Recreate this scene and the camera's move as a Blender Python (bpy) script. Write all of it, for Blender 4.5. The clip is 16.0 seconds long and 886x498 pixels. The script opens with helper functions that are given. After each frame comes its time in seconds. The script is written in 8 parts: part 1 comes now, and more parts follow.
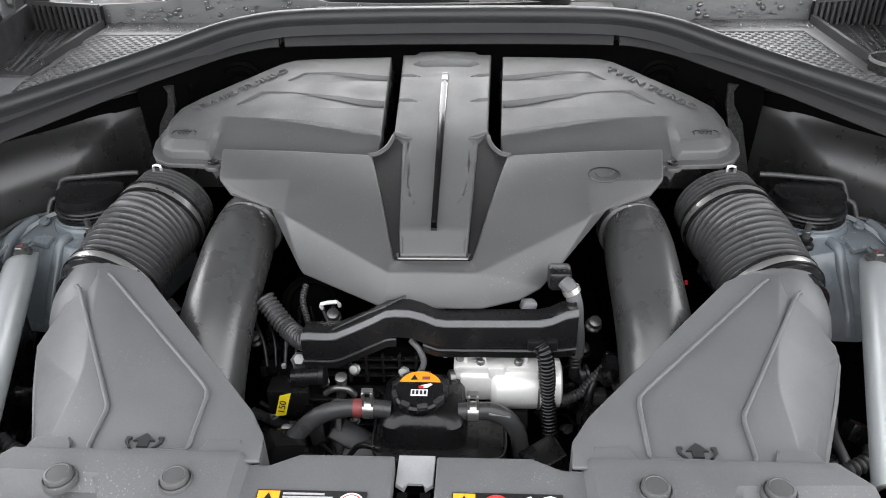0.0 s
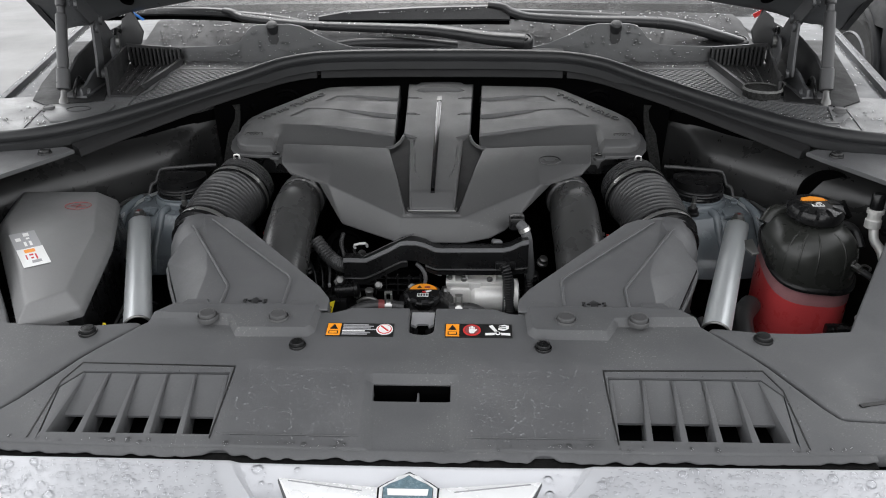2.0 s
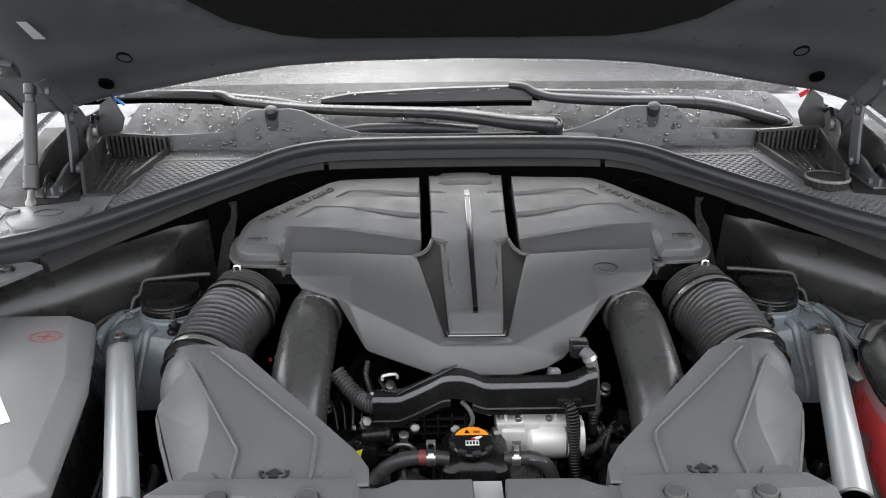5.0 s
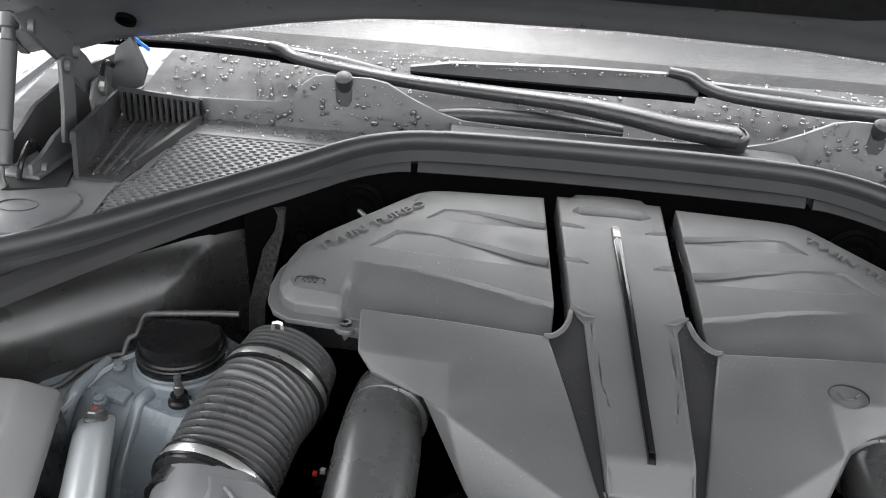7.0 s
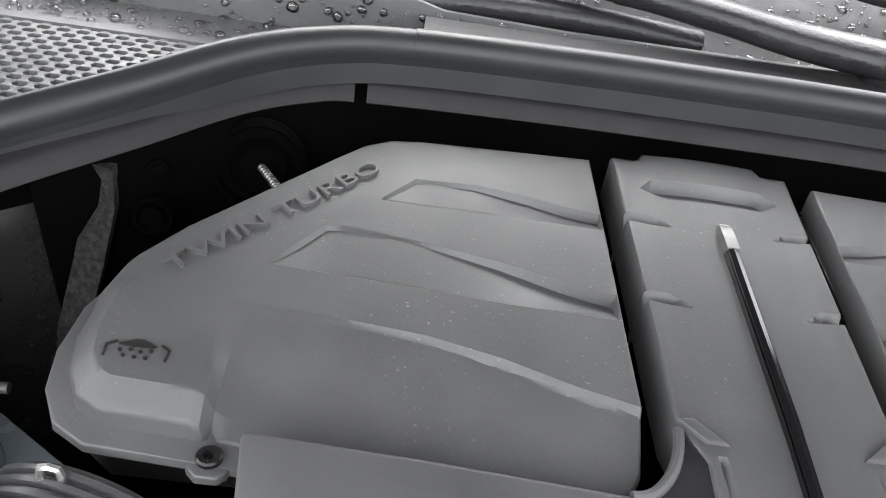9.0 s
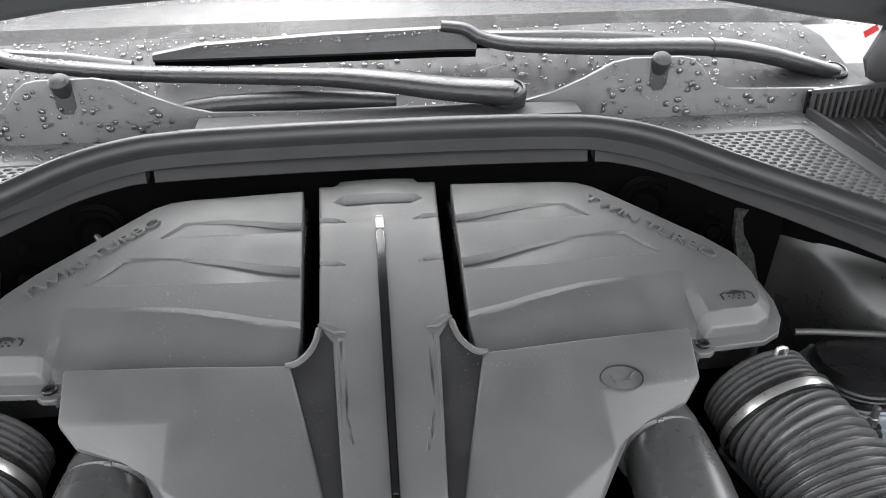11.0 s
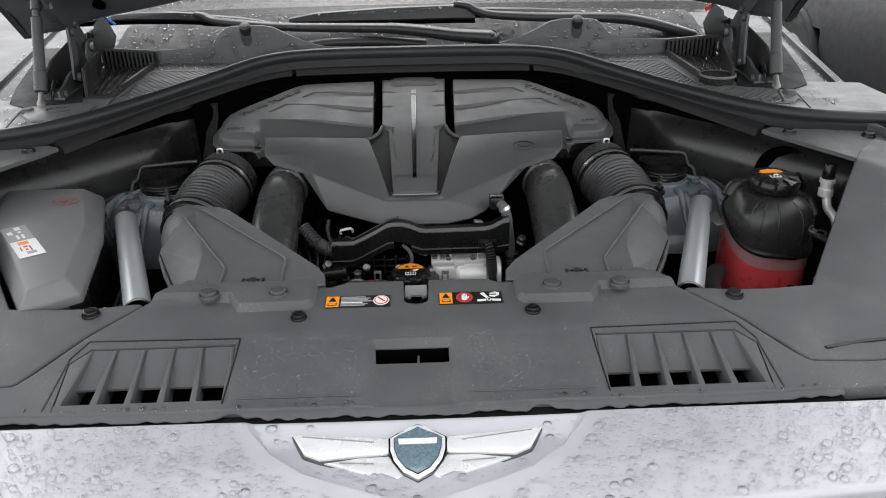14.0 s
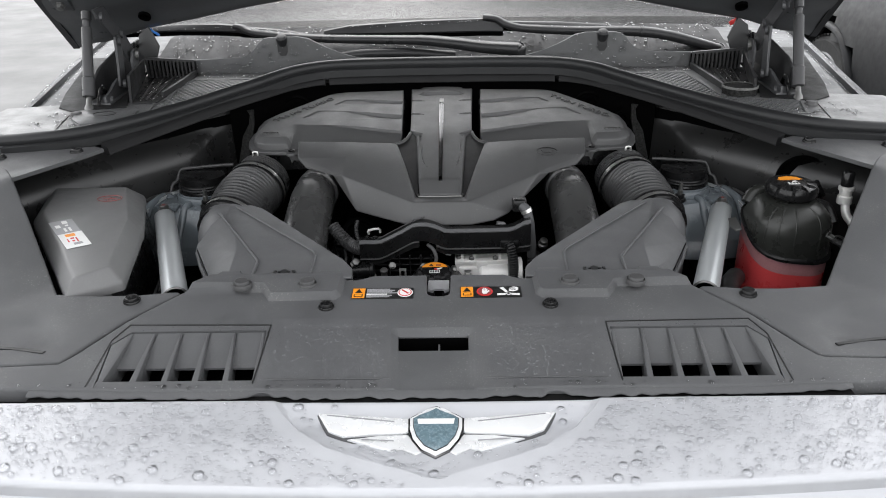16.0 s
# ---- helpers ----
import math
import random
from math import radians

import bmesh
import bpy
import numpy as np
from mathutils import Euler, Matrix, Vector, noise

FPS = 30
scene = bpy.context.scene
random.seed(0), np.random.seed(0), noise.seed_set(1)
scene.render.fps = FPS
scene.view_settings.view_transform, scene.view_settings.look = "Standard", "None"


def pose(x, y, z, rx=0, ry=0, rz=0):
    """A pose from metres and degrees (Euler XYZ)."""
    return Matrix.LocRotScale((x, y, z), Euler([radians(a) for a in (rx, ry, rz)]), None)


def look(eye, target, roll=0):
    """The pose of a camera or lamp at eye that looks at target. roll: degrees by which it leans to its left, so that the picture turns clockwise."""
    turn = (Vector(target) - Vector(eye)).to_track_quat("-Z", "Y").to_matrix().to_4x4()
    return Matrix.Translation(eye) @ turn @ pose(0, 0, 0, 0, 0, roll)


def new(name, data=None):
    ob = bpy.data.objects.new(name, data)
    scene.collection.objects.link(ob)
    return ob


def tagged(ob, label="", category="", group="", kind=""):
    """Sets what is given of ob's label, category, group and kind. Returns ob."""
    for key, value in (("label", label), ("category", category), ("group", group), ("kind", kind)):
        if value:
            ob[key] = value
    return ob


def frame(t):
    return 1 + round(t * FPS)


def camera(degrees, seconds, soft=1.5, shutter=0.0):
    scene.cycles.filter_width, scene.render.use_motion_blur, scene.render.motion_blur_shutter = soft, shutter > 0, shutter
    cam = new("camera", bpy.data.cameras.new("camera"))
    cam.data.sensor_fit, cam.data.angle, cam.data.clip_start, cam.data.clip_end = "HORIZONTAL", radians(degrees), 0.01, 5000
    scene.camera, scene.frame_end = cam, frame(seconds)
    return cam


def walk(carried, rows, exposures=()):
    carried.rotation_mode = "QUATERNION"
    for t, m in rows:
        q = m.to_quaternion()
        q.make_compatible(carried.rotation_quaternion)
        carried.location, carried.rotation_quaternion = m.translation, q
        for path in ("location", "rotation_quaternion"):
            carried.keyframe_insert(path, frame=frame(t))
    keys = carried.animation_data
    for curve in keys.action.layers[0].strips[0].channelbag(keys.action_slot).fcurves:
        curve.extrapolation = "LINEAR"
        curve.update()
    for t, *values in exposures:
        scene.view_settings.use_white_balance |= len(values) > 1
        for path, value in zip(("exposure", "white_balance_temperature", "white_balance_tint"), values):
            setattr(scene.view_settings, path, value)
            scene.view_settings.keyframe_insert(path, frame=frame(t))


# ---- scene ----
cam = camera(60.9, 16.0, soft=1.0)
PATH = [
    (0, (0.048, -0.017, 1.484), (-0.044, 1.692, 0.449), -1.2),
    (0.5, (0.044, -0.048, 1.503), (-0.045, 1.622, 0.406), -1.0),
    (1, (0.006, -0.13, 1.545), (-0.072, 1.584, 0.517), -1.0),
    (1.5, (0.028, -0.276, 1.547), (-0.043, 1.463, 0.561), -0.7),
    (2, (0.057, -0.428, 1.545), (-0.008, 1.355, 0.64), -0.5),
    (2.5, (0.065, -0.458, 1.544), (0.009, 1.361, 0.716), -0.4),
    (3, (0.056, -0.447, 1.551), (0.006, 1.393, 0.767), -0.5),
    (3.5, (0.039, -0.414, 1.545), (-0.012, 1.43, 0.772), -0.6),
    (4, (0.003, -0.333, 1.552), (-0.041, 1.514, 0.787), -0.8),
    (4.2, (-0.013, -0.301, 1.554), (-0.044, 1.548, 0.793), -0.8),
    (6.3, (-0.06, -0.075, 1.532), (-0.037, 1.756, 0.728), -0.4),
    (6.5, (-0.066, -0.031, 1.531), (-0.114, 1.787, 0.697), 0.2),
    (7, (-0.163, 0.196, 1.501), (-0.251, 1.99, 0.622), 4.4),
    (7.5, (-0.22, 0.447, 1.438), (-0.251, 2.188, 0.453), 7.3),
    (8, (-0.204, 0.592, 1.384), (-0.165, 2.258, 0.278), 10.4),
    (8.5, (-0.211, 0.609, 1.378), (-0.13, 2.266, 0.26), 11.2),
    (9, (-0.211, 0.608, 1.383), (-0.1, 2.263, 0.266), 9.5),
    (9.5, (-0.157, 0.587, 1.401), (-0.048, 2.247, 0.29), 5.1),
    (10, (-0.037, 0.54, 1.415), (0.056, 2.202, 0.307), 2.0),
    (10.2, (0.001, 0.495, 1.439), (0.095, 2.172, 0.353), 0.9),
    (12.3, (-0.041, -0.04, 1.527), (0.204, 1.728, 0.625), -0.8),
    (12.5, (-0.064, -0.11, 1.528), (0.184, 1.659, 0.629), -0.7),
    (13, (-0.052, -0.267, 1.53), (0.194, 1.512, 0.65), 0.6),
    (13.5, (0.02, -0.424, 1.512), (0.116, 1.37, 0.633), -0.7),
    (14, (0.013, -0.498, 1.519), (0.062, 1.301, 0.648), -1.0),
    (14.5, (0.013, -0.53, 1.518), (0.016, 1.279, 0.665), -1.2),
    (15, (0.023, -0.541, 1.511), (0.006, 1.274, 0.671), -1.5),
    (15.5, (0.021, -0.548, 1.512), (-0.001, 1.27, 0.679), -1.3),
    (16, (0.022, -0.551, 1.509), (-0.007, 1.271, 0.684), -1.1),
]
EXPOSURE = [(0, 0.8), (1, 0.85), (1.5, 0.5), (2, -0.34), (2.5, -0.34), (3.5, -0.1), (4.2, 0.15), (6.3, 0.6), (7, 0.8), (8, 0.93), (9.2, 1.0), (10.2, 0.9), (12.3, 1.05), (12.7, 0.95), (13, 0.75), (13.5, -0.22), (14, -0.42), (16, -0.3)]
walk(cam, [(t, look(eye, target, roll)) for t, eye, target, roll in PATH], exposures=EXPOSURE)

SKY = 0.74
SUN = 0.25

# ---- light ----
world = bpy.data.worlds.new("overcast_sky")
scene.world = world
world.use_nodes = True
wn = world.node_tree
wn.nodes.clear()
sky = wn.nodes.new("ShaderNodeTexSky")
sky.sky_type = "NISHITA"
sky.sun_disc = False
sky.sun_elevation = radians(57)
sky.sun_rotation = radians(-9)
sky.air_density, sky.dust_density, sky.ozone_density = 1.0, 1.6, 1.0
pale = wn.nodes.new("ShaderNodeHueSaturation")
pale.inputs["Saturation"].default_value = 0.07
back = wn.nodes.new("ShaderNodeBackground")
back.inputs["Strength"].default_value = SKY
wout = wn.nodes.new("ShaderNodeOutputWorld")
wn.links.new(sky.outputs[0], pale.inputs["Color"])
wn.links.new(pale.outputs[0], back.inputs["Color"])
wn.links.new(back.outputs[0], wout.inputs[0])
sun = new("sun", bpy.data.lights.new("sun", "SUN"))
sun.data.energy, sun.data.angle, sun.data.color = SUN, radians(70), (1.0, 0.985, 0.96)
sun.matrix_basis = look((-0.6, 4.7, 7.0), (0, 0.9, 1.1))


# ---- materials ----
def mat(name, color, rough=0.5, metal=0.0, grain=0.0, grain_size=0.0008, blotch=0.12, blotch_size=0.08, rough_var=0.1,
        coat=0.0, spec=0.5, trans=0.0, ior=1.45, speck=0.0, dust=0.0, wave=0.0, wave_size=0.05):
    m = bpy.data.materials.new(name)
    m.use_nodes = True
    nt = m.node_tree
    b = nt.nodes["Principled BSDF"]
    link = nt.links.new
    tc = nt.nodes.new("ShaderNodeTexCoord")

    def noise_tex(size, detail=4.0, rough_n=0.6):
        n = nt.nodes.new("ShaderNodeTexNoise")
        n.inputs["Scale"].default_value = 1.0 / size
        n.inputs["Detail"].default_value = detail
        n.inputs["Roughness"].default_value = rough_n
        link(tc.outputs["Object"], n.inputs["Vector"])
        return n

    def ramp(src, lo, hi, a, c):
        r = nt.nodes.new("ShaderNodeMapRange")
        r.inputs["From Min"].default_value, r.inputs["From Max"].default_value = lo, hi
        r.inputs["To Min"].default_value, r.inputs["To Max"].default_value = a, c
        link(src, r.inputs["Value"])
        return r.outputs[0]

    big = noise_tex(blotch_size)
    small = noise_tex(max(grain_size, 0.0005) * 2.5, 2.0)
    f1 = ramp(big.outputs[0], 0.3, 0.7, 1 - blotch, 1 + blotch)
    f2 = ramp(small.outputs[0], 0.3, 0.7, 1 - 0.5 * blotch, 1 + 0.5 * blotch)
    mul = nt.nodes.new("ShaderNodeMath")
    mul.operation = "MULTIPLY"
    link(f1, mul.inputs[0])
    link(f2, mul.inputs[1])
    col = nt.nodes.new("ShaderNodeMix")
    col.data_type, col.blend_type = "RGBA", "MULTIPLY"
    col.inputs["Factor"].default_value = 1.0
    col.inputs["A"].default_value = (*color, 1)
    link(mul.outputs[0], col.inputs["B"])
    out_col = col.outputs["Result"]
    if speck or dust:
        sp = noise_tex(0.0022, 1.0, 0.4)
        patch = noise_tex(0.11, 3.0, 0.6)
        gate = ramp(patch.outputs[0], 0.48, 0.75, 0.0, 1.0)
        dots = ramp(sp.outputs[0], 0.70 - 0.05 * speck, 0.78 - 0.05 * speck, 0.0, 0.5)
        gd = nt.nodes.new("ShaderNodeMath")
        gd.operation = "MULTIPLY"
        link(gate, gd.inputs[0])
        link(dots, gd.inputs[1])
        haze = nt.nodes.new("ShaderNodeMath")
        haze.operation = "MULTIPLY_ADD"
        link(gate, haze.inputs[0])
        haze.inputs[1].default_value = 0.25 * dust
        link(gd.outputs[0], haze.inputs[2])
        grime = nt.nodes.new("ShaderNodeMix")
        grime.data_type = "RGBA"
        link(haze.outputs[0], grime.inputs["Factor"])
        link(out_col, grime.inputs["A"])
        grime.inputs["B"].default_value = (0.28, 0.28, 0.27, 1)
        out_col = grime.outputs["Result"]
    link(out_col, b.inputs["Base Color"])
    rv = noise_tex(blotch_size * 0.5, 5.0)
    link(ramp(rv.outputs[0], 0.3, 0.7, max(rough - rough_var, 0.02), min(rough + rough_var, 1.0)), b.inputs["Roughness"])
    b.inputs["Metallic"].default_value = metal
    b.inputs["Specular IOR Level"].default_value = spec
    b.inputs["IOR"].default_value = ior
    b.inputs["Coat Weight"].default_value = coat
    b.inputs["Coat Roughness"].default_value = 0.04
    b.inputs["Transmission Weight"].default_value = trans
    last = None
    if grain:
        g = noise_tex(grain_size, 1.0, 0.5)
        bp = nt.nodes.new("ShaderNodeBump")
        bp.inputs["Strength"].default_value = grain
        bp.inputs["Distance"].default_value = grain_size * 0.6
        link(g.outputs[0], bp.inputs["Height"])
        last = bp
    if wave:
        g = noise_tex(wave_size, 2.0, 0.5)
        bw = nt.nodes.new("ShaderNodeBump")
        bw.inputs["Strength"].default_value = wave
        bw.inputs["Distance"].default_value = wave_size * 0.05
        link(g.outputs[0], bw.inputs["Height"])
        if last:
            link(last.outputs[0], bw.inputs["Normal"])
        last = bw
    if last:
        link(last.outputs[0], b.inputs["Normal"])
    return m


COVER = mat("grained_charcoal_plastic", (0.059, 0.059, 0.060), 0.46, grain=0.18, grain_size=0.0009, blotch=0.08, speck=0.2, spec=0.6)
TRIMP = mat("grained_grey_plastic", (0.083, 0.084, 0.087), 0.54, grain=0.3, grain_size=0.001, blotch=0.08, speck=1.2, dust=0.35, spec=0.4)
DUCTP = mat("matt_grey_plastic", (0.092, 0.093, 0.096), 0.46, grain=0.25, grain_size=0.001, blotch=0.06, speck=0.3)
BATP = mat("smooth_grey_plastic", (0.165, 0.165, 0.166), 0.42, grain=0.15, grain_size=0.001, blotch=0.06, spec=0.5)
BLACKP = mat("black_plastic", (0.008, 0.008, 0.0084), 0.28, grain=0.15, blotch=0.15, spec=0.42)
DARKP = mat("dark_moulded_plastic", (0.024, 0.024, 0.025), 0.40, grain=0.2, blotch=0.15, dust=0.15)
GLOSSP = mat("piano_black_plastic", (0.007, 0.007, 0.0075), 0.14, blotch=0.05, rough_var=0.05, coat=0.1, spec=0.3)
INSERT = mat("smooth_black_insert", (0.012, 0.012, 0.0125), 0.45, grain=0.1, blotch=0.1, speck=0.8)
RUBBER = mat("black_rubber", (0.050, 0.050, 0.051), 0.32, blotch=0.12, grain=0.1, spec=0.5)
SEALR = mat("weatherstrip_rubber", (0.018, 0.0185, 0.0195), 0.40, blotch=0.1, grain=0.08, rough_var=0.08, spec=0.38)
FELT = mat("black_felt", (0.008, 0.008, 0.008), 0.95, blotch=0.3, blotch_size=0.01, grain=0.6, grain_size=0.002, spec=0.1)
PLUGF = mat("pale_felt", (0.16, 0.16, 0.155), 0.95, blotch=0.3, blotch_size=0.004, grain=0.6, grain_size=0.002, spec=0.1)
STRIP = mat("grey_speckled_felt", (0.026, 0.026, 0.0255), 0.95, blotch=0.5, blotch_size=0.004, grain=0.8, grain_size=0.002, spec=0.1)
WETBLACK = mat("wet_black_enamel", (0.016, 0.016, 0.017), 0.36, blotch=0.15, grain=0.25, grain_size=0.004, rough_var=0.12, coat=0.08, spec=0.38)
HINGE = mat("grey_hinge_paint", (0.062, 0.063, 0.066), 0.42, blotch=0.15, grain=0.1, coat=0.1)
EDGEP = mat("dull_black_trim", (0.013, 0.013, 0.0135), 0.60, blotch=0.12, grain=0.2, spec=0.25)
COWLP = mat("wet_cowl_plastic", (0.098, 0.099, 0.101), 0.44, grain=0.3, grain_size=0.001, blotch=0.10, speck=1.0, dust=0.25, spec=0.5)
SPRINGP = mat("grey_cylinder_paint", (0.050, 0.050, 0.052), 0.36, blotch=0.06)
SMOKED = mat("smoked_chrome", (0.13, 0.13, 0.132), 0.18, metal=1.0, blotch=0.02, rough_var=0.03)
# Deep shade is put into this colour: blacker than any real plastic.
WELL = mat("shaded_black", (0.0014, 0.0014, 0.0015), 0.8, blotch=0.25, grain=0.2, spec=0.02)
LINER = mat("satin_black_shroud", (0.018, 0.018, 0.018), 0.31, blotch=0.15, wave=0.2, spec=0.6)
PIPE = mat("satin_blow_moulded_plastic", (0.042, 0.042, 0.042), 0.28, blotch=0.08, grain=0.08, rough_var=0.04, spec=0.9)
TOWER = mat("blue_grey_paint", (0.145, 0.165, 0.180), 0.22, blotch=0.1, wave=0.15, coat=0.2)
BRACE = mat("silver_tube_paint", (0.46, 0.48, 0.49), 0.34, metal=0.4, blotch=0.03, rough_var=0.02)
STEEL = mat("zinc_plated_steel", (0.20, 0.20, 0.195), 0.36, metal=0.8, blotch=0.06, blotch_size=0.02, rough_var=0.04)
CLAMP = mat("satin_clamp_steel", (0.60, 0.595, 0.58), 0.30, metal=0.9, blotch=0.05, blotch_size=0.02, rough_var=0.04)
ALU = mat("cast_aluminium", (0.80, 0.79, 0.77), 0.42, metal=0.35, blotch=0.04, blotch_size=0.02, grain=0.25, grain_size=0.001)
SATIN = mat("satin_silver_plating", (0.86, 0.865, 0.87), 0.26, metal=0.25, blotch=0.03, rough_var=0.05)
CHROME = mat("chrome", (0.9, 0.9, 0.91), 0.06, metal=1.0, blotch=0.02, rough_var=0.03)
WETP = mat("wet_dark_plastic", (0.026, 0.026, 0.027), 0.62, grain=0.2, grain_size=0.002, blotch=0.15, rough_var=0.12, wave=0.2, wave_size=0.02, spec=0.3)
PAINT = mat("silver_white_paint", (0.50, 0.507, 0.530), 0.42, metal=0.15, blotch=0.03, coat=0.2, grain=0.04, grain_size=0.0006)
HOODP = mat("grey_underhood_paint", (0.055, 0.057, 0.060), 0.36, blotch=0.08, wave=0.1, coat=0.1)
# Darker copy of the silver-white paint, with the hood's shade in its colour.
FENDER = mat("shaded_body_paint", (0.092, 0.094, 0.098), 0.48, metal=0.0, blotch=0.05, spec=0.15, speck=0.6)
GLASS = mat("wet_windscreen_glass", (0.022, 0.023, 0.025), 0.14, blotch=0.06, spec=0.75, wave=0.04)
FROST = mat("fritted_glass_edge", (0.01, 0.01, 0.01), 0.12, blotch=0.1)


def clear_water(ior):
    """Thin clear beads: see-through, with a gloss that grows towards the rim."""
    m = bpy.data.materials.new("rain_water")
    m.use_nodes = True
    nt = m.node_tree
    see = nt.nodes.new("ShaderNodeBsdfTransparent")
    see.inputs["Color"].default_value = (0.985, 0.987, 0.99, 1)
    gloss = nt.nodes.new("ShaderNodeBsdfGlossy")
    gloss.inputs["Roughness"].default_value = 0.03
    fres = nt.nodes.new("ShaderNodeFresnel")
    fres.inputs["IOR"].default_value = ior
    mix = nt.nodes.new("ShaderNodeMixShader")
    nt.links.new(fres.outputs[0], mix.inputs[0])
    nt.links.new(see.outputs[0], mix.inputs[1])
    nt.links.new(gloss.outputs[0], mix.inputs[2])
    nt.nodes.remove(nt.nodes["Principled BSDF"])
    nt.links.new(mix.outputs[0], nt.nodes["Material Output"].inputs["Surface"])
    return m


def fine_mist():
    """Fine rain specks: mostly clear, with a pale diffuse colour in place of their glints."""
    m = bpy.data.materials.new("fine_rain_glints")
    m.use_nodes = True
    nt = m.node_tree
    see = nt.nodes.new("ShaderNodeBsdfTransparent")
    dull = nt.nodes.new("ShaderNodeBsdfDiffuse")
    dull.inputs["Color"].default_value = (0.42, 0.43, 0.44, 1)
    mix = nt.nodes.new("ShaderNodeMixShader")
    mix.inputs[0].default_value = 0.26
    nt.links.new(see.outputs[0], mix.inputs[1])
    nt.links.new(dull.outputs[0], mix.inputs[2])
    nt.nodes.remove(nt.nodes["Principled BSDF"])
    nt.links.new(mix.outputs[0], nt.nodes["Material Output"].inputs["Surface"])
    return m


WATER = clear_water(1.40)
MIST = fine_mist()
SPRAY = clear_water(1.75)
COOLANT = mat("red_coolant_in_plastic", (0.72, 0.075, 0.08), 0.3, blotch=0.06, blotch_size=0.05, rough_var=0.06, coat=0.15)
MILKY = mat("milky_pink_plastic", (0.40, 0.19, 0.20), 0.35, blotch=0.12, blotch_size=0.03)
TANKTOP = mat("black_tank_plastic", (0.022, 0.023, 0.021), 0.3, blotch=0.1, wave=0.25, wave_size=0.03)
WHITE = mat("white_print", (0.75, 0.75, 0.74), 0.5, blotch=0.05)
GREYP = mat("grey_print", (0.3, 0.3, 0.31), 0.5, blotch=0.08)
ORANGE = mat("orange_print", (0.85, 0.3, 0.02), 0.45, blotch=0.05)
YELLOW = mat("yellow_print", (0.8, 0.62, 0.02), 0.5, blotch=0.06)
REDP = mat("red_print", (0.55, 0.03, 0.03), 0.5, blotch=0.06)
FADED = mat("faded_red_print", (0.24, 0.055, 0.055), 0.5, blotch=0.15)
BLACKPRINT = mat("black_print", (0.012, 0.012, 0.012), 0.4, blotch=0.05)
BLUE = mat("blue_tape", (0.02, 0.16, 0.55), 0.4, blotch=0.08)
ENAMEL = mat("blue_grey_enamel", (0.13, 0.19, 0.22), 0.25, blotch=0.2, blotch_size=0.006, coat=0.6)
GROUND = mat("wet_concrete", (0.060, 0.060, 0.0595), 0.55, blotch=0.08, blotch_size=1.5, grain=0.06, grain_size=0.01, rough_var=0.08)
CARDARK = mat("dark_grey_car_paint", (0.017, 0.0175, 0.019), 0.5, blotch=0.06, spec=0.25)
TYRE = mat("tyre_rubber", (0.02, 0.02, 0.02), 0.7, blotch=0.15, grain=0.3)
RIM = mat("dark_alloy", (0.12, 0.12, 0.125), 0.35, metal=0.6, blotch=0.1)
INTERIOR = mat("dark_cabin", (0.02, 0.02, 0.02), 0.7, blotch=0.1)


# ---- mesh tools ----
def world_of(ob):
    return ob.matrix_basis if ob.parent is None else Matrix.Identity(4)


def part(name, bm, material, parent=None, label="", smooth=35):
    """Links a bmesh as one mesh object, in world coordinates, under a thing or a part."""
    bmesh.ops.recalc_face_normals(bm, faces=bm.faces)
    me = bpy.data.meshes.new(name)
    bm.to_mesh(me)
    bm.free()
    me.materials.append(material)
    if smooth:
        me.polygons.foreach_set("use_smooth", [True] * len(me.polygons))
        me.set_sharp_from_angle(angle=radians(smooth))
    ob = new(name, me)
    if parent is not None:
        ob.parent = parent
        ob.matrix_parent_inverse = world_of(parent).inverted()
    if label:
        ob["label"] = label
    return ob


def thing(name, at, label, category, group="", kind=""):
    e = new(name)
    e.empty_display_size = 0.02
    e.matrix_basis = Matrix.Translation(at)
    return tagged(e, label, category, group, kind)


def V(*a):
    return Vector(a)


def box(lo, hi, bevel=0.0, bm=None, turn=None, segs=2):
    bm = bm or bmesh.new()
    c = [(a + b) / 2 for a, b in zip(lo, hi)]
    s = [abs(b - a) for a, b in zip(lo, hi)]
    r = bmesh.ops.create_cube(bm, size=1.0, matrix=Matrix.Translation(c) @ (turn or Matrix.Identity(4)) @ Matrix.Diagonal((*s, 1)))
    if bevel:
        es = list({e for v in r["verts"] for e in v.link_edges})
        bmesh.ops.bevel(bm, geom=es, offset=bevel, segments=segs, profile=0.5, affect="EDGES", clamp_overlap=True)
    return bm


def prism(top, depth, bevel=0.0, bm=None, down=(0, 0, -1), segs=2, only_top=True):
    """A plate: the polygon top (3D points), carried along down by depth."""
    bm = bm or bmesh.new()
    d = Vector(down) * depth
    a = [bm.verts.new(p) for p in top]
    b = [bm.verts.new(Vector(p) + d) for p in top]
    n = len(a)
    f = bm.faces.new(a)
    bm.faces.new(b[::-1])
    for i in range(n):
        bm.faces.new((a[i], b[i], b[(i + 1) % n], a[(i + 1) % n]))
    if bevel:
        es = list(f.edges) if only_top else list({e for v in a + b for e in v.link_edges})
        bmesh.ops.bevel(bm, geom=es, offset=bevel, segments=segs, profile=0.5, affect="EDGES", clamp_overlap=True)
    return bm


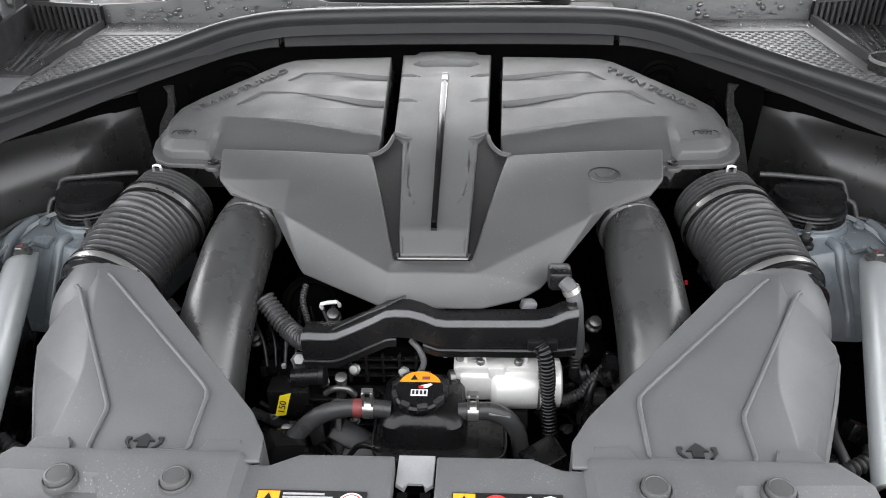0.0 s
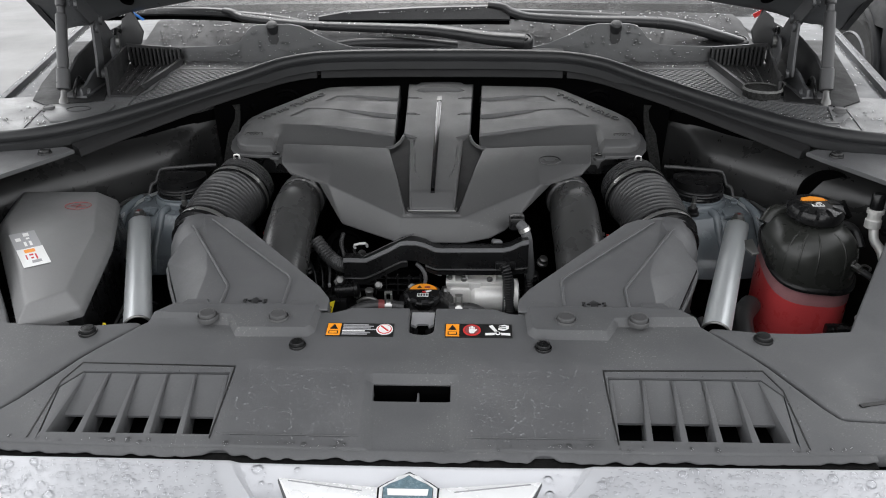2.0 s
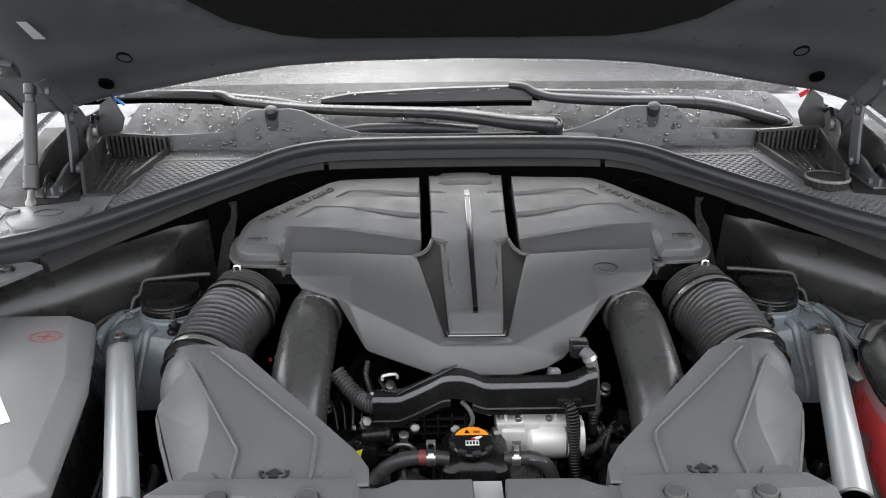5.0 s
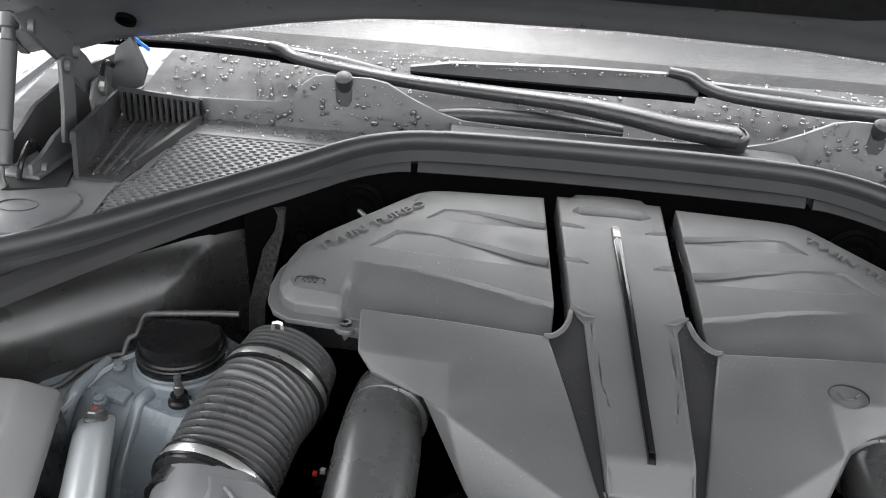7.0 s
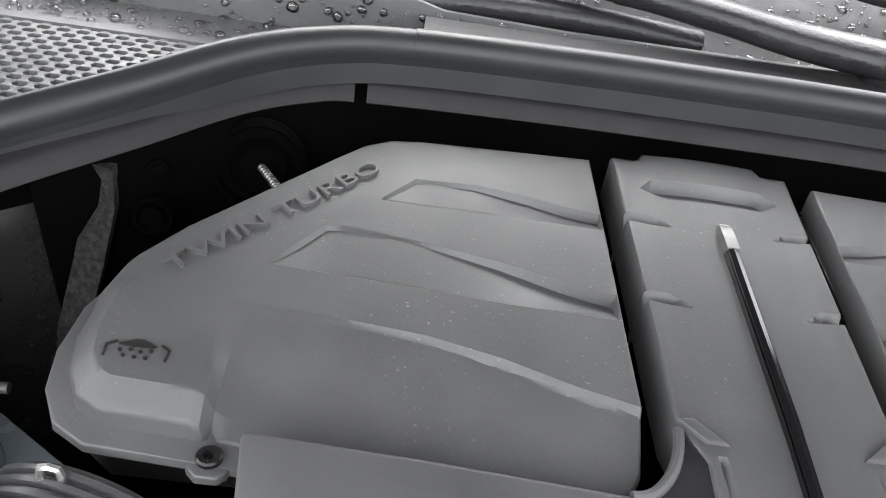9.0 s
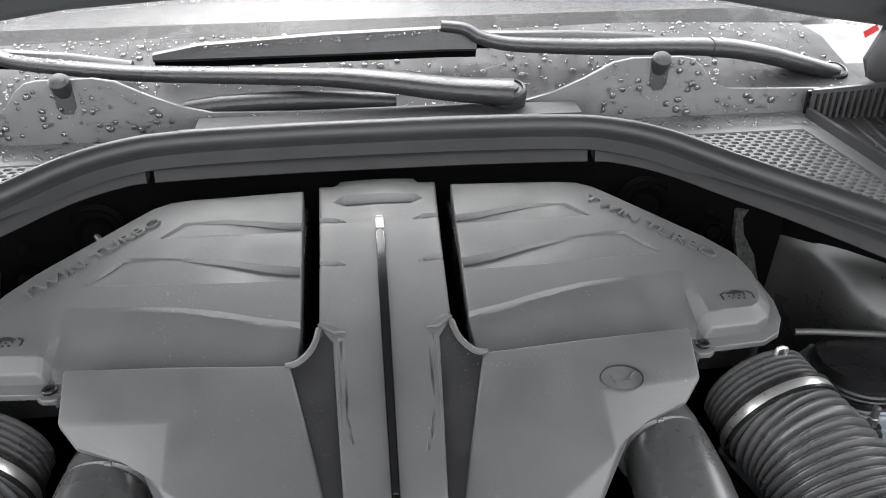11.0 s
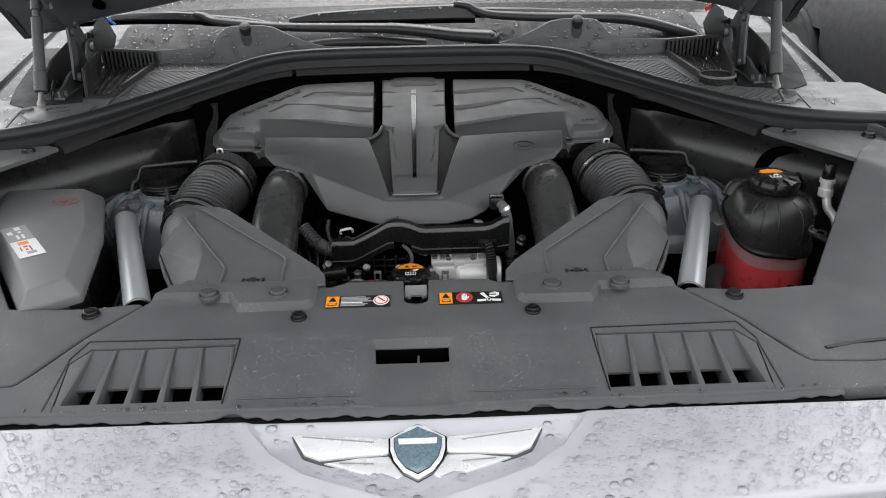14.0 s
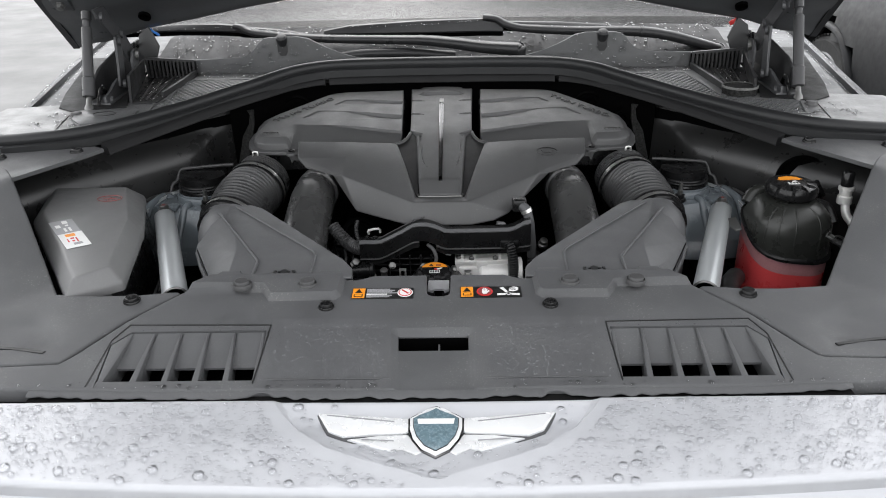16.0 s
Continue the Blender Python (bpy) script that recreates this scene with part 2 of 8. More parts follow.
def smooth_path(pts, per=6, closed=False):
    pts = [Vector(p) for p in pts]
    n = len(pts)
    if n < 3:
        return [pts[0].lerp(pts[-1], i / per) for i in range(per + 1)]
    out = []
    for i in range(n if closed else n - 1):
        p1, p2 = pts[i], pts[(i + 1) % n]
        p0 = pts[i - 1] if (i > 0 or closed) else p1 * 2 - p2
        p3 = pts[(i + 2) % n] if (i + 2 < n or closed) else p2 * 2 - p1
        for k in range(per):
            t = k / per
            out.append(0.5 * ((2 * p1) + (p2 - p0) * t + (2 * p0 - 5 * p1 + 4 * p2 - p3) * t * t + (3 * p1 - p0 - 3 * p2 + p3) * t ** 3))
    if not closed:
        out.append(pts[-1])
    return out


def ring_frames(path, up=(0, 0, 1)):
    n = len(path)
    out = []
    side = None
    for i in range(n):
        t = (path[min(i + 1, n - 1)] - path[max(i - 1, 0)]).normalized()
        if side is None:
            side = t.cross(Vector(up))
            if side.length < 1e-4:
                side = t.cross(Vector((1, 0, 0)))
        side = (side - t * side.dot(t)).normalized()
        out.append((side, side.cross(t).normalized() * -1, t))
    return out


def tube(pts, r, n=12, per=6, bm=None, smooth=True, squash=1.0, caps=True, up=(0, 0, 1)):
    """A round bar along a path; r is one radius, or a function of the way 0 to 1."""
    bm = bm or bmesh.new()
    path = smooth_path(pts, per) if smooth else [Vector(p) for p in pts]
    rings = []
    for i, (p, (s, u, t)) in enumerate(zip(path, ring_frames(path, up))):
        q = r(i / (len(path) - 1)) if callable(r) else r
        rings.append([bm.verts.new(p + s * (q * math.cos(2 * math.pi * k / n)) + u * (q * squash * math.sin(2 * math.pi * k / n))) for k in range(n)])
    for a, b in zip(rings, rings[1:]):
        for k in range(n):
            bm.faces.new((a[k], a[(k + 1) % n], b[(k + 1) % n], b[k]))
    if caps:
        bm.faces.new(rings[0][::-1])
        bm.faces.new(rings[-1])
    return bm


def lathe(profile, at, axis=(0, 0, 1), n=32, bm=None, cap=True):
    """A turned body: profile of (radius, way along the axis)."""
    bm = bm or bmesh.new()
    q = Vector((0, 0, 1)).rotation_difference(Vector(axis).normalized())
    rings = [[bm.verts.new(Vector(at) + q @ Vector((r * math.cos(2 * math.pi * k / n), r * math.sin(2 * math.pi * k / n), h))) for k in range(n)] for r, h in profile]
    for a, b in zip(rings, rings[1:]):
        for k in range(n):
            bm.faces.new((a[k], a[(k + 1) % n], b[(k + 1) % n], b[k]))
    if cap:
        bm.faces.new(rings[0][::-1])
        bm.faces.new(rings[-1])
    return bm


def loft(sections, bm=None, caps=True, closed=True):
    bm = bm or bmesh.new()
    rings = [[bm.verts.new(p) for p in s] for s in sections]
    n = len(rings[0])
    for a, b in zip(rings, rings[1:]):
        for k in range(n if closed else n - 1):
            bm.faces.new((a[k], a[(k + 1) % n], b[(k + 1) % n], b[k]))
    if caps and closed:
        bm.faces.new(rings[0][::-1])
        bm.faces.new(rings[-1])
    return bm


def shell(verts, faces, thick, bevel=0.0, sharp=10, segs=3):
    """A folded sheet with thickness and rounded folds."""
    bm = bmesh.new()
    vs = [bm.verts.new(v) for v in verts]
    for f in faces:
        bm.faces.new([vs[i] for i in f])
    bmesh.ops.recalc_face_normals(bm, faces=bm.faces)
    if sum(f.normal.z for f in bm.faces) < 0:
        bmesh.ops.reverse_faces(bm, faces=bm.faces)
    bmesh.ops.solidify(bm, geom=list(bm.faces), thickness=abs(thick))
    bm.normal_update()
    if bevel:
        es = [e for e in bm.edges if len(e.link_faces) == 2 and e.calc_face_angle(0) > radians(sharp)]
        bmesh.ops.bevel(bm, geom=es, offset=bevel, segments=segs, profile=0.5, affect="EDGES", clamp_overlap=True)
    return bm


def inside(p, poly):
    x, y = p
    hit = False
    n = len(poly)
    for i in range(n):
        (x1, y1), (x2, y2) = poly[i], poly[(i + 1) % n]
        if (y1 > y) != (y2 > y) and x < (x2 - x1) * (y - y1) / (y2 - y1) + x1:
            hit = not hit
    return hit


def edge_gap(p, poly):
    best = 9.0
    px, py = p
    n = len(poly)
    for i in range(n):
        (x1, y1), (x2, y2) = poly[i], poly[(i + 1) % n]
        dx, dy = x2 - x1, y2 - y1
        t = max(0.0, min(1.0, ((px - x1) * dx + (py - y1) * dy) / (dx * dx + dy * dy + 1e-12)))
        best = min(best, math.hypot(px - x1 - t * dx, py - y1 - t * dy))
    return best


def relief(outline, height, step, depth, cuts=(), round_edge=0.004, holes=()):
    """A moulded panel: the plan outline, gridded, raised to height(x, y) with rounded rim, and side walls of the given depth."""
    bm = bmesh.new()
    f = bm.faces.new([bm.verts.new((x, y, 0)) for x, y in outline])
    xs, ys = [p[0] for p in outline], [p[1] for p in outline]

    def cut(co, no):
        bmesh.ops.bisect_plane(bm, geom=list(bm.verts) + list(bm.edges) + list(bm.faces), dist=1e-5, plane_co=co, plane_no=no)

    if round_edge:
        cuts = [*cuts, inset(outline, round_edge), inset(outline, round_edge * 0.4)]
    for poly in (*cuts, *holes):
        for (x1, y1), (x2, y2) in zip(poly, list(poly[1:]) + [poly[0]]):
            # cut only near the edge
            lo = V(min(x1, x2) - 0.001, min(y1, y2) - 0.001)
            hi = V(max(x1, x2) + 0.001, max(y1, y2) + 0.001)
            faces = [q for q in bm.faces if not (max(v.co.x for v in q.verts) < lo.x or min(v.co.x for v in q.verts) > hi.x
                                                 or max(v.co.y for v in q.verts) < lo.y or min(v.co.y for v in q.verts) > hi.y)]
            geom = faces + list({e for q in faces for e in q.edges}) + list({v for q in faces for v in q.verts})
            bmesh.ops.bisect_plane(bm, geom=geom, dist=1e-5, plane_co=(x1, y1, 0), plane_no=(y2 - y1, x1 - x2, 0))
    x = min(xs) + step * 0.5
    while x < max(xs):
        cut((x, 0, 0), (1, 0, 0))
        x += step
    y = min(ys) + step * 0.5
    while y < max(ys):
        cut((0, y, 0), (0, 1, 0))
        y += step
    for poly in holes:
        dead = [q for q in bm.faces if inside(q.calc_center_median().xy, poly)]
        bmesh.ops.delete(bm, geom=dead, context="FACES")
    rim = [e for e in bm.edges if e.is_boundary]
    r = bmesh.ops.extrude_edge_only(bm, edges=rim)
    low = {v for v in r["geom"] if isinstance(v, bmesh.types.BMVert)}
    for v in bm.verts:
        px, py = v.co.xy
        z = height(px, py)
        if round_edge:
            d = edge_gap((px, py), outline)
            if d < round_edge:
                z -= round_edge - math.sqrt(max(0.0, round_edge ** 2 - (round_edge - d) ** 2))
        v.co.z = z - (depth if v in low else 0.0)
    return bm


def pocket(poly, depth, wall=0.003):
    """A height change inside poly (plan), reached over a sloping wall."""
    def change(x, y):
        if not inside((x, y), poly):
            return 0.0
        return depth(x, y) * min(1.0, edge_gap((x, y), poly) / wall) if callable(depth) else depth * min(1.0, edge_gap((x, y), poly) / wall)
    return change


def inset(poly, d):
    n = len(poly)
    area = sum(poly[i][0] * poly[(i + 1) % n][1] - poly[(i + 1) % n][0] * poly[i][1] for i in range(n))
    sg = 1 if area > 0 else -1
    out = []
    for i in range(n):
        a, b, c = V(*poly[i - 1]), V(*poly[i]), V(*poly[(i + 1) % n])
        e1, e2 = (b - a).normalized(), (c - b).normalized()
        n1, n2 = V(-e1.y, e1.x) * sg, V(-e2.y, e2.x) * sg
        m = (n1 + n2)
        k = d / max(0.4, 1 + n1.dot(n2)) if m.length > 1e-6 else 0
        out.append(tuple(b + m * k))
    return out


def flip(pts, s):
    """Mirrors points of the left side over to the side s (-1 left, 1 right)."""
    return [(-s * p[0], *p[1:]) for p in pts]


def lettering(text, size, depth, place, name, material, parent, label="", span=None):
    cu = bpy.data.curves.new("lettering", "FONT")
    cu.body, cu.size, cu.extrude, cu.align_x = text, size, depth, "LEFT"
    tmp = bpy.data.objects.new("tmp_text", cu)
    scene.collection.objects.link(tmp)
    dg = bpy.context.evaluated_depsgraph_get()
    me = bpy.data.meshes.new_from_object(tmp.evaluated_get(dg))
    bpy.data.objects.remove(tmp)
    bm = bmesh.new()
    bm.from_mesh(me)
    if span:
        xs, ys = [v.co.x for v in bm.verts], [v.co.y for v in bm.verts]
        k = Matrix.Diagonal((span[0] / (max(xs) - min(xs)), span[1] / (max(ys) - min(ys)), 1, 1)) @ Matrix.Translation((-min(xs), -min(ys), 0))
        bmesh.ops.transform(bm, matrix=k, verts=bm.verts)
    bmesh.ops.transform(bm, matrix=place, verts=bm.verts)
    return part(name, bm, material, parent, label, smooth=0)


def frame_of(origin, xdir, ydir):
    x = Vector(xdir).normalized()
    y = Vector(ydir)
    y = (y - x * y.dot(x)).normalized()
    z = x.cross(y)
    m = Matrix((x, y, z)).transposed().to_4x4()
    m.translation = Vector(origin)
    return m


def push_clip(at, r, parent, tilt=(0, 0, 1), name="push_clip"):
    x, y, z = at
    bm = lathe([(r * 1.06, -0.004), (r * 1.06, 0.0008), (r * 1.0, 0.0022), (r * 0.94, 0.0022), (r * 0.92, 0.0008), (r * 0.86, 0.0008), (r * 0.85, 0.0052), (r * 0.80, 0.0064), (r * 0.68, 0.0068), (r * 0.64, 0.0062), (r * 0.1, 0.0064)], at, tilt, 28)
    return part(name, bm, BLACKP if r < 0.0115 else COVER, parent, "", 30)


# ---- ground and the shell of the bay ----
def corrugated(pts, r, pitch, amp, per=8, n=20):
    """A bellows tube: rings of ridges along a path."""
    path = smooth_path(pts, per)
    length = sum((b - a).length for a, b in zip(path, path[1:]))
    count = max(4, int(length / pitch) * 6)
    way = [0.0]
    for a, b in zip(path, path[1:]):
        way.append(way[-1] + (b - a).length)
    fine = []
    for i in range(count + 1):
        d = length * i / count
        k = max(j for j in range(len(way)) if way[j] <= d + 1e-9)
        k = min(k, len(path) - 2)
        fine.append(path[k].lerp(path[k + 1], (d - way[k]) / max(1e-9, way[k + 1] - way[k])))
    prof = (0.0, 0.7, 1.0, 1.0, 0.7, 0.0)
    return tube(fine, lambda t: r - amp + amp * prof[int(round(t * count)) % 6], n, smooth=False)


g = bmesh.new()
bmesh.ops.create_grid(g, x_segments=8, y_segments=8, size=150)
tagged(part("ground", g, GROUND, None, "", 0), "pale wet concrete parking ground", "ground", kind="structure")

# floor and walls of the bay, deep, their shade painted in as near-black
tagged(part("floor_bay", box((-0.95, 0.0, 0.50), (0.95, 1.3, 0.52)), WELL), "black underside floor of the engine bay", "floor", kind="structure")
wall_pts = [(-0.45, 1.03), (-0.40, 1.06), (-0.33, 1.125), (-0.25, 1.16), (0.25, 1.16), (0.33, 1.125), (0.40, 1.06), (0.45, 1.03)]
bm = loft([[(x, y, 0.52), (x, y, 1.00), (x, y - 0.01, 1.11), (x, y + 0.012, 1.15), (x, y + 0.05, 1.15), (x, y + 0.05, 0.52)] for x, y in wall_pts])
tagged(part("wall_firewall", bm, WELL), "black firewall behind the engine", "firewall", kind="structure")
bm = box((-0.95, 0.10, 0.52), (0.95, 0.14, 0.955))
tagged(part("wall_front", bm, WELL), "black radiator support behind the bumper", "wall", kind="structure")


def wheelhouse(s):
    """Satin shroud over the wheel arch with a rounded bulge under the trim."""
    a, b = V(-0.425, 1.062), V(-0.90, 0.62)
    d = (b - a).normalized()
    n = V(d.y, -d.x)
    if n.y > 0:
        n = -n
    L = (b - a).length
    secs = []
    for i in range(25):
        t = i / 24
        p = a + d * (L * t)
        grow = min(1.0, max(0.0, (t - 0.10) / 0.13))
        grow = grow * grow * (3 - 2 * grow)
        out = 0.042 * grow
        prof = [(0.0, 1.125), (0.0, 1.10), (0.006 + 0.25 * out, 1.088), (0.004 + 0.75 * out, 1.072), (0.004 + out, 1.045), (0.004 + out * 0.82, 0.99),
                (0.004 + out * 0.7, 0.93), (0.0, 0.80), (0.0, 0.52), (-0.03, 0.52), (-0.03, 1.125)]
        secs.append([(-s * (p.x + n.x * o), p.y + n.y * o, z - 0.02 * t) for o, z in prof])
    ob = part("wall_wheelhouse", loft(secs), LINER, None, "", 60)
    return tagged(ob, "satin black wheelhouse shroud with a rounded bulge", "shroud", "wheelhouse shrouds", "structure")


wheelhouse(-1)
wheelhouse(1)


def felt_strip(s):
    bm = loft([flip([(-0.427 - k, y, z), (-0.405 - k, y - 0.004, z), (-0.405 - k, y + 0.004, z), (-0.427 - k, y + 0.008, z)], s)
               for k, y, z in ((0, 1.045, 1.12), (0.001, 1.043, 1.09), (0.008, 1.03, 1.05), (0.018, 1.01, 1.0), (0.022, 1.005, 0.9))])
    e = part("felt_strip", bm, STRIP)
    return tagged(e, "black felt strip hanging on the firewall", "felt strip", "felt strips")


felt_strip(-1)
felt_strip(1)


def grommet(at, r, name, label, stud=True):
    """A black rubber disc with rings set into the firewall."""
    e = thing(name, at, label, "grommet", "firewall grommets")
    ax = (0.25 if at[0] < 0 else -0.25, -1, 0.25)
    # rubber blackened further, for the shade at the firewall
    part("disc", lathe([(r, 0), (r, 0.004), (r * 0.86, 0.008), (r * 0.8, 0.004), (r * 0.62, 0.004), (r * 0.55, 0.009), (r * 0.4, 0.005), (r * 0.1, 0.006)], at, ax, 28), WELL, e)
    if stud:
        p = V(*at)
        part("bolt", corrugated([p, p + V(0.028, -0.045, 0.002)], 0.0036, 0.004, 0.0012, 4, 10), STEEL, e, "threaded steel bolt")
    return e


grommet((-0.325, 1.112, 1.098), 0.036, "grommet", "round black rubber firewall grommet with a steel bolt")
grommet((0.325, 1.112, 1.098), 0.036, "grommet", "round black rubber firewall grommet", False)
grommet((-0.390, 1.060, 1.075), 0.017, "small_grommet", "small black firewall plug beside a felt strip", False)
grommet((0.390, 1.060, 1.085), 0.017, "small_grommet", "small black firewall plug beside a felt strip", False)
for s in (-1, 1):
    e = thing("firewall_bolt", (s * 0.385, 1.055, 1.115), "small dark bolt on the firewall", "bolt", "firewall bolts")
    # bolt head darkened by colour, as it sits in shade
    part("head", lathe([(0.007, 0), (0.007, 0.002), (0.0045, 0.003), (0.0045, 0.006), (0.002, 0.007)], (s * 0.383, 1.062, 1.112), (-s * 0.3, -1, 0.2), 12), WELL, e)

# ---- weatherstrip and trim strips at the back of the bay ----
SEAL = [(-0.96, 0.775, 1.128), (-0.86, 0.778, 1.131), (-0.76, 0.785, 1.135), (-0.68, 0.808, 1.138), (-0.60, 0.865, 1.143), (-0.50, 0.965, 1.155), (-0.40, 1.045, 1.174),
        (-0.335, 1.100, 1.187), (-0.28, 1.132, 1.192), (-0.22, 1.145, 1.194), (-0.10, 1.150, 1.195), (0.0, 1.151, 1.195)]
SEAL = SEAL + [(-x, y, z) for x, y, z in SEAL[-2::-1]]


def seal_piece(name, x0, x1, extra, parent):
    path = [p for p in smooth_path(SEAL, 8) if x0 <= p.x <= x1]
    rings = []
    for p, (sd, u, t) in zip(path, ring_frames(path)):
        fw = V(t.y, -t.x, 0).normalized()
        r = 0.0125 + extra
        pts = []
        for k in range(14):
            a = 2 * math.pi * k / 14
            pts.append(p + fw * (r * 0.95 * math.cos(a)) + V(0, 0, r * math.sin(a)))
        rings.append(pts)
    part(name, loft(rings), SEALR, parent, "", 60)
    lip = []
    for p, (sd, u, t) in zip(path, ring_frames(path)):
        fw = V(t.y, -t.x, 0).normalized()
        lip.append([p + fw * 0.006 + V(0, 0, -0.004), p + fw * 0.0155 + V(0, 0, -0.009), p + fw * 0.016 + V(0, 0, -0.024), p + fw * 0.004 + V(0, 0, -0.026), p - fw * 0.008 + V(0, 0, -0.02)])
    part("sealing_lip", loft(lip), SEALR, parent, "", 50)


e = thing("hood_seal", (0, 1.15, 1.17), "long black rubber hood weatherstrip with joints", "weatherstrip")
seal_piece("rubber_bulb", -1.0, -0.212, 0.0, e)
seal_piece("rubber_bulb", -0.222, 0.202, 0.0007, e)
seal_piece("rubber_bulb", 0.192, 1.0, 0.0, e)

TRIM = [(-0.617, 0.790, 1.116), (-0.56, 0.862, 1.126), (-0.50, 0.928, 1.137), (-0.44, 0.985, 1.149), (-0.385, 1.035, 1.158), (-0.335, 1.088, 1.164), (-0.29, 1.118, 1.167),
        (-0.25, 1.128, 1.168), (-0.12, 1.133, 1.169), (0.0, 1.134, 1.169)]
TRIM = TRIM + [(-x, y, z) for x, y, z in TRIM[-2::-1]]


def trim_piece(x0, x1):
    path = [p for p in smooth_path(TRIM, 8) if x0 <= p.x <= x1]
    rings = []
    for p, (sd, u, t) in zip(path, ring_frames(path)):
        fw = V(t.y, -t.x, 0).normalized()
        rings.append([p - fw * 0.02 + V(0, 0, 0.004), p + V(0, 0, 0.001), p + fw * 0.0035 - V(0, 0, 0.0015), p + fw * 0.007 - V(0, 0, 0.0125), p + fw * 0.004 - V(0, 0, 0.0145), p - fw * 0.02 - V(0, 0, 0.0145)])
    ob = part("trim_strip", loft(rings), EDGEP, None, "", 40)
    return tagged(ob, "dark plastic trim strip under the weatherstrip", "trim strip", "trim strips at the cowl")


trim_piece(-0.62, -0.2555)
trim_piece(-0.2525, 0.2525)
trim_piece(0.2555, 0.62)


def fender_trim(s):
    e = thing("fender_trim", (-s * 0.75, 0.7, 1.115), "flat dark plastic trim plate along the fender with a clip", "trim plate", "fender trim plates")
    top = flip([(-1.0, 0.765, 1.112), (-0.70, 0.775, 1.117), (-0.640, 0.792, 1.119), (-0.620, 0.783, 1.117), (-0.635, 0.755, 1.116), (-0.714, 0.625, 1.113), (-0.735, 0.585, 1.110), (-0.86, 0.47, 1.10), (-1.0, 0.42, 1.09)], s)
    part("plate", prism(top, 0.007, 0.002), TRIMP, e)
    push_clip((-s * 0.660, 0.762, 1.117), 0.011, e)
    push_clip((-s * 0.79, 0.74, 1.1145), 0.011, e)
    return e


fender_trim(-1)
fender_trim(1)


# ---- cowl ----
def mesh_grille(poly, zf, parent, px=0.0150, py=0.0080):
    """A perforated plate: rows of long hexagonal slots, each row shifted by half, with a rim."""
    bm = bmesh.new()
    xs, ys = [p[0] for p in poly], [p[1] for p in poly]
    outer = [(-px / 2, 0), (-px / 2, py / 2), (px / 2, py / 2), (px / 2, 0), (px / 2, -py / 2), (-px / 2, -py / 2)]
    slot = [(-0.0056, 0), (-0.0034, 0.0031), (0.0034, 0.0031), (0.0056, 0), (0.0034, -0.0031), (-0.0034, -0.0031)]
    row, y = 0, min(ys)
    while y < max(ys):
        x = min(xs) + (px / 2 if row % 2 else 0.0)
        while x < max(xs):
            if inside((x, y), poly) and edge_gap((x, y), poly) > 0.0065:
                a = [bm.verts.new((x + u, y + v, zf(x + u, y + v))) for u, v in outer]
                b = [bm.verts.new((x + u, y + v, zf(x + u, y + v) - 0.0003)) for u, v in slot]
                c = [bm.verts.new((x + u * 0.94, y + v * 0.94, zf(x + u, y + v) - 0.005)) for u, v in slot]
                for k in range(6):
                    m = (k + 1) % 6
                    bm.faces.new((a[k], a[m], b[m], b[k]))
                    bm.faces.new((b[k], b[m], c[m], c[k]))
            x += px
        y += py
        row += 1
    part("mesh", bm, COWLP, parent, "perforated dark plastic with long hexagonal slots", 30)
    inner = inset(poly, 0.0085)
    bm = bmesh.new()
    n = len(poly)
    for i in range(n):
        j = (i + 1) % n
        q = [poly[i], poly[j], inner[j], inner[i]]
        prism([(x, y, zf(x, y) + 0.0012) for x, y in q], 0.006, bm=bm)
    part("mesh_rim", bm, COWLP, parent, "", 0)


def cowl_z(x, y):
    return 1.142 + 0.09 * max(0.0, y - 1.03) - 0.03 * max(0, abs(x) - 0.76)


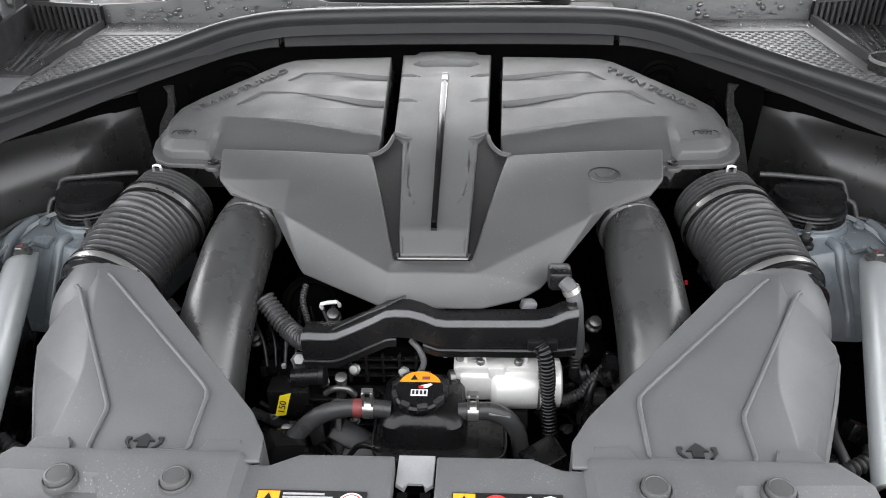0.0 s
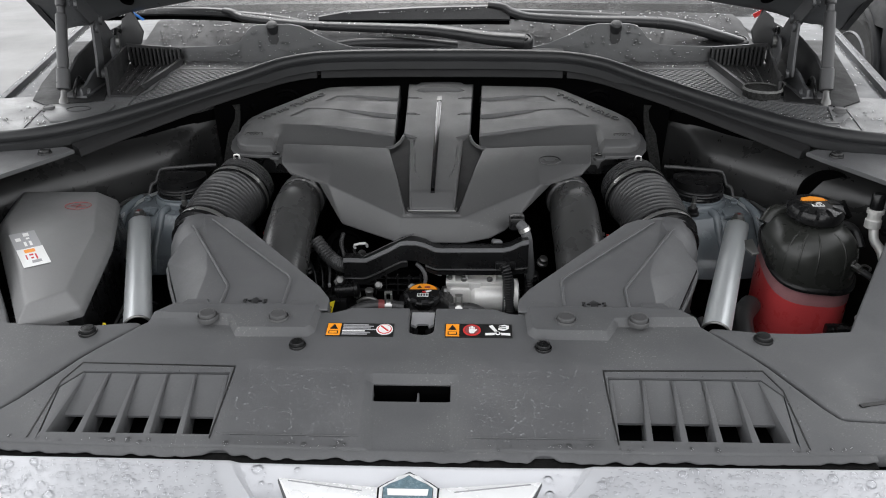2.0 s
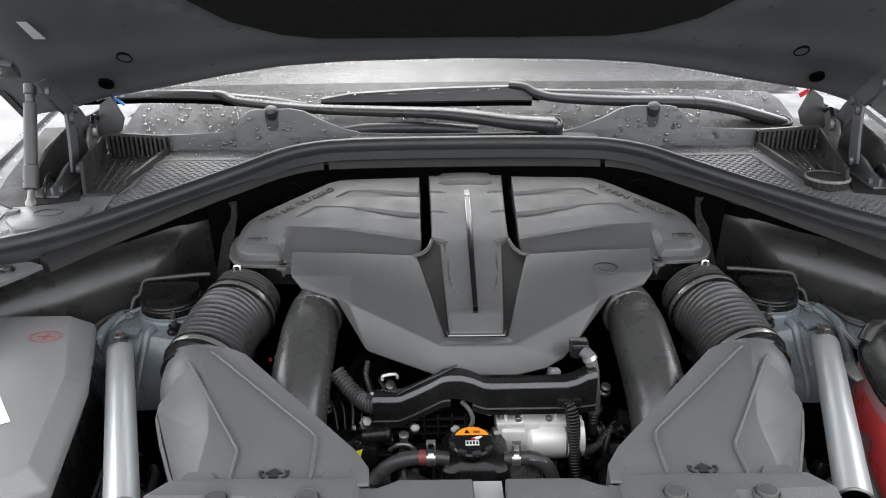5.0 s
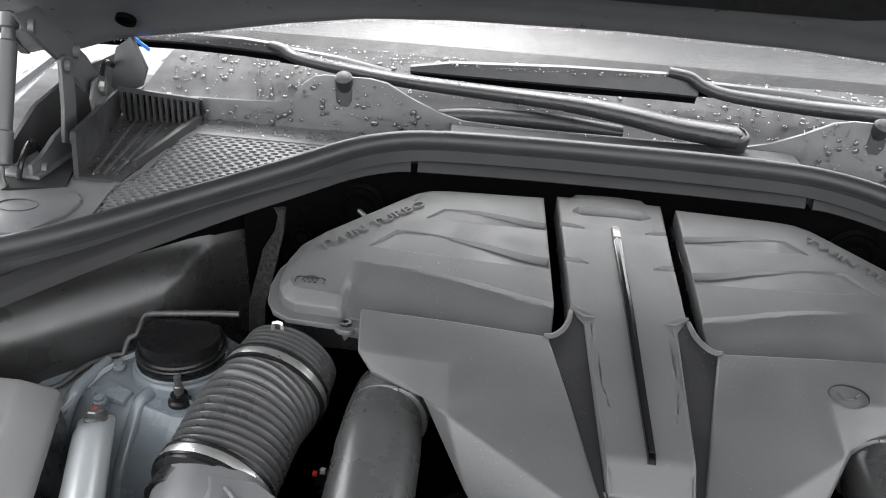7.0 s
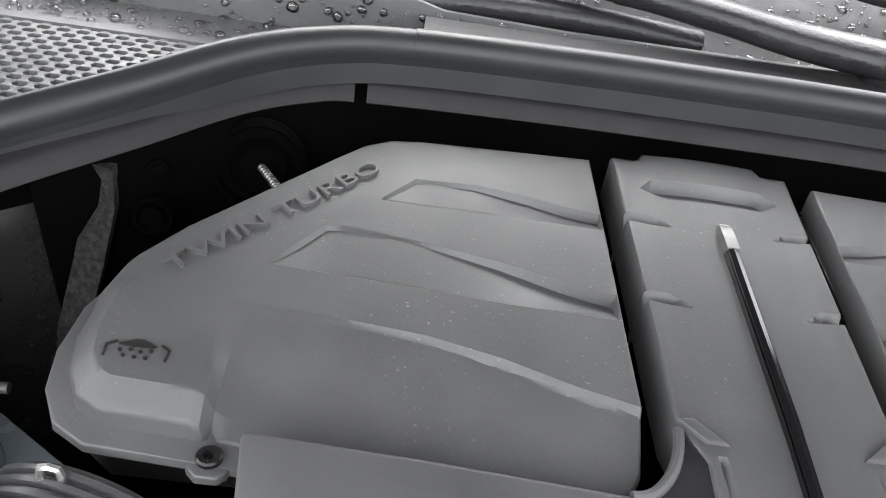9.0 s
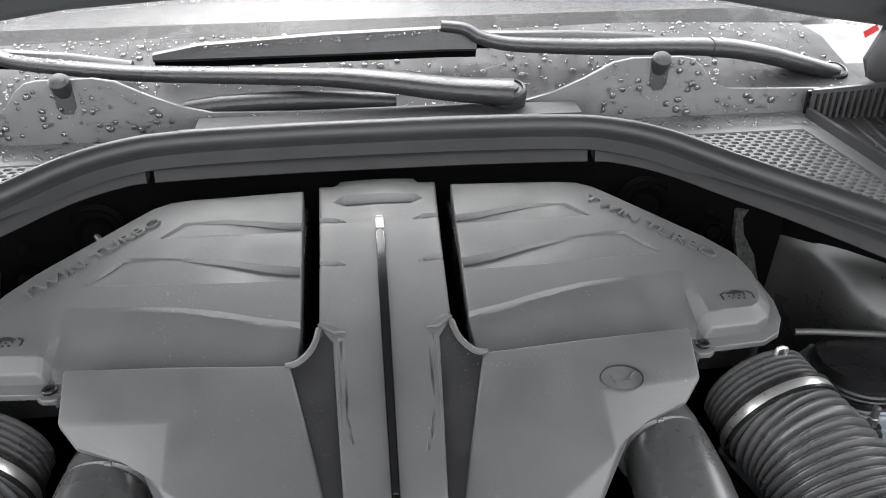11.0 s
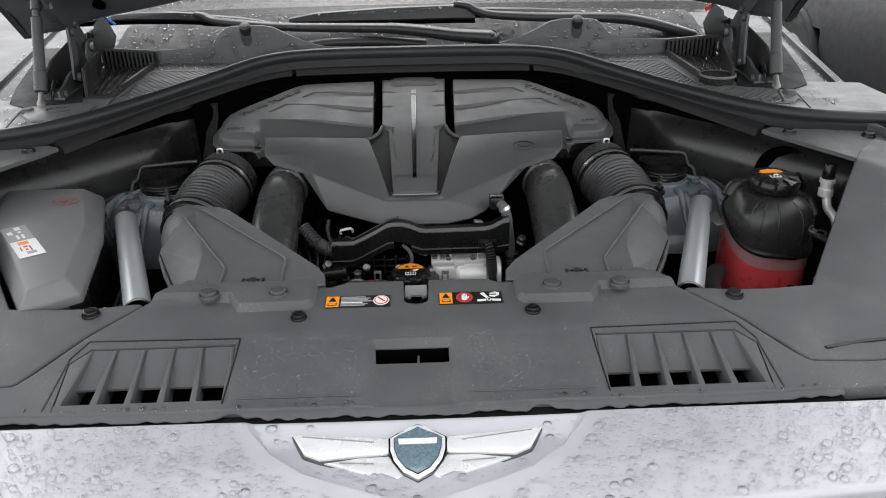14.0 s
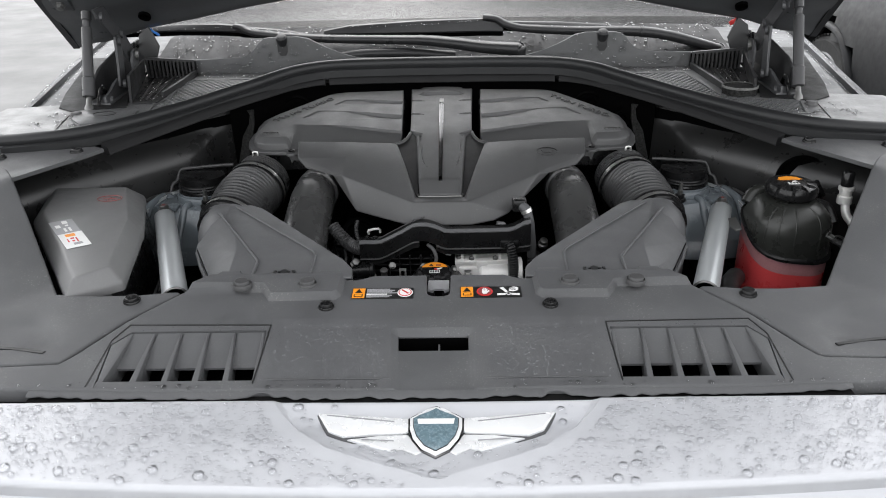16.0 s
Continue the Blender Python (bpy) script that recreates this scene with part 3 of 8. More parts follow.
def cowl_side(s):
    e = thing("cowl_grille", (-s * 0.55, 1.05, 1.13), "dark grained plastic cowl panel with a mesh intake grille and raindrops", "cowl panel", "cowl panels")
    tray = [(-0.30, 1.165), (-0.40, 1.075), (-0.50, 0.99), (-0.60, 0.89), (-0.68, 0.832), (-0.78, 0.81), (-0.88, 0.80), (-0.90, 1.02), (-0.80, 1.035), (-0.61, 1.03), (-0.595, 1.25), (-0.30, 1.25)]
    # tray in near-black: the shade below the mesh is painted
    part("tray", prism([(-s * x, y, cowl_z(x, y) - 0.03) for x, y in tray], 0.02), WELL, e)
    if s < 0:
        gp = [(-0.345, 1.196), (-0.36, 1.118), (-0.46, 1.03), (-0.555, 0.945), (-0.594, 0.908), (-0.612, 1.009), (-0.595, 1.064), (-0.597, 1.150), (-0.575, 1.196)]
    else:
        gp = [(-0.345, 1.196), (-0.36, 1.118), (-0.46, 1.03), (-0.555, 0.94), (-0.62, 0.868), (-0.70, 0.857), (-0.733, 0.963), (-0.655, 0.99), (-0.59, 1.032), (-0.578, 1.10), (-0.56, 1.196)]
    gp = [(-s * x, y) for x, y in gp]
    ring = [(-s * x, y) for x, y in ((-0.30, 1.16), (-0.40, 1.07), (-0.50, 0.985), (-0.60, 0.885), (-0.68, 0.825), (-0.78, 0.805), (-0.92, 0.80), (-0.92, 1.02), (-0.80, 1.03), (-0.62, 1.035), (-0.60, 1.255), (-0.30, 1.255))]
    bm = relief(ring, lambda x, y: cowl_z(x, y), 0.03, 0.012, round_edge=0, holes=[gp])
    part("panel", bm, COWLP, e, "", 30)
    mesh_grille(gp, cowl_z, e)
    if s < 0:
        lid = [(-0.745, 0.955), (-0.632, 0.978), (-0.616, 0.957), (-0.612, 0.915), (-0.630, 0.862), (-0.690, 0.852), (-0.722, 0.890)]
        part("lid", prism([(x, y, cowl_z(x, y) + 0.004) for x, y in lid], 0.006, 0.002), COWLP, e, "flat lid with an oval mark")
        ov = tube([(-0.672 + 0.022 * math.cos(a), 0.925 + 0.016 * math.sin(a), cowl_z(-0.67, 0.925) + 0.0045) for a in [2 * math.pi * k / 24 for k in range(25)]], 0.0008, 5, smooth=False)
        part("oval_mark", ov, DARKP, e)
    else:
        at = V(0.626, 1.034, cowl_z(0.6, 1.03) + 0.004)
        part("filler_neck", lathe([(0.035, -0.01), (0.035, 0.012), (0.031, 0.013), (0.029, 0.008), (0.027, 0.012), (0.01, 0.013)], at, (0, 0, 1), 28), STRIP, e, "round felt-covered plug")
        part("plug_ring", lathe([(0.0345, 0.009), (0.037, 0.010), (0.037, 0.0135), (0.0345, 0.0145)], at, (0, 0, 1), 28, cap=False), PLUGF, e, "pale felt rim")
    push_clip((-s * 0.731, 0.930, cowl_z(0.73, 0.93) + 0.001), 0.012, e)
    # seam towards the fender
    bm = prism([(-s * x, y, cowl_z(x, y) + 0.0015) for x, y in ((-0.719, 0.81), (-0.722, 0.81), (-0.755, 0.958), (-0.752, 0.958))], 0.003)
    part("seam", bm, BLACKPRINT, e)
    # recess for the gas spring foot
    bm = prism([(-s * x, y, cowl_z(x, y) + 0.0025) for x, y in ((-0.655, 0.995), (-0.747, 0.953), (-0.798, 0.997), (-0.833, 1.102), (-0.90, 1.40), (-0.72, 1.40), (-0.69, 1.10))], 0.006)
    part("hinge_floor", bm, EDGEP, e, "dark sloping plate under the hinge")
    return e


cowl_side(-1)
cowl_side(1)


def cowl_wall():
    e = thing("cowl_wall", (0, 1.25, 1.16), "upright wet plastic cowl wall with two humps and rubber stops", "cowl wall")
    half = [(-0.600, 1.193), (-0.47, 1.195), (-0.447, 1.203), (-0.430, 1.228), (-0.415, 1.239), (-0.400, 1.242), (-0.335, 1.242), (-0.310, 1.238), (-0.275, 1.219), (-0.235, 1.200), (-0.20, 1.193), (-0.10, 1.190)]
    prof = half + [(0.0, 1.19)] + [(-x, z) for x, z in half[::-1]]
    low = [(0.600, 1.14), (-0.600, 1.14)]
    part("wall", prism([(x, 1.243, z) for x, z in prof + low], 0.006, 0.002, down=(0, 1, 0), only_top=False), COWLP, e)
    sh = []
    for i in range(21):
        x = -0.70 + 1.40 * i / 20
        k = 1 - (x / 0.75) ** 2
        sh.append([(x, 1.245, 1.187), (x, 1.30, 1.176), (x, 1.36, 1.192 + 0.006 * k), (x, 1.43, 1.212 + 0.012 * k), (x, 1.50, 1.216 + 0.016 * k), (x, 1.50, 1.16), (x, 1.245, 1.16)])
    part("shelf", loft(sh), WETP, e, "wet plastic shelf before the windscreen", 40)
    for s in (-1, 1):
        x = s * 0.372
        part("stop_recess", prism([(x - 0.012, 1.2418, 1.236), (x + 0.012, 1.2418, 1.236), (x + 0.0115, 1.2418, 1.208), (x + 0.006, 1.2418, 1.199), (x - 0.006, 1.2418, 1.199), (x - 0.0115, 1.2418, 1.208)], 0.004, down=(0, 1, 0)), DARKP, e)
        part("rubber_stop", lathe([(0.010, -0.014), (0.0125, -0.004), (0.0125, 0.006), (0.009, 0.010), (0.003, 0.011)], (x, 1.241, 1.237), (0, -0.55, 1), 18), SEALR, e)
    return e


cowl_wall()


def plenum_box(s):
    """Open tray beside the mesh with a slotted comb at its back."""
    e = thing("plenum_box", (-s * 0.64, 1.16, 1.14), "open dark plastic drain box with a slotted comb wall", "drain box", "drain boxes")
    def P(pts):
        return flip(pts, s)
    part("floor", prism(P([(-0.60, 1.02, 1.146), (-0.655, 1.02, 1.146), (-0.705, 1.24, 1.157), (-0.585, 1.24, 1.160)]), 0.006), WETP, e)
    for k in range(3):
        part("floor_rib", tube(P([(-0.615 - 0.012 * k, 1.03, 1.1475), (-0.63 - 0.022 * k, 1.235, 1.1595)]), 0.0018, 6, 1), DARKP, e)
    part("side_wall", loft([P([(-0.653, 1.02, 1.138), (-0.648, 1.02, 1.203 if s < 0 else 1.176), (-0.653, 1.018, 1.204 if s < 0 else 1.177), (-0.658, 1.018, 1.138)]), P([(-0.704, 1.24, 1.15), (-0.699, 1.24, 1.198), (-0.704, 1.24, 1.198), (-0.709, 1.24, 1.15)])]), DARKP, e)
    part("low_wall", loft([P([(-0.598, 1.06, 1.138), (-0.598, 1.06, 1.158), (-0.604, 1.06, 1.158), (-0.604, 1.06, 1.138)]), P([(-0.575, 1.225, 1.15), (-0.575, 1.225, 1.172), (-0.582, 1.225, 1.172), (-0.582, 1.225, 1.15)])]), DARKP, e)
    part("comb_rail", prism(P([(-0.690, 1.214, 1.206), (-0.578, 1.222, 1.197), (-0.578, 1.222, 1.191), (-0.690, 1.214, 1.200)]), 0.006, down=(0, 1, 0)), DARKP, e)
    for i in range(13):
        x = -0.686 + 0.105 * i / 12
        y, z = 1.2145 + 0.008 * i / 12, 1.202 - 0.009 * i / 12
        part("comb_bar", prism(P([(x - 0.002, y, z), (x + 0.002, y, z), (x + 0.002, y, 1.158), (x - 0.002, y, 1.158)]), 0.005, down=(0, 1, 0)), DARKP, e, "", 0)
    part("comb_back", prism(P([(-0.69, 1.228, 1.2), (-0.578, 1.234, 1.192), (-0.578, 1.234, 1.15), (-0.69, 1.228, 1.15)]), 0.004, down=(0, 1, 0)), BLACKP, e)
    # upright end plate beside the windscreen
    part("end_plate", prism(P([(-0.711, 1.262, 1.250), (-0.689, 1.268, 1.266), (-0.671, 1.268, 1.220), (-0.678, 1.262, 1.196), (-0.712, 1.258, 1.180), (-0.723, 1.258, 1.194)]), 0.008, 0.0008, down=(0, 1, 0.1)), DARKP, e)
    return e


plenum_box(-1)
plenum_box(1)
b = box((-0.700, 1.292, 1.249), (-0.672, 1.294, 1.254), turn=pose(0, 0, 0, 0, 38, 10))
tagged(part("blue_tape", b, BLUE), "strip of bright blue tape by the hinge", "tape")
b = box((-0.695, 1.005, 1.139), (-0.665, 1.0075, 1.1405), turn=pose(0, 0, 0, 0, 0, 12))
tagged(part("blue_tape", b, BLUE), "strip of bright blue tape on the cowl panel", "tape")
b = box((0.680, 1.300, 1.247), (0.700, 1.302, 1.257), turn=pose(0, 0, 0, 0, -30, 0))
tagged(part("red_tag", b, REDP), "small red tag by the hood hinge", "tag")


# ---- windscreen, wipers ----
def screen_point(u, v):
    x = u * (0.80 - 0.10 * v)
    y = 1.47 + 0.10 * u * u * 0.8 + 0.95 * v
    z = 1.222 - 0.02 * u * u + 0.48 * v - 0.05 * v * v
    return (x, y, z)


rows = [[screen_point(-1 + 2 * i / 24, j / 10) for i in range(25)] for j in range(11)]
bm = loft(rows, closed=False)
bmesh.ops.solidify(bm, geom=list(bm.faces), thickness=0.005)
w = part("window_windscreen", bm, GLASS, None, "", 60)
tagged(w, "wet misted grey car windscreen", "windscreen", kind="structure")
rows = [[V(*screen_point(-1 + 2 * i / 24, 0.005 + 0.035 * j)) + V(0, -0.0015, 0.004) for i in range(25)] for j in range(2)]
bm = loft(rows, closed=False)
bmesh.ops.solidify(bm, geom=list(bm.faces), thickness=-0.001)
part("frit_band", bm, FROST, w, "black band along the lower edge", 60)
bm = loft([[V(*screen_point(-1 + 2 * i / 8, v)) + V(0, 0.05, -0.05 - d) for i in range(9)] for v, d in ((0.0, 0.0), (0.3, 0.12), (1.0, 0.5))], closed=False)
bmesh.ops.solidify(bm, geom=list(bm.faces), thickness=0.01)
tagged(part("dashboard", bm, INTERIOR), "dark dashboard behind the windscreen", "dashboard", kind="structure")
secs = []
for y, w, top, k in ((2.26, 0.70, 1.20, 0.0), (2.42, 0.70, 1.69, 0.0), (2.9, 0.70, 1.74, 0.0), (3.7, 0.69, 1.73, 0.0), (4.25, 0.66, 1.62, 0.02), (4.55, 0.64, 1.20, 0.08), (4.62, 0.62, 1.08, 0.14)):
    secs.append([(-0.93 + k, y, 0.32), (-1.0 + k, y, 0.75), (-0.985 + k, y, 1.10), (-w - 0.03, y, top - 0.08), (-w + 0.05, y, top), (w - 0.05, y, top), (w + 0.03, y, top - 0.08), (0.985 - k, y, 1.10), (1.0 - k, y, 0.75), (0.93 - k, y, 0.32)])
bm = loft(secs)
# roof takes the shaded copy of the body paint
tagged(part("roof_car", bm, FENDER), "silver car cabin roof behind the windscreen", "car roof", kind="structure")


def wiper(pivot, arm, radii, joint, label):
    """Wiper arm: a flat cast head on a round pivot, then a slimmer rod that rises to the blade's hook."""
    e = thing("wiper", pivot, label, "wiper", "windscreen wipers")
    path = smooth_path(arm, 6)
    k = int(len(path) * joint)

    def rod(pts, r0, r1, n=16):
        secs = []
        m = len(pts) - 1
        for i, (p, (sd, u, t)) in enumerate(zip(pts, ring_frames(pts))):
            r = r0 + (r1 - r0) * i / m
            sec = []
            for q in range(n):
                a = 2 * math.pi * q / n
                ca, sa = math.cos(a), math.sin(a)
                sec.append(p + sd * (r * math.copysign(abs(ca) ** 0.75, ca)) + u * (0.62 * r * math.copysign(abs(sa) ** 0.75, sa)))
            secs.append(sec)
        return loft(secs)

    part("arm_head", rod(path[:k], radii[0], radii[1]), WETBLACK, e, "broad wet black arm head", 60)
    part("arm", rod(path[k - 1:], radii[1] * 0.93, radii[2]), WETBLACK, e, "tapered wet black arm", 60)
    part("pivot_cap", lathe([(0.021, -0.014), (0.0215, 0.004), (0.019, 0.009), (0.0155, 0.0105), (0.0145, 0.008), (0.0105, 0.008), (0.0095, 0.0115), (0.005, 0.0125), (0.001, 0.0125)], pivot, (0, -0.35, 1), 28), WETBLACK, e, "round pivot cap")
    return e


def wiper_blade(parent, top, low, name="blade"):
    """A flat wiper blade: a sloping spoiler with a rubber lip beneath, standing on the glass."""
    secs = [[(x, y - 0.004, z), (x, y + 0.004, z + 0.002), (x, y + 0.010, z - 0.001), (x2, y + 0.012, z2 - 0.001), (x2, y - 0.006, z2 - 0.002), (x2, y - 0.010, z2 + 0.002)] for (x, y, z), (x2, y2, z2) in zip(top, low)]
    b = part(name, loft(secs), WETBLACK, parent, "long black blade spoiler with raindrops", 40)
    # rubber lip, in near-black to double as the blade's shadow
    part("blade_rubber_shade", loft([[(x, y - 0.004, z), (x, y + 0.008, z), (x, y + 0.006, z - 0.012), (x, y, z - 0.012)] for x, y, z in low]), WELL, b, "", 0)
    return b


w1 = wiper((0.174, 1.228, 1.208), [(0.178, 1.228, 1.209), (0.10, 1.24, 1.213), (0.03, 1.25, 1.221), (-0.041, 1.265, 1.226), (-0.138, 1.285, 1.226), (-0.222, 1.30, 1.226), (-0.308, 1.315, 1.227),
            (-0.399, 1.335, 1.232), (-0.453, 1.345, 1.237), (-0.477, 1.35, 1.242), (-0.491, 1.355, 1.249), (-0.51, 1.36, 1.252)], (0.0240, 0.0185, 0.0110), 0.31, "black wiper with a round pivot cap, wet with rain")
wiper_blade(w1, [(-0.80, 1.37, 1.246), (-0.649, 1.37, 1.256), (-0.558, 1.37, 1.256), (-0.500, 1.37, 1.252)], [(-0.80, 1.37, 1.240), (-0.649, 1.37, 1.243), (-0.558, 1.37, 1.241), (-0.500, 1.37, 1.238)])
wiper_blade(w1, [(-0.500, 1.37, 1.249), (-0.406, 1.37, 1.240), (-0.323, 1.37, 1.226)], [(-0.500, 1.37, 1.236), (-0.406, 1.37, 1.230), (-0.323, 1.37, 1.222)])
w2 = wiper((0.671, 1.336, 1.182), [(0.671, 1.336, 1.184), (0.62, 1.336, 1.199), (0.559, 1.338, 1.215), (0.501, 1.34, 1.225), (0.432, 1.343, 1.229), (0.331, 1.35, 1.230), (0.24, 1.355, 1.234), (0.187, 1.36, 1.238), (0.154, 1.36, 1.247), (0.133, 1.365, 1.258), (0.101, 1.37, 1.262)],
           (0.0190, 0.0205, 0.0120), 0.36, "black wiper lying along the windscreen, wet with rain")
wiper_blade(w2, [(-0.293, 1.37, 1.236), (-0.229, 1.37, 1.247), (-0.055, 1.37, 1.256), (0.099, 1.37, 1.259), (0.150, 1.37, 1.252)], [(-0.292, 1.37, 1.229), (-0.227, 1.37, 1.229), (-0.051, 1.37, 1.229), (0.099, 1.37, 1.230), (0.150, 1.37, 1.229)])
wiper_blade(w2, [(0.150, 1.37, 1.251), (0.289, 1.37, 1.247), (0.405, 1.37, 1.239)], [(0.150, 1.37, 1.241), (0.292, 1.37, 1.236), (0.407, 1.37, 1.232)])
e = thing("cowl_flange", (0.03, 1.22, 1.19), "wet textured flange of the cowl behind the weatherstrip", "cowl flange")
rows = []
for i in range(25):
    x = -0.215 + 0.475 * i / 24
    z = 1.189 + 0.0015 * math.sin(9 * x)
    rows.append([(x, 1.190, z - 0.006), (x, 1.196, z), (x, 1.232, z + 0.0025), (x, 1.238, z + 0.001), (x, 1.238, z - 0.008), (x, 1.190, z - 0.010)])
part("flange", loft(rows), WETP, e, "", 40)
# added tube: its black stands in for the shaded gap below the arm
part("arm_gap_shade", tube([(-0.235, 1.268, 1.190), (-0.18, 1.262, 1.197), (-0.08, 1.268, 1.196), (0.03, 1.280, 1.186)], 0.0125, 14), WETBLACK, e, "round black tube standing in for the dark gap under the wiper arm", 60)


# ---- hood, hinges, gas springs ----
HUP = V(0, -0.735, 0.678)
HNO = V(0, -0.678, -0.735)


HX, HE = [0, 0.22, 0.34, 0.45, 0.58, 0.70, 0.83, 0.93], [0.005, 0.012, 0.025, 0.052, 0.092, 0.124, 0.165, 0.215]


def hood_at(x, v, lift=0.0):
    """A place on the hood's inner plane: x across, v up from the middle of its rear edge."""
    return V(x, 1.205, 1.345) + HUP * v + HNO * lift


def hood_point(x, v, lift=0.0):
    """The same with v counted from the curved rear edge, which straightens further up."""
    low = float(np.interp(abs(x), HX, HE))
    return hood_at(x, v - low * max(0.0, 1 - v / 0.5), lift)


def hood():
    e = thing("hood", (0, 1.2, 1.3), "open dark grey hood with its underside facing down, wet edge", "hood")

    def lift(x, v):
        a = abs(x)
        # rolled rim, a broad beam behind it and a sunken field in the middle
        rim = 0.003 * math.exp(-((v - 0.012) / 0.012) ** 2)
        beam = 0.008 * math.exp(-((v - 0.075 - 0.05 * max(0, a - 0.3)) / 0.03) ** 2)
        side = 0.012 * math.exp(-((a - 0.80) / 0.05) ** 2)
        sunk = -0.02 if (v > 0.10 + 0.5 * max(0.0, a - 0.30) and a < 0.62) else 0.0
        return rim + beam + side + sunk

    nx, nv = 64, 46
    rows = []
    for j in range(nv + 1):
        v = 1.12 * (j / nv) ** 1.6
        wide = 0.900 - 0.02 * v
        rows.append([hood_point(wide * (-1 + 2 * i / nx), v, lift(wide * (-1 + 2 * i / nx), v)) for i in range(nx + 1)])
    bm = loft(rows, closed=False)
    part("inner_panel", bm, HOODP, e, "dark grey painted inner panel with pressed beams", 50)
    rows = []
    for j in range(13):
        v = 0.004 + 1.13 * j / 12
        wide = 0.918 - 0.02 * v
        rows.append([hood_point(wide * (-1 + 2 * i / 32), v, -0.045 - 0.02 * (1 - (-1 + 2 * i / 32) ** 2) + 0.04 * (1 if j == 0 else 0)) for i in range(33)])
    bm = loft(rows, closed=False)
    bmesh.ops.solidify(bm, geom=list(bm.faces), thickness=0.002)
    # skin in the body paint's shaded copy
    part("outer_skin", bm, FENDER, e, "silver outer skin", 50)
    for s in (-1, 1):
        bm = loft([[hood_point(s * (0.898 - 0.02 * v), v, 0.004), hood_point(s * (0.920 - 0.02 * v), v, -0.002), hood_point(s * (0.924 - 0.02 * v), v, -0.03), hood_point(s * (0.897 - 0.02 * v), v, -0.05)] for v in [k * 1.12 / 20 for k in range(21)]])
        part("side_flange", bm, CARDARK, e, "", 50)
        for x, v in ((0.617, 0.016), (0.687, -0.072), (0.70, 0.30)):
            c = hood_at(s * x, v, 0.010)
            # the hole's shade is painted on as near-black
            part("access_hole", lathe([(0.0140, -0.008), (0.0140, -0.0012), (0.0128, -0.0004), (0.0120, -0.0014), (0.0118, -0.006), (0.002, -0.007)], c, HNO, 24), WELL, e, "dark oval access hole")
        c = hood_at(s * 0.845, -0.002, 0.022)
        part("spring_bracket", prism([c + HUP * b + V(a, 0, 0) for a, b in ((-0.020, -0.022), (0.020, -0.024), (0.022, 0.014), (0.0, 0.022), (-0.020, 0.014))], 0.012, 0.004, down=HNO * -1), HOODP, e)
        part("bracket_bolt", lathe([(0.011, 0), (0.011, 0.003), (0.008, 0.004), (0.008, 0.012), (0.003, 0.013)], c, HNO, 6), STEEL, e)
    # insulation pad in the middle
    edge = [(-0.60, 0.42), (-0.46, 0.19), (-0.398, 0.125), (-0.318, 0.088), (-0.252, 0.076), (0.252, 0.076), (0.318, 0.088), (0.398, 0.125), (0.46, 0.19), (0.60, 0.42), (0.60, 1.0), (-0.60, 1.0)]
    bm = bmesh.new()
    a = [bm.verts.new(hood_at(x, v, 0.014)) for x, v in edge]
    b2 = [bm.verts.new(hood_at(x, v, -0.030)) for x, v in edge]
    n = len(a)
    bm.faces.new(a)
    for i in range(n):
        bm.faces.new((a[i], a[(i + 1) % n], b2[(i + 1) % n], b2[i]))
    part("insulation_pad", bm, FELT, e, "black felt insulation pad", 0)
    tag = [hood_at(x, v, 0.014) for x, v in ((-0.752, 0.129), (-0.735, 0.129), (-0.726, 0.082), (-0.747, 0.082))]
    part("paper_tag", prism(tag, 0.001, down=HNO * -1), GREYP, e, "small pale paper tag")
    # rain beads along the lower edge
    bm = bmesh.new()
    for k in range(300):
        x = -0.86 + 1.72 * (k + random.random() * 0.9) / 300
        r = random.uniform(0.0009, 0.0018)
        p = hood_point(x, -0.002, 0.002) + V(0, 0, -0.001)
        bmesh.ops.create_icosphere(bm, subdivisions=1, radius=r, matrix=Matrix.Translation(p) @ Matrix.Diagonal((1, 1, 1.25, 1)))
    part("rain_water", bm, WATER, e, "row of raindrops hanging on the edge", 80)["kind"] = "stuff"
    return e


hood()


def gas_spring(s):
    lo, hi = V(-s * 0.724, 0.975, 1.148), V(-s * 0.732, 1.072, 1.345)
    e = thing("gas_spring", lo, "black gas spring propping the hood open", "gas spring", "gas springs")
    d = (hi - lo).normalized()
    part("ball_foot", lathe([(0.009, -0.012), (0.009, 0.0), (0.006, 0.006), (0.0045, 0.03)], lo, d, 14), STEEL, e, "steel rod end")
    part("cylinder", lathe([(0.0085, 0.02), (0.0125, 0.022), (0.0125, 0.060), (0.0105, 0.062), (0.0105, 0.165), (0.0085, 0.167)], lo, d, 20), SPRINGP, e, "", 40)
    part("socket", lathe([(0.0055, 0.165), (0.0075, 0.168), (0.0075, 0.180), (0.010, 0.182), (0.010, 0.198), (0.004, 0.201)], lo, d, 14), SPRINGP, e)
    return e


gas_spring(-1)
gas_spring(1)


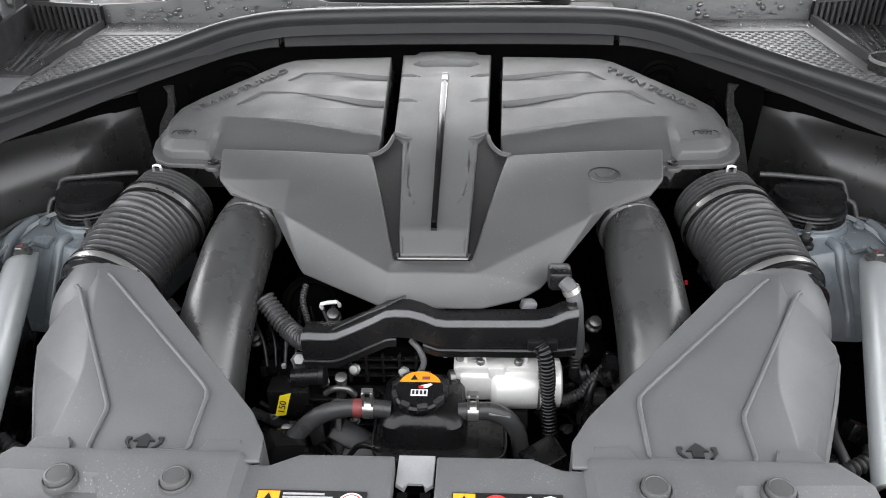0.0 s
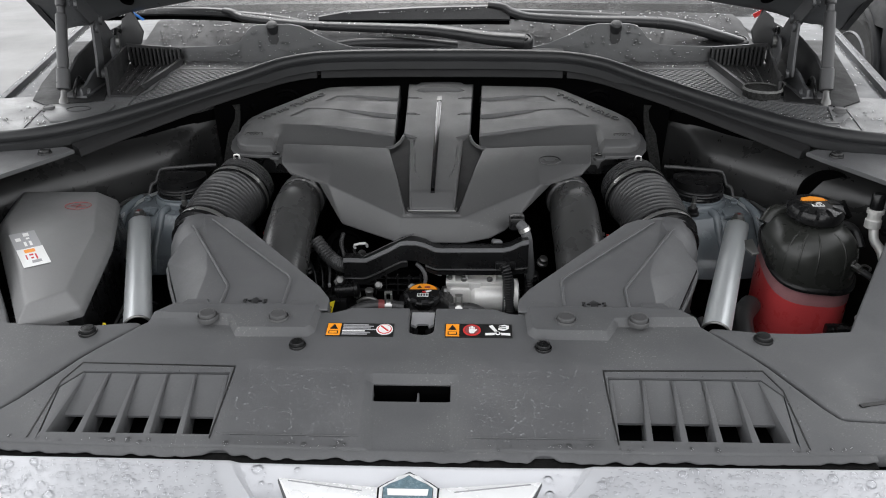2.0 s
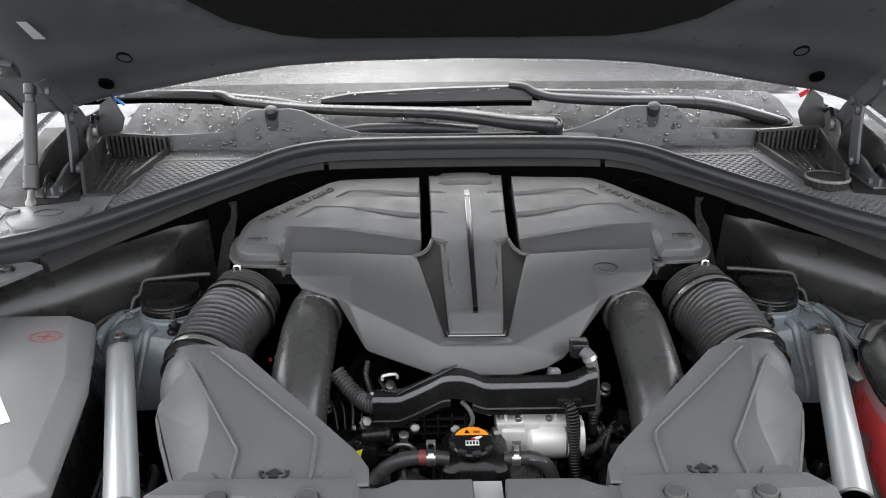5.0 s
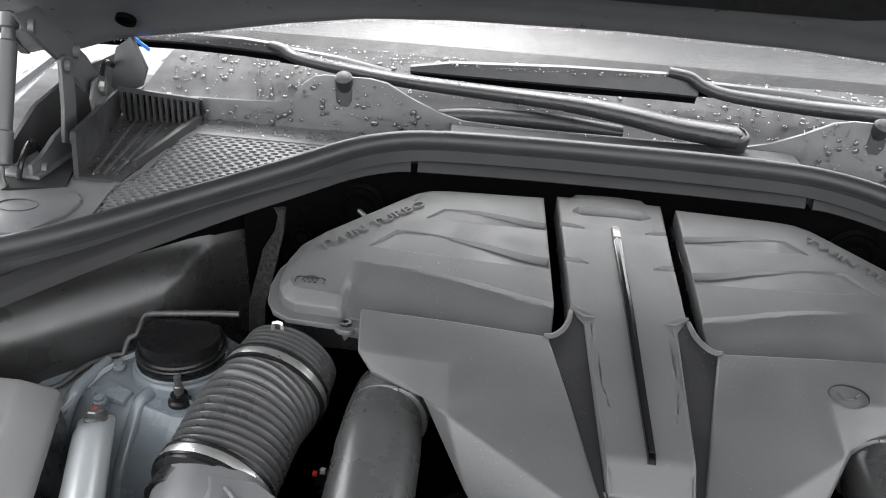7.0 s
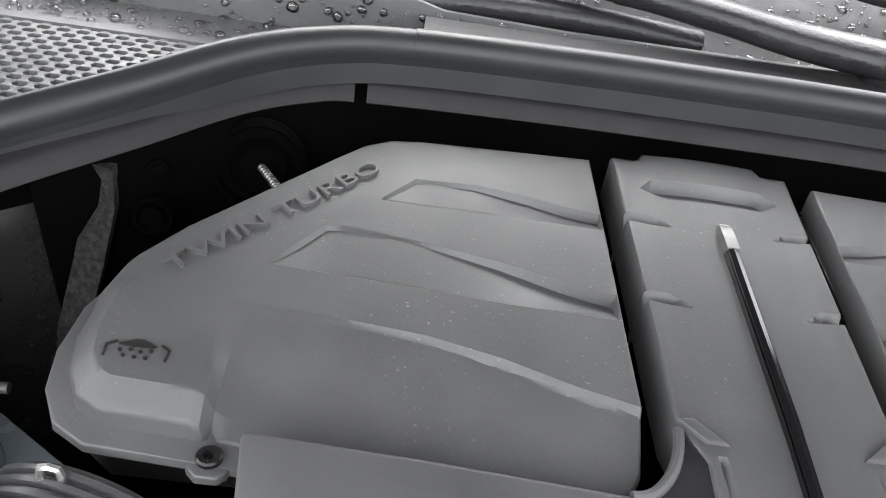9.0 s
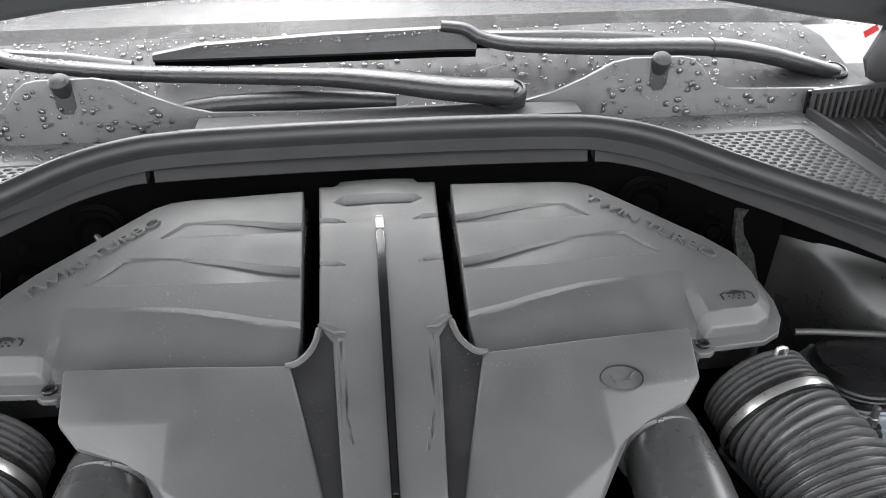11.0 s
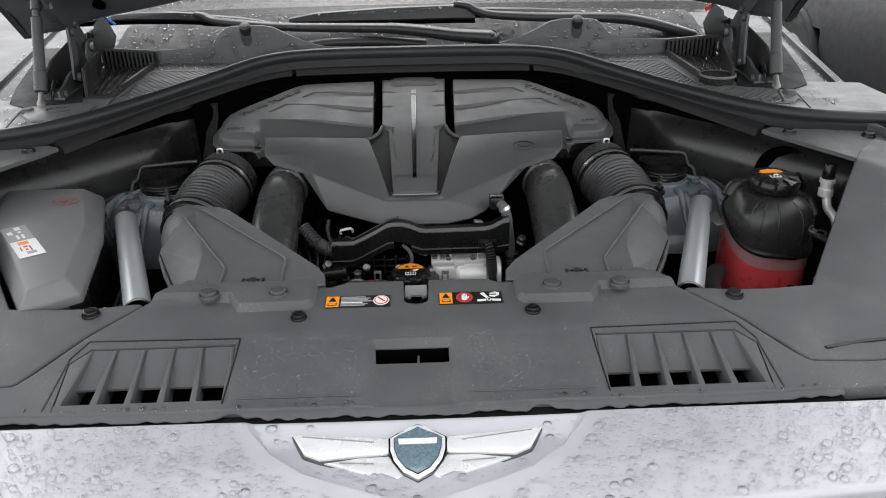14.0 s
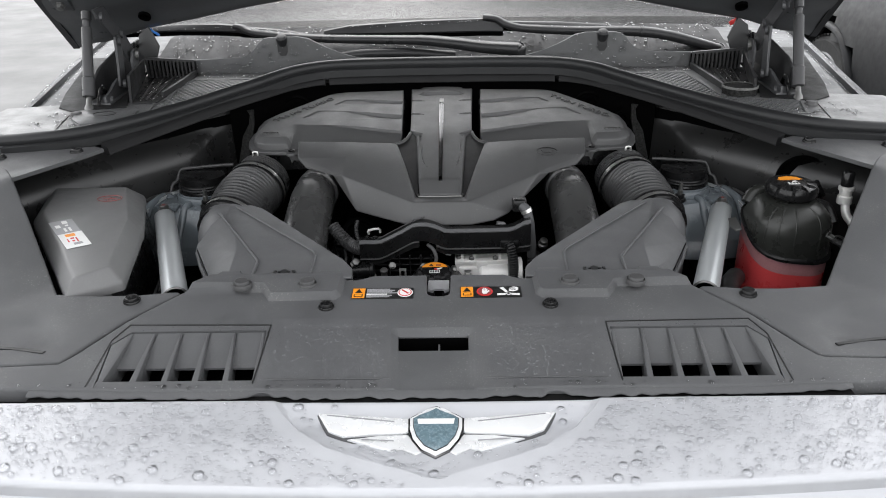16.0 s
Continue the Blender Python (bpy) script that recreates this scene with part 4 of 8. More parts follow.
def hinge(s):
    e = thing("hinge", (-s * 0.705, 1.05, 1.14), "dark grey steel hood hinge with arms and bolts", "hinge", "hood hinges")

    def plate(name, x, thick, yz, label=""):
        return part(name, prism([(-s * x, y, z) for y, z in yz], thick, 0.0016, down=(-s, 0, 0), only_top=False), HINGE, e, label, 40)

    def bolt(x, y, z, r):
        part("bolt", lathe([(r * 1.5, -0.004), (r * 1.5, 0.002), (r, 0.003), (r, 0.009), (r * 0.8, 0.010), (r * 0.2, 0.0102)], (-s * x, y, z), (s, -0.35, 0.1), 12), STEEL if r > 0.007 else HINGE, e, "", 30)

    plate("hood_plate", -0.700, 0.006, [(1.015, 1.335), (1.062, 1.338), (1.119, 1.288), (1.150, 1.262), (1.180, 1.228), (1.172, 1.212), (1.150, 1.208), (1.132, 1.222), (1.100, 1.262), (1.045, 1.303)], "pressed steel hood arm")
    plate("front_strap", -0.694, 0.005, [(1.080, 1.272), (1.096, 1.276), (1.110, 1.266), (1.101, 1.215), (1.095, 1.178), (1.080, 1.166), (1.062, 1.172), (1.074, 1.215)], "grey steel strap")
    plate("rear_strap", -0.688, 0.005, [(1.140, 1.232), (1.160, 1.236), (1.178, 1.222), (1.160, 1.196), (1.150, 1.160), (1.135, 1.150), (1.134, 1.185), (1.130, 1.210)])
    plate("base", -0.704, 0.006, [(1.000, 1.134), (1.002, 1.163), (1.030, 1.166), (1.056, 1.180), (1.080, 1.186), (1.100, 1.176), (1.120, 1.150), (1.165, 1.162), (1.165, 1.134)], "pressed steel hinge base")
    part("foot", prism(flip([(-0.74, 1.0, 1.150), (-0.690, 1.0, 1.150), (-0.690, 1.17, 1.153), (-0.74, 1.17, 1.153)], s), 0.006, 0.002), HINGE, e)
    part("side_channel", loft([flip([(-0.735, y, 1.153), (-0.742, y, z), (-0.748, y, z), (-0.748, y, 1.153)], s) for y, z in ((1.02, 1.165), (1.10, 1.205), (1.20, 1.225), (1.34, 1.228))]), DARKP, e, "dark side wall behind the hinge", 40)
    for x, y, z, r in ((-0.682, 1.158, 1.222, 0.0085), (-0.688, 1.092, 1.262, 0.006), (-0.688, 1.080, 1.174, 0.006), (-0.694, 1.125, 1.272, 0.006), (-0.698, 1.025, 1.150, 0.006), (-0.694, 1.04, 1.318, 0.006)):
        bolt(x, y, z, r)
    part("cable", tube(flip([(-0.715, 0.998, 1.146), (-0.712, 1.005, 1.165), (-0.716, 1.03, 1.178), (-0.724, 1.055, 1.170), (-0.728, 1.075, 1.15)], s), 0.0035, 8), BLACKP, e)
    part("cable", tube(flip([(-0.690, 1.175, 1.150), (-0.693, 1.170, 1.19), (-0.70, 1.19, 1.22), (-0.712, 1.23, 1.235), (-0.72, 1.27, 1.22)], s), 0.004, 8), BLACKP, e)
    return e


hinge(-1)
hinge(1)


def fender_line(y):
    """Where the drip channel runs: the wing spreads towards the rear."""
    return 0.835 + 0.237 * max(0.0, y - 0.84), 1.127 + 0.012 * max(0.0, min(1.0, (y - 0.84) / 0.9))


def fender(s):
    """Outer wing of the car: a flat ledge, a drip channel with a raised lip, the rolled edge and the side."""
    e = thing("fender", (-s * 0.9, 1.0, 0.3), "silver car fender, darkened as if in shade, with a drip channel and raindrops", "fender", "fenders")
    top, lip = [], []
    for i in range(45):
        y = -0.30 + 2.55 * i / 44
        c, z = fender_line(y)
        c -= 0.30 * max(0.0, 0.10 - y) ** 1.3
        z -= 0.10 * max(0.0, 0.5 - y)
        inner = c - 0.02 if y < 0.80 else (c - 0.06 if y < 0.95 else 0.735)
        top.append(flip([(-inner, y, z - 0.02), (-inner, y, z), (-(c - 0.018), y, z), (-(c - 0.013), y, z - 0.007), (-(c - 0.002), y, z - 0.007), (-(c + 0.002), y, z + 0.001),
                         (-(c + 0.022), y, z - 0.001), (-(c + 0.040), y, z - 0.014), (-(c + 0.052), y, z - 0.045), (-(c + 0.062), y, 1.0), (-(c + 0.055), y, 0.75), (-(c + 0.01), y, 0.30), (-(c - 0.04), y, 0.30), (-(c - 0.03), y, 0.8)], s))
        lip.append(flip([(-(c - 0.002), y, z - 0.004), (-(c - 0.001), y, z + 0.005), (-(c + 0.005), y, z + 0.006), (-(c + 0.007), y, z - 0.002)], s))
    # shade by the hood is put into the wing's and lip's colour
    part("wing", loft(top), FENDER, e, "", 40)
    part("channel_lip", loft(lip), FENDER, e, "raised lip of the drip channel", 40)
    return e


fender(-1)
fender(1)


# ---- car parked alongside ----
def car_wheel(parent, x, y, z):
    w2 = part("wheel", lathe([(0.26, -0.12), (0.33, -0.125), (0.355, -0.11), (0.365, -0.06), (0.365, 0.06), (0.33, 0.10), (0.2, 0.10)], (x, y, z), (1, 0, 0), 48), TYRE, parent, "black tyre")
    part("rim", lathe([(0.262, -0.118), (0.25, -0.128), (0.24, -0.118), (0.235, -0.03), (0.03, -0.02)], (x, y, z), (1, 0, 0), 40), RIM, w2, "dark alloy rim")
    for k in range(5):
        a = 2 * math.pi * k / 5 + 0.3
        d, q = V(0, math.cos(a), math.sin(a)), V(0, -math.sin(a), math.cos(a))
        c = V(x - 0.115, y, z)
        back = V(0.03, 0, 0)
        bm = loft([[c + d * 0.03 + q * 0.04, c + d * 0.03 - q * 0.04, c + d * 0.03 - q * 0.03 + back, c + d * 0.03 + q * 0.03 + back],
                   [c + d * 0.245 + q * 0.045, c + d * 0.245 - q * 0.045, c + d * 0.245 - q * 0.03 + back, c + d * 0.245 + q * 0.03 + back]])
        part("spoke", bm, RIM, w2, "", 30)
    bm = bmesh.new()
    for k in range(56):
        a = 2 * math.pi * k / 56
        d, q = V(0, math.cos(a), math.sin(a)), V(0, -math.sin(a), math.cos(a))
        c = V(x - 0.02, y, z)
        prism([c + d * 0.373 + q * u + V(w, 0, 0) for u, w in ((-0.013, -0.085), (0.013, -0.085), (0.013, 0.085), (-0.013, 0.085))], 0.014, down=-d, bm=bm)
    part("tread", bm, TYRE, w2, "", 0)
    return w2


def parked_car():
    """A dark car standing parallel, seen past the fender: body, arches, cabin and two near wheels."""
    x0, y0, y1 = WHEEL[0] - 0.10, 0.35, 5.25
    e = thing("parked_car", (x0 + 0.9, 2.8, 0), "dark grey car parked alongside with black wheel arches", "car")
    wr = 0.43
    axles = (WHEEL[1], WHEEL[1] - 2.85)
    secs = []
    for i in range(81):
        y = y0 + (y1 - y0) * i / 80
        end = min(1.0, min(y - y0, y1 - y) / 0.45)
        k = math.sqrt(max(0.0, 1 - (1 - end) ** 2)) if end < 1 else 1.0
        inn = 0.35 * (1 - k)
        top = 0.72 + (0.30 + 0.06 * min(1.0, max(0.0, (y - 1.2) / 1.2))) * (0.55 + 0.45 * k)
        near = [(0.06 + inn, 0.28), (0.0 + inn, 0.42), (-0.03 + inn, 0.72), (-0.01 + inn, 0.86), (0.03 + inn, top - 0.06), (0.12 + inn, top)]
        far = [(1.86 - o, z) for o, z in near[::-1]]
        secs.append([(x0 + o, y, z) for o, z in near + far])
    bm = loft(secs)
    dead = [f for f in bm.faces for ay in axles if math.hypot(f.calc_center_median().y - ay, f.calc_center_median().z - WHEEL[2]) < wr]
    bmesh.ops.delete(bm, geom=list(set(dead)), context="FACES")
    part("body", bm, CARDARK, e, "", 50)
    cab = []
    for k, z in ((0.0, 1.04), (0.5, 1.36), (0.9, 1.60), (1.0, 1.65)):
        a, b = 1.55 + 0.75 * k, 4.75 - 0.55 * k
        q = 0.10 + 0.20 * k
        cab.append([(x0 + q, a, z), (x0 + 1.86 - q, a, z), (x0 + 1.86 - q, b, z), (x0 + q, b, z)])
    part("cabin", loft(cab), GLASS, e, "dark side windows", 30)
    part("roof", prism([(x0 + q, y, 1.665) for q, y in ((0.30, 2.35), (1.56, 2.35), (1.56, 4.15), (0.30, 4.15))], 0.03, 0.012), CARDARK, e, "", 40)
    for ay in axles:
        arch = [(x0 - 0.015, ay + wr * math.cos(a), WHEEL[2] + wr * math.sin(a)) for a in [-0.25 + (math.pi + 0.5) * k / 28 for k in range(29)]]
        part("arch_trim", tube(arch, 0.034, 10, smooth=False, squash=0.6), CARDARK, e, "wheel arch lip", 60)
        # arch shade painted in as near-black
        part("wheel_well", lathe([(wr + 0.02, 0.0), (wr + 0.02, 0.35), (0.02, 0.36)], (WHEEL[0] + 0.0, ay, WHEEL[2]), (1, 0, 0), 36, cap=False), WELL, e)
        car_wheel(e, WHEEL[0] + 0.02, ay, WHEEL[2])
    return e


WHEEL = (2.5, 4.35, 0.372)
parked_car()


# ---- front: fascia, emblem, radiator cover ----
def fascia_z(x, y):
    rear = 1.0015
    z = rear - 0.30 * max(0.0, 0.085 - y) ** 1.3 - 0.02 * max(0.0, y - 0.085)
    z -= 0.03 * max(0.0, abs(x) - 0.2) ** 1.5
    return z


def fascia_rear(x):
    return 0.162 + 0.035 * x * x


SCAL = [(-0.193, 0.172), (-0.176, 0.141), (-0.150, 0.105), (-0.115, 0.076), (-0.077, 0.060), (-0.030, 0.044), (-0.012, 0.036), (0.0, 0.034)]
SCAL = SCAL + [(-x, y) for x, y in SCAL[-2::-1]]


def fascia_front(x):
    return 0.017 + 0.10 * x * x


def fascia():
    e = thing("front_fascia", (0, 0.08, 0.98), "silver-white painted front fascia beaded with rain", "car front")
    dip = pocket(SCAL, lambda x, y: -0.015 * min(1.0, max(0.0, (0.168 - y) / 0.04)), 0.008)
    xs = [-0.86 + 0.04 * i for i in range(44)]
    outline = [(x, fascia_rear(x)) for x in xs] + [(x, fascia_front(x)) for x in xs[::-1]]
    bm = relief(outline, lambda x, y: fascia_z(x, y) + (dip(x, y) if abs(x) < 0.2 else 0.0), 0.0075, 0.02, (SCAL, inset(SCAL, 0.004), inset(SCAL, 0.008)), 0.006)
    part("panel", bm, PAINT, e, "", 50)
    rows = []
    for x in xs:
        yf = fascia_front(x)
        z = fascia_z(x, yf)
        rows.append([(x, yf + 0.004, z - 0.012), (x, yf - 0.006, z - 0.022), (x, yf - 0.012, z - 0.035), (x, yf + 0.02, z - 0.04)])
    part("lower_lip", loft(rows), PAINT, e, "", 50)
    bm = bmesh.new()
    for k in range(-26, 27):
        for sg in (-1, 1):
            x0 = 0.036 * k
            p = [(x0 + 0.10 * sg * t, -0.03 - 0.03 * t + 0.20 * max(0, abs(x0) - 0.25) ** 2, 0.945 - 0.18 * t) for t in (0, 1)]
            tube(p, 0.0035, 6, 1, bm=bm, smooth=False)
    part("grille_mesh", bm, CHROME, e, "crossed chrome grille bars", 40)
    # backing painted near-black for the shade behind the grille
    part("grille_back", box((-0.8, 0.03, 0.5), (0.8, 0.05, 0.95)), WELL, e)
    return e


fascia()


def emblem():
    """Winged badge: two chrome wings and a shield."""
    at = (0, 0.075, 1.0)
    e = thing("winged_badge", at, "chrome winged badge with a blue-grey shield, wet with rain", "badge")

    def P(x, y, h=0.0):
        return V(x, y, 0.9830 + 0.11 * (y - 0.11) + h)

    for s in (-1, 1):
        def W(pts, h):
            return [P(-s * x, y, h) for x, y in pts]
        outline = [(-0.026, 0.137), (-0.042, 0.133), (-0.136, 0.1455), (-0.119, 0.113), (-0.103, 0.1045), (-0.047, 0.0815), (-0.014, 0.074), (-0.010, 0.090)]
        upper = [(-0.031, 0.1335), (-0.133, 0.1435), (-0.1175, 0.1155), (-0.101, 0.1075), (-0.064, 0.1105), (-0.032, 0.1125), (-0.0265, 0.121)]
        lower = [(-0.030, 0.1095), (-0.062, 0.1075), (-0.096, 0.1035), (-0.047, 0.0840), (-0.036, 0.0890), (-0.022, 0.0785), (-0.014, 0.0840)]
        wing = part("wing", prism(W(outline, 0.0045), 0.010, 0.0012), HINGE, e, "dark outline of the wing", 50)
        part("feather", prism(W(upper, 0.0080), 0.008, 0.0022), SATIN, wing, "bright silver feather", 50)
        part("feather", prism(W(lower, 0.0072), 0.008, 0.0018), SATIN, wing, "bright silver feather", 50)
        for q in ([(-0.046, 0.1275), (-0.122, 0.1385), (-0.122, 0.1378), (-0.046, 0.1268)], [(-0.045, 0.0985), (-0.080, 0.1010), (-0.080, 0.1004), (-0.045, 0.0978)]):
            part("feather_line", prism(W(q, 0.0094), 0.001), GREYP, wing, "", 0)
    shield = [(0, 0.150), (0.009, 0.143), (0.020, 0.138), (0.029, 0.131), (0.0285, 0.115), (0.0245, 0.101), (0.015, 0.086), (0.0, 0.076)]
    shield = shield + [(-x, y) for x, y in shield[-2:0:-1]]
    part("shield_edge", prism([P(x, y, 0.0085) for x, y in inset(shield, -0.002)], 0.012, 0.001), SMOKED, e, "dark outer edge of the shield", 40)
    part("shield_rim", prism([P(x, y, 0.0105) for x, y in shield], 0.013, 0.0018), SATIN, e, "bright silver shield rim", 40)
    inn = inset(shield, 0.0045)
    part("shield_line", prism([P(x, y, 0.0112) for x, y in inset(shield, 0.0038)], 0.003), BLACKPRINT, e, "", 0)
    sh = part("shield", prism([P(x, y, 0.0120) for x, y in inn], 0.004, 0.0005), ENAMEL, e, "blue-grey enamelled shield")
    part("pale_bar", prism([P(x, y, 0.0126) for x, y in ((-0.0205, 0.1270), (0.0205, 0.1270), (0.0195, 0.1195), (-0.0195, 0.1195))], 0.0008), WHITE, sh, "pale bar across the shield", 0)
    return e


emblem()


def cover_z(x, y):
    z = 1.024 + (0.10 * (y - 0.30) if y > 0.30 else 0.185 * (y - 0.30))
    return z


VENT = [(-0.219, 0.283), (-0.213, 0.190), (-0.404, 0.184), (-0.411, 0.258), (-0.392, 0.282)]
VENT_SEAM = [(-0.2165, 0.188), (-0.2145, 0.258), (-0.2145, 0.2925), (-0.3985, 0.2955), (-0.4125, 0.266), (-0.4145, 0.186)]
BOSS = [(-0.352, 0.375), (-0.245, 0.372), (-0.230, 0.346), (-0.140, 0.347), (-0.132, 0.356), (-0.130, 0.42), (-0.36, 0.42)]


def vent(s, parent, dy):
    """Louvred inlet: a sunken tray with narrow slats and dark openings at its front."""
    poly = flip(VENT, s)
    y1, y0 = 0.2790, 0.1945

    def floor_z(x, y):
        return cover_z(x, y) - 0.0010 - 0.0150 * max(0.0, (0.281 - y) / 0.087)

    # well painted near-black for the shade under the slats
    v = part("vent_well", prism([(x, y, cover_z(x, y) - 0.032) for x, y in poly], 0.004), WELL, parent, "well under the louvres, its shade painted black", 0)
    bots = [(-0.397, -0.3655), (-0.357, -0.3275), (-0.320, -0.291), (-0.283, -0.2545), (-0.247, -0.219)]
    tops = (-0.388, -0.357, -0.323, -0.288, -0.254)
    # floors between the slats, each ending before its opening
    for i in range(5):
        b0, b1 = bots[i]
        t0 = tops[i] - 0.003
        t1 = (tops[i + 1] - 0.002) if i < 4 else -0.2195
        k = (0.2275 - y0) / (y1 - y0)
        q = [(t0, y1 + 0.001), (t1 + 0.002, y1 + 0.001), (b1 + (t1 - b1) * k + 0.001, 0.2275), (b0 + (t0 - b0) * k - 0.001, 0.2275)]
        part("louver_floor", prism([(-s * x, y, floor_z(x, y)) for x, y in q], 0.003), TRIMP, v, "", 0)
    for i in range(6):
        if i == 0:
            q = [(-0.4100, 0.2575), (-0.3915, 0.2805), (tops[0] - 0.0005, y1), (bots[0][0], y0), (-0.4035, y0)]
        elif i == 5:
            q = [(-0.2235, y1), (-0.2195, y1), (-0.2125, y0), (bots[4][1], y0)]
        else:
            q = [(tops[i] - 0.0065, y1), (tops[i] - 0.0035, y1), (bots[i][0], y0), (bots[i - 1][1], y0)]
        bm = prism([(-s * x, y, cover_z(x, y) - 0.0004) for x, y in q], 0.030, 0.0012)
        part("louver_slat", bm, TRIMP, v, "", 30)
    bm = prism([(-s * x, y, cover_z(x, y) - 0.0005) for x, y in ((-0.404, y0), (-0.212, y0), (-0.2115, 0.189), (-0.4045, 0.184))], 0.03)
    part("louver_sill", bm, TRIMP, v, "", 0)
    inner = inset(VENT_SEAM, 0.0014)
    for (a, b), (c, d) in zip(zip(VENT_SEAM, inner), list(zip(VENT_SEAM, inner))[1:]):
        part("panel_seam", prism(flip([(x, y, cover_z(x, y) + 0.0008) for x, y in (a, c, d, b)], s), 0.003), BLACKPRINT, v, "", 0)
    return v


def warning_label(x0, x1, y0, y1, kind, parent):
    def R(a, b, c, d, h):
        pts = [(x0 + (x1 - x0) * u, y0 + (y1 - y0) * w) for u, w in ((a, c), (b, c), (b, d), (a, d))]
        return prism([(x, y, cover_z(x, y) + h) for x, y in pts], 0.0006)
    lab = part("warning_label", R(0, 1, 0, 1, 0.0012), BLACKPRINT, parent, "black warning label with orange field and pictograms", 0)
    part("orange_field", R(0.01, 0.21, 0.05, 0.95, 0.0018), ORANGE, lab, "", 0)

    def C(u, w, r, h, m, name):
        c = (x0 + (x1 - x0) * u, y0 + (y1 - y0) * w)
        part(name, lathe([(r, 0), (r, 0.0006)], (*c, cover_z(*c) + h), (0, -0.1, 1), 24), m, lab, "", 0)
    def G(pts, h):
        q = [(x0 + (x1 - x0) * u, y0 + (y1 - y0) * w) for u, w in pts]
        return prism([(x, y, cover_z(x, y) + h) for x, y in q], 0.0004)
    tri = [(0.05, 0.5), (0.17, 0.5), (0.11, 0.88)]
    part("triangle", prism([(x0 + (x1 - x0) * u, y0 + (y1 - y0) * w, cover_z(0, y0 + (y1 - y0) * w) + 0.0022) for u, w in tri], 0.0004), BLACKPRINT, lab, "", 0)
    part("book_mark", R(0.04, 0.18, 0.14, 0.36, 0.0022), BLACKPRINT, lab, "", 0)
    part("book_page", R(0.055, 0.165, 0.18, 0.32, 0.0025), ORANGE, lab, "", 0)
    if kind == 0:
        for k in range(7):
            part("text_bar", R(0.24, 0.735 - 0.04 * (k % 3) - (0.12 if k in (0, 4, 6) else 0), 0.90 - k * 0.122 - 0.060, 0.90 - k * 0.122, 0.0018), WHITE if k == 4 else GREYP, lab, "", 0)
        C(0.865, 0.5, 0.0105, 0.0016, WHITE, "white_disc")
        C(0.865, 0.5, 0.0090, 0.0020, REDP, "red_ring")
        C(0.865, 0.5, 0.0077, 0.0024, WHITE, "disc_centre")
        part("disc_mark", G([(0.80, 0.44), (0.83, 0.62), (0.89, 0.70), (0.925, 0.58), (0.90, 0.50), (0.93, 0.40), (0.86, 0.36)], 0.0030), FADED, lab, "", 0)
        part("disc_slash", G([(0.805, 0.66), (0.825, 0.72), (0.930, 0.36), (0.910, 0.30)], 0.0034), REDP, lab, "", 0)
    else:
        C(0.40, 0.5, 0.0110, 0.0016, REDP, "red_disc")
        C(0.40, 0.5, 0.0088, 0.0019, FADED, "disc_centre")
        part("hand_mark", G([(0.355, 0.34), (0.375, 0.22), (0.425, 0.22), (0.447, 0.36), (0.443, 0.54), (0.357, 0.54)], 0.0026), WHITE, lab, "", 0)
        for k in range(4):
            part("finger_mark", R(0.358 + 0.0225 * k, 0.3755 + 0.0225 * k, 0.50, 0.70 + 0.07 * (k in (1, 2)), 0.0026), WHITE, lab, "", 0)
        part("thumb_mark", G([(0.447, 0.34), (0.478, 0.50), (0.466, 0.56), (0.440, 0.46)], 0.0026), WHITE, lab, "", 0)
        for pts in ([(0.60, 0.13), (0.735, 0.16), (0.745, 0.32), (0.60, 0.29)], [(0.825, 0.32), (0.835, 0.16), (0.97, 0.13), (0.97, 0.29)], [(0.652, 0.82), (0.740, 0.40), (0.780, 0.46), (0.712, 0.90)]):
            part("fan_blade_mark", G(pts, 0.0020), WHITE, lab, "", 0)
        part("hand_mark", G([(0.795, 0.56), (0.870, 0.48), (0.950, 0.62), (0.960, 0.84), (0.890, 0.92), (0.805, 0.84)], 0.0020), WHITE, lab, "", 0)
        for k in range(2):
            part("finger_line", G([(0.80, 0.66 + 0.12 * k), (0.91, 0.62 + 0.12 * k), (0.91, 0.66 + 0.12 * k), (0.80, 0.70 + 0.12 * k)], 0.0024), BLACKPRINT, lab, "", 0)
        C(0.785, 0.27, 0.0032, 0.0018, WHITE, "hub_mark")
        C(0.785, 0.27, 0.0018, 0.0022, BLACKPRINT, "hub_centre")
    return lab


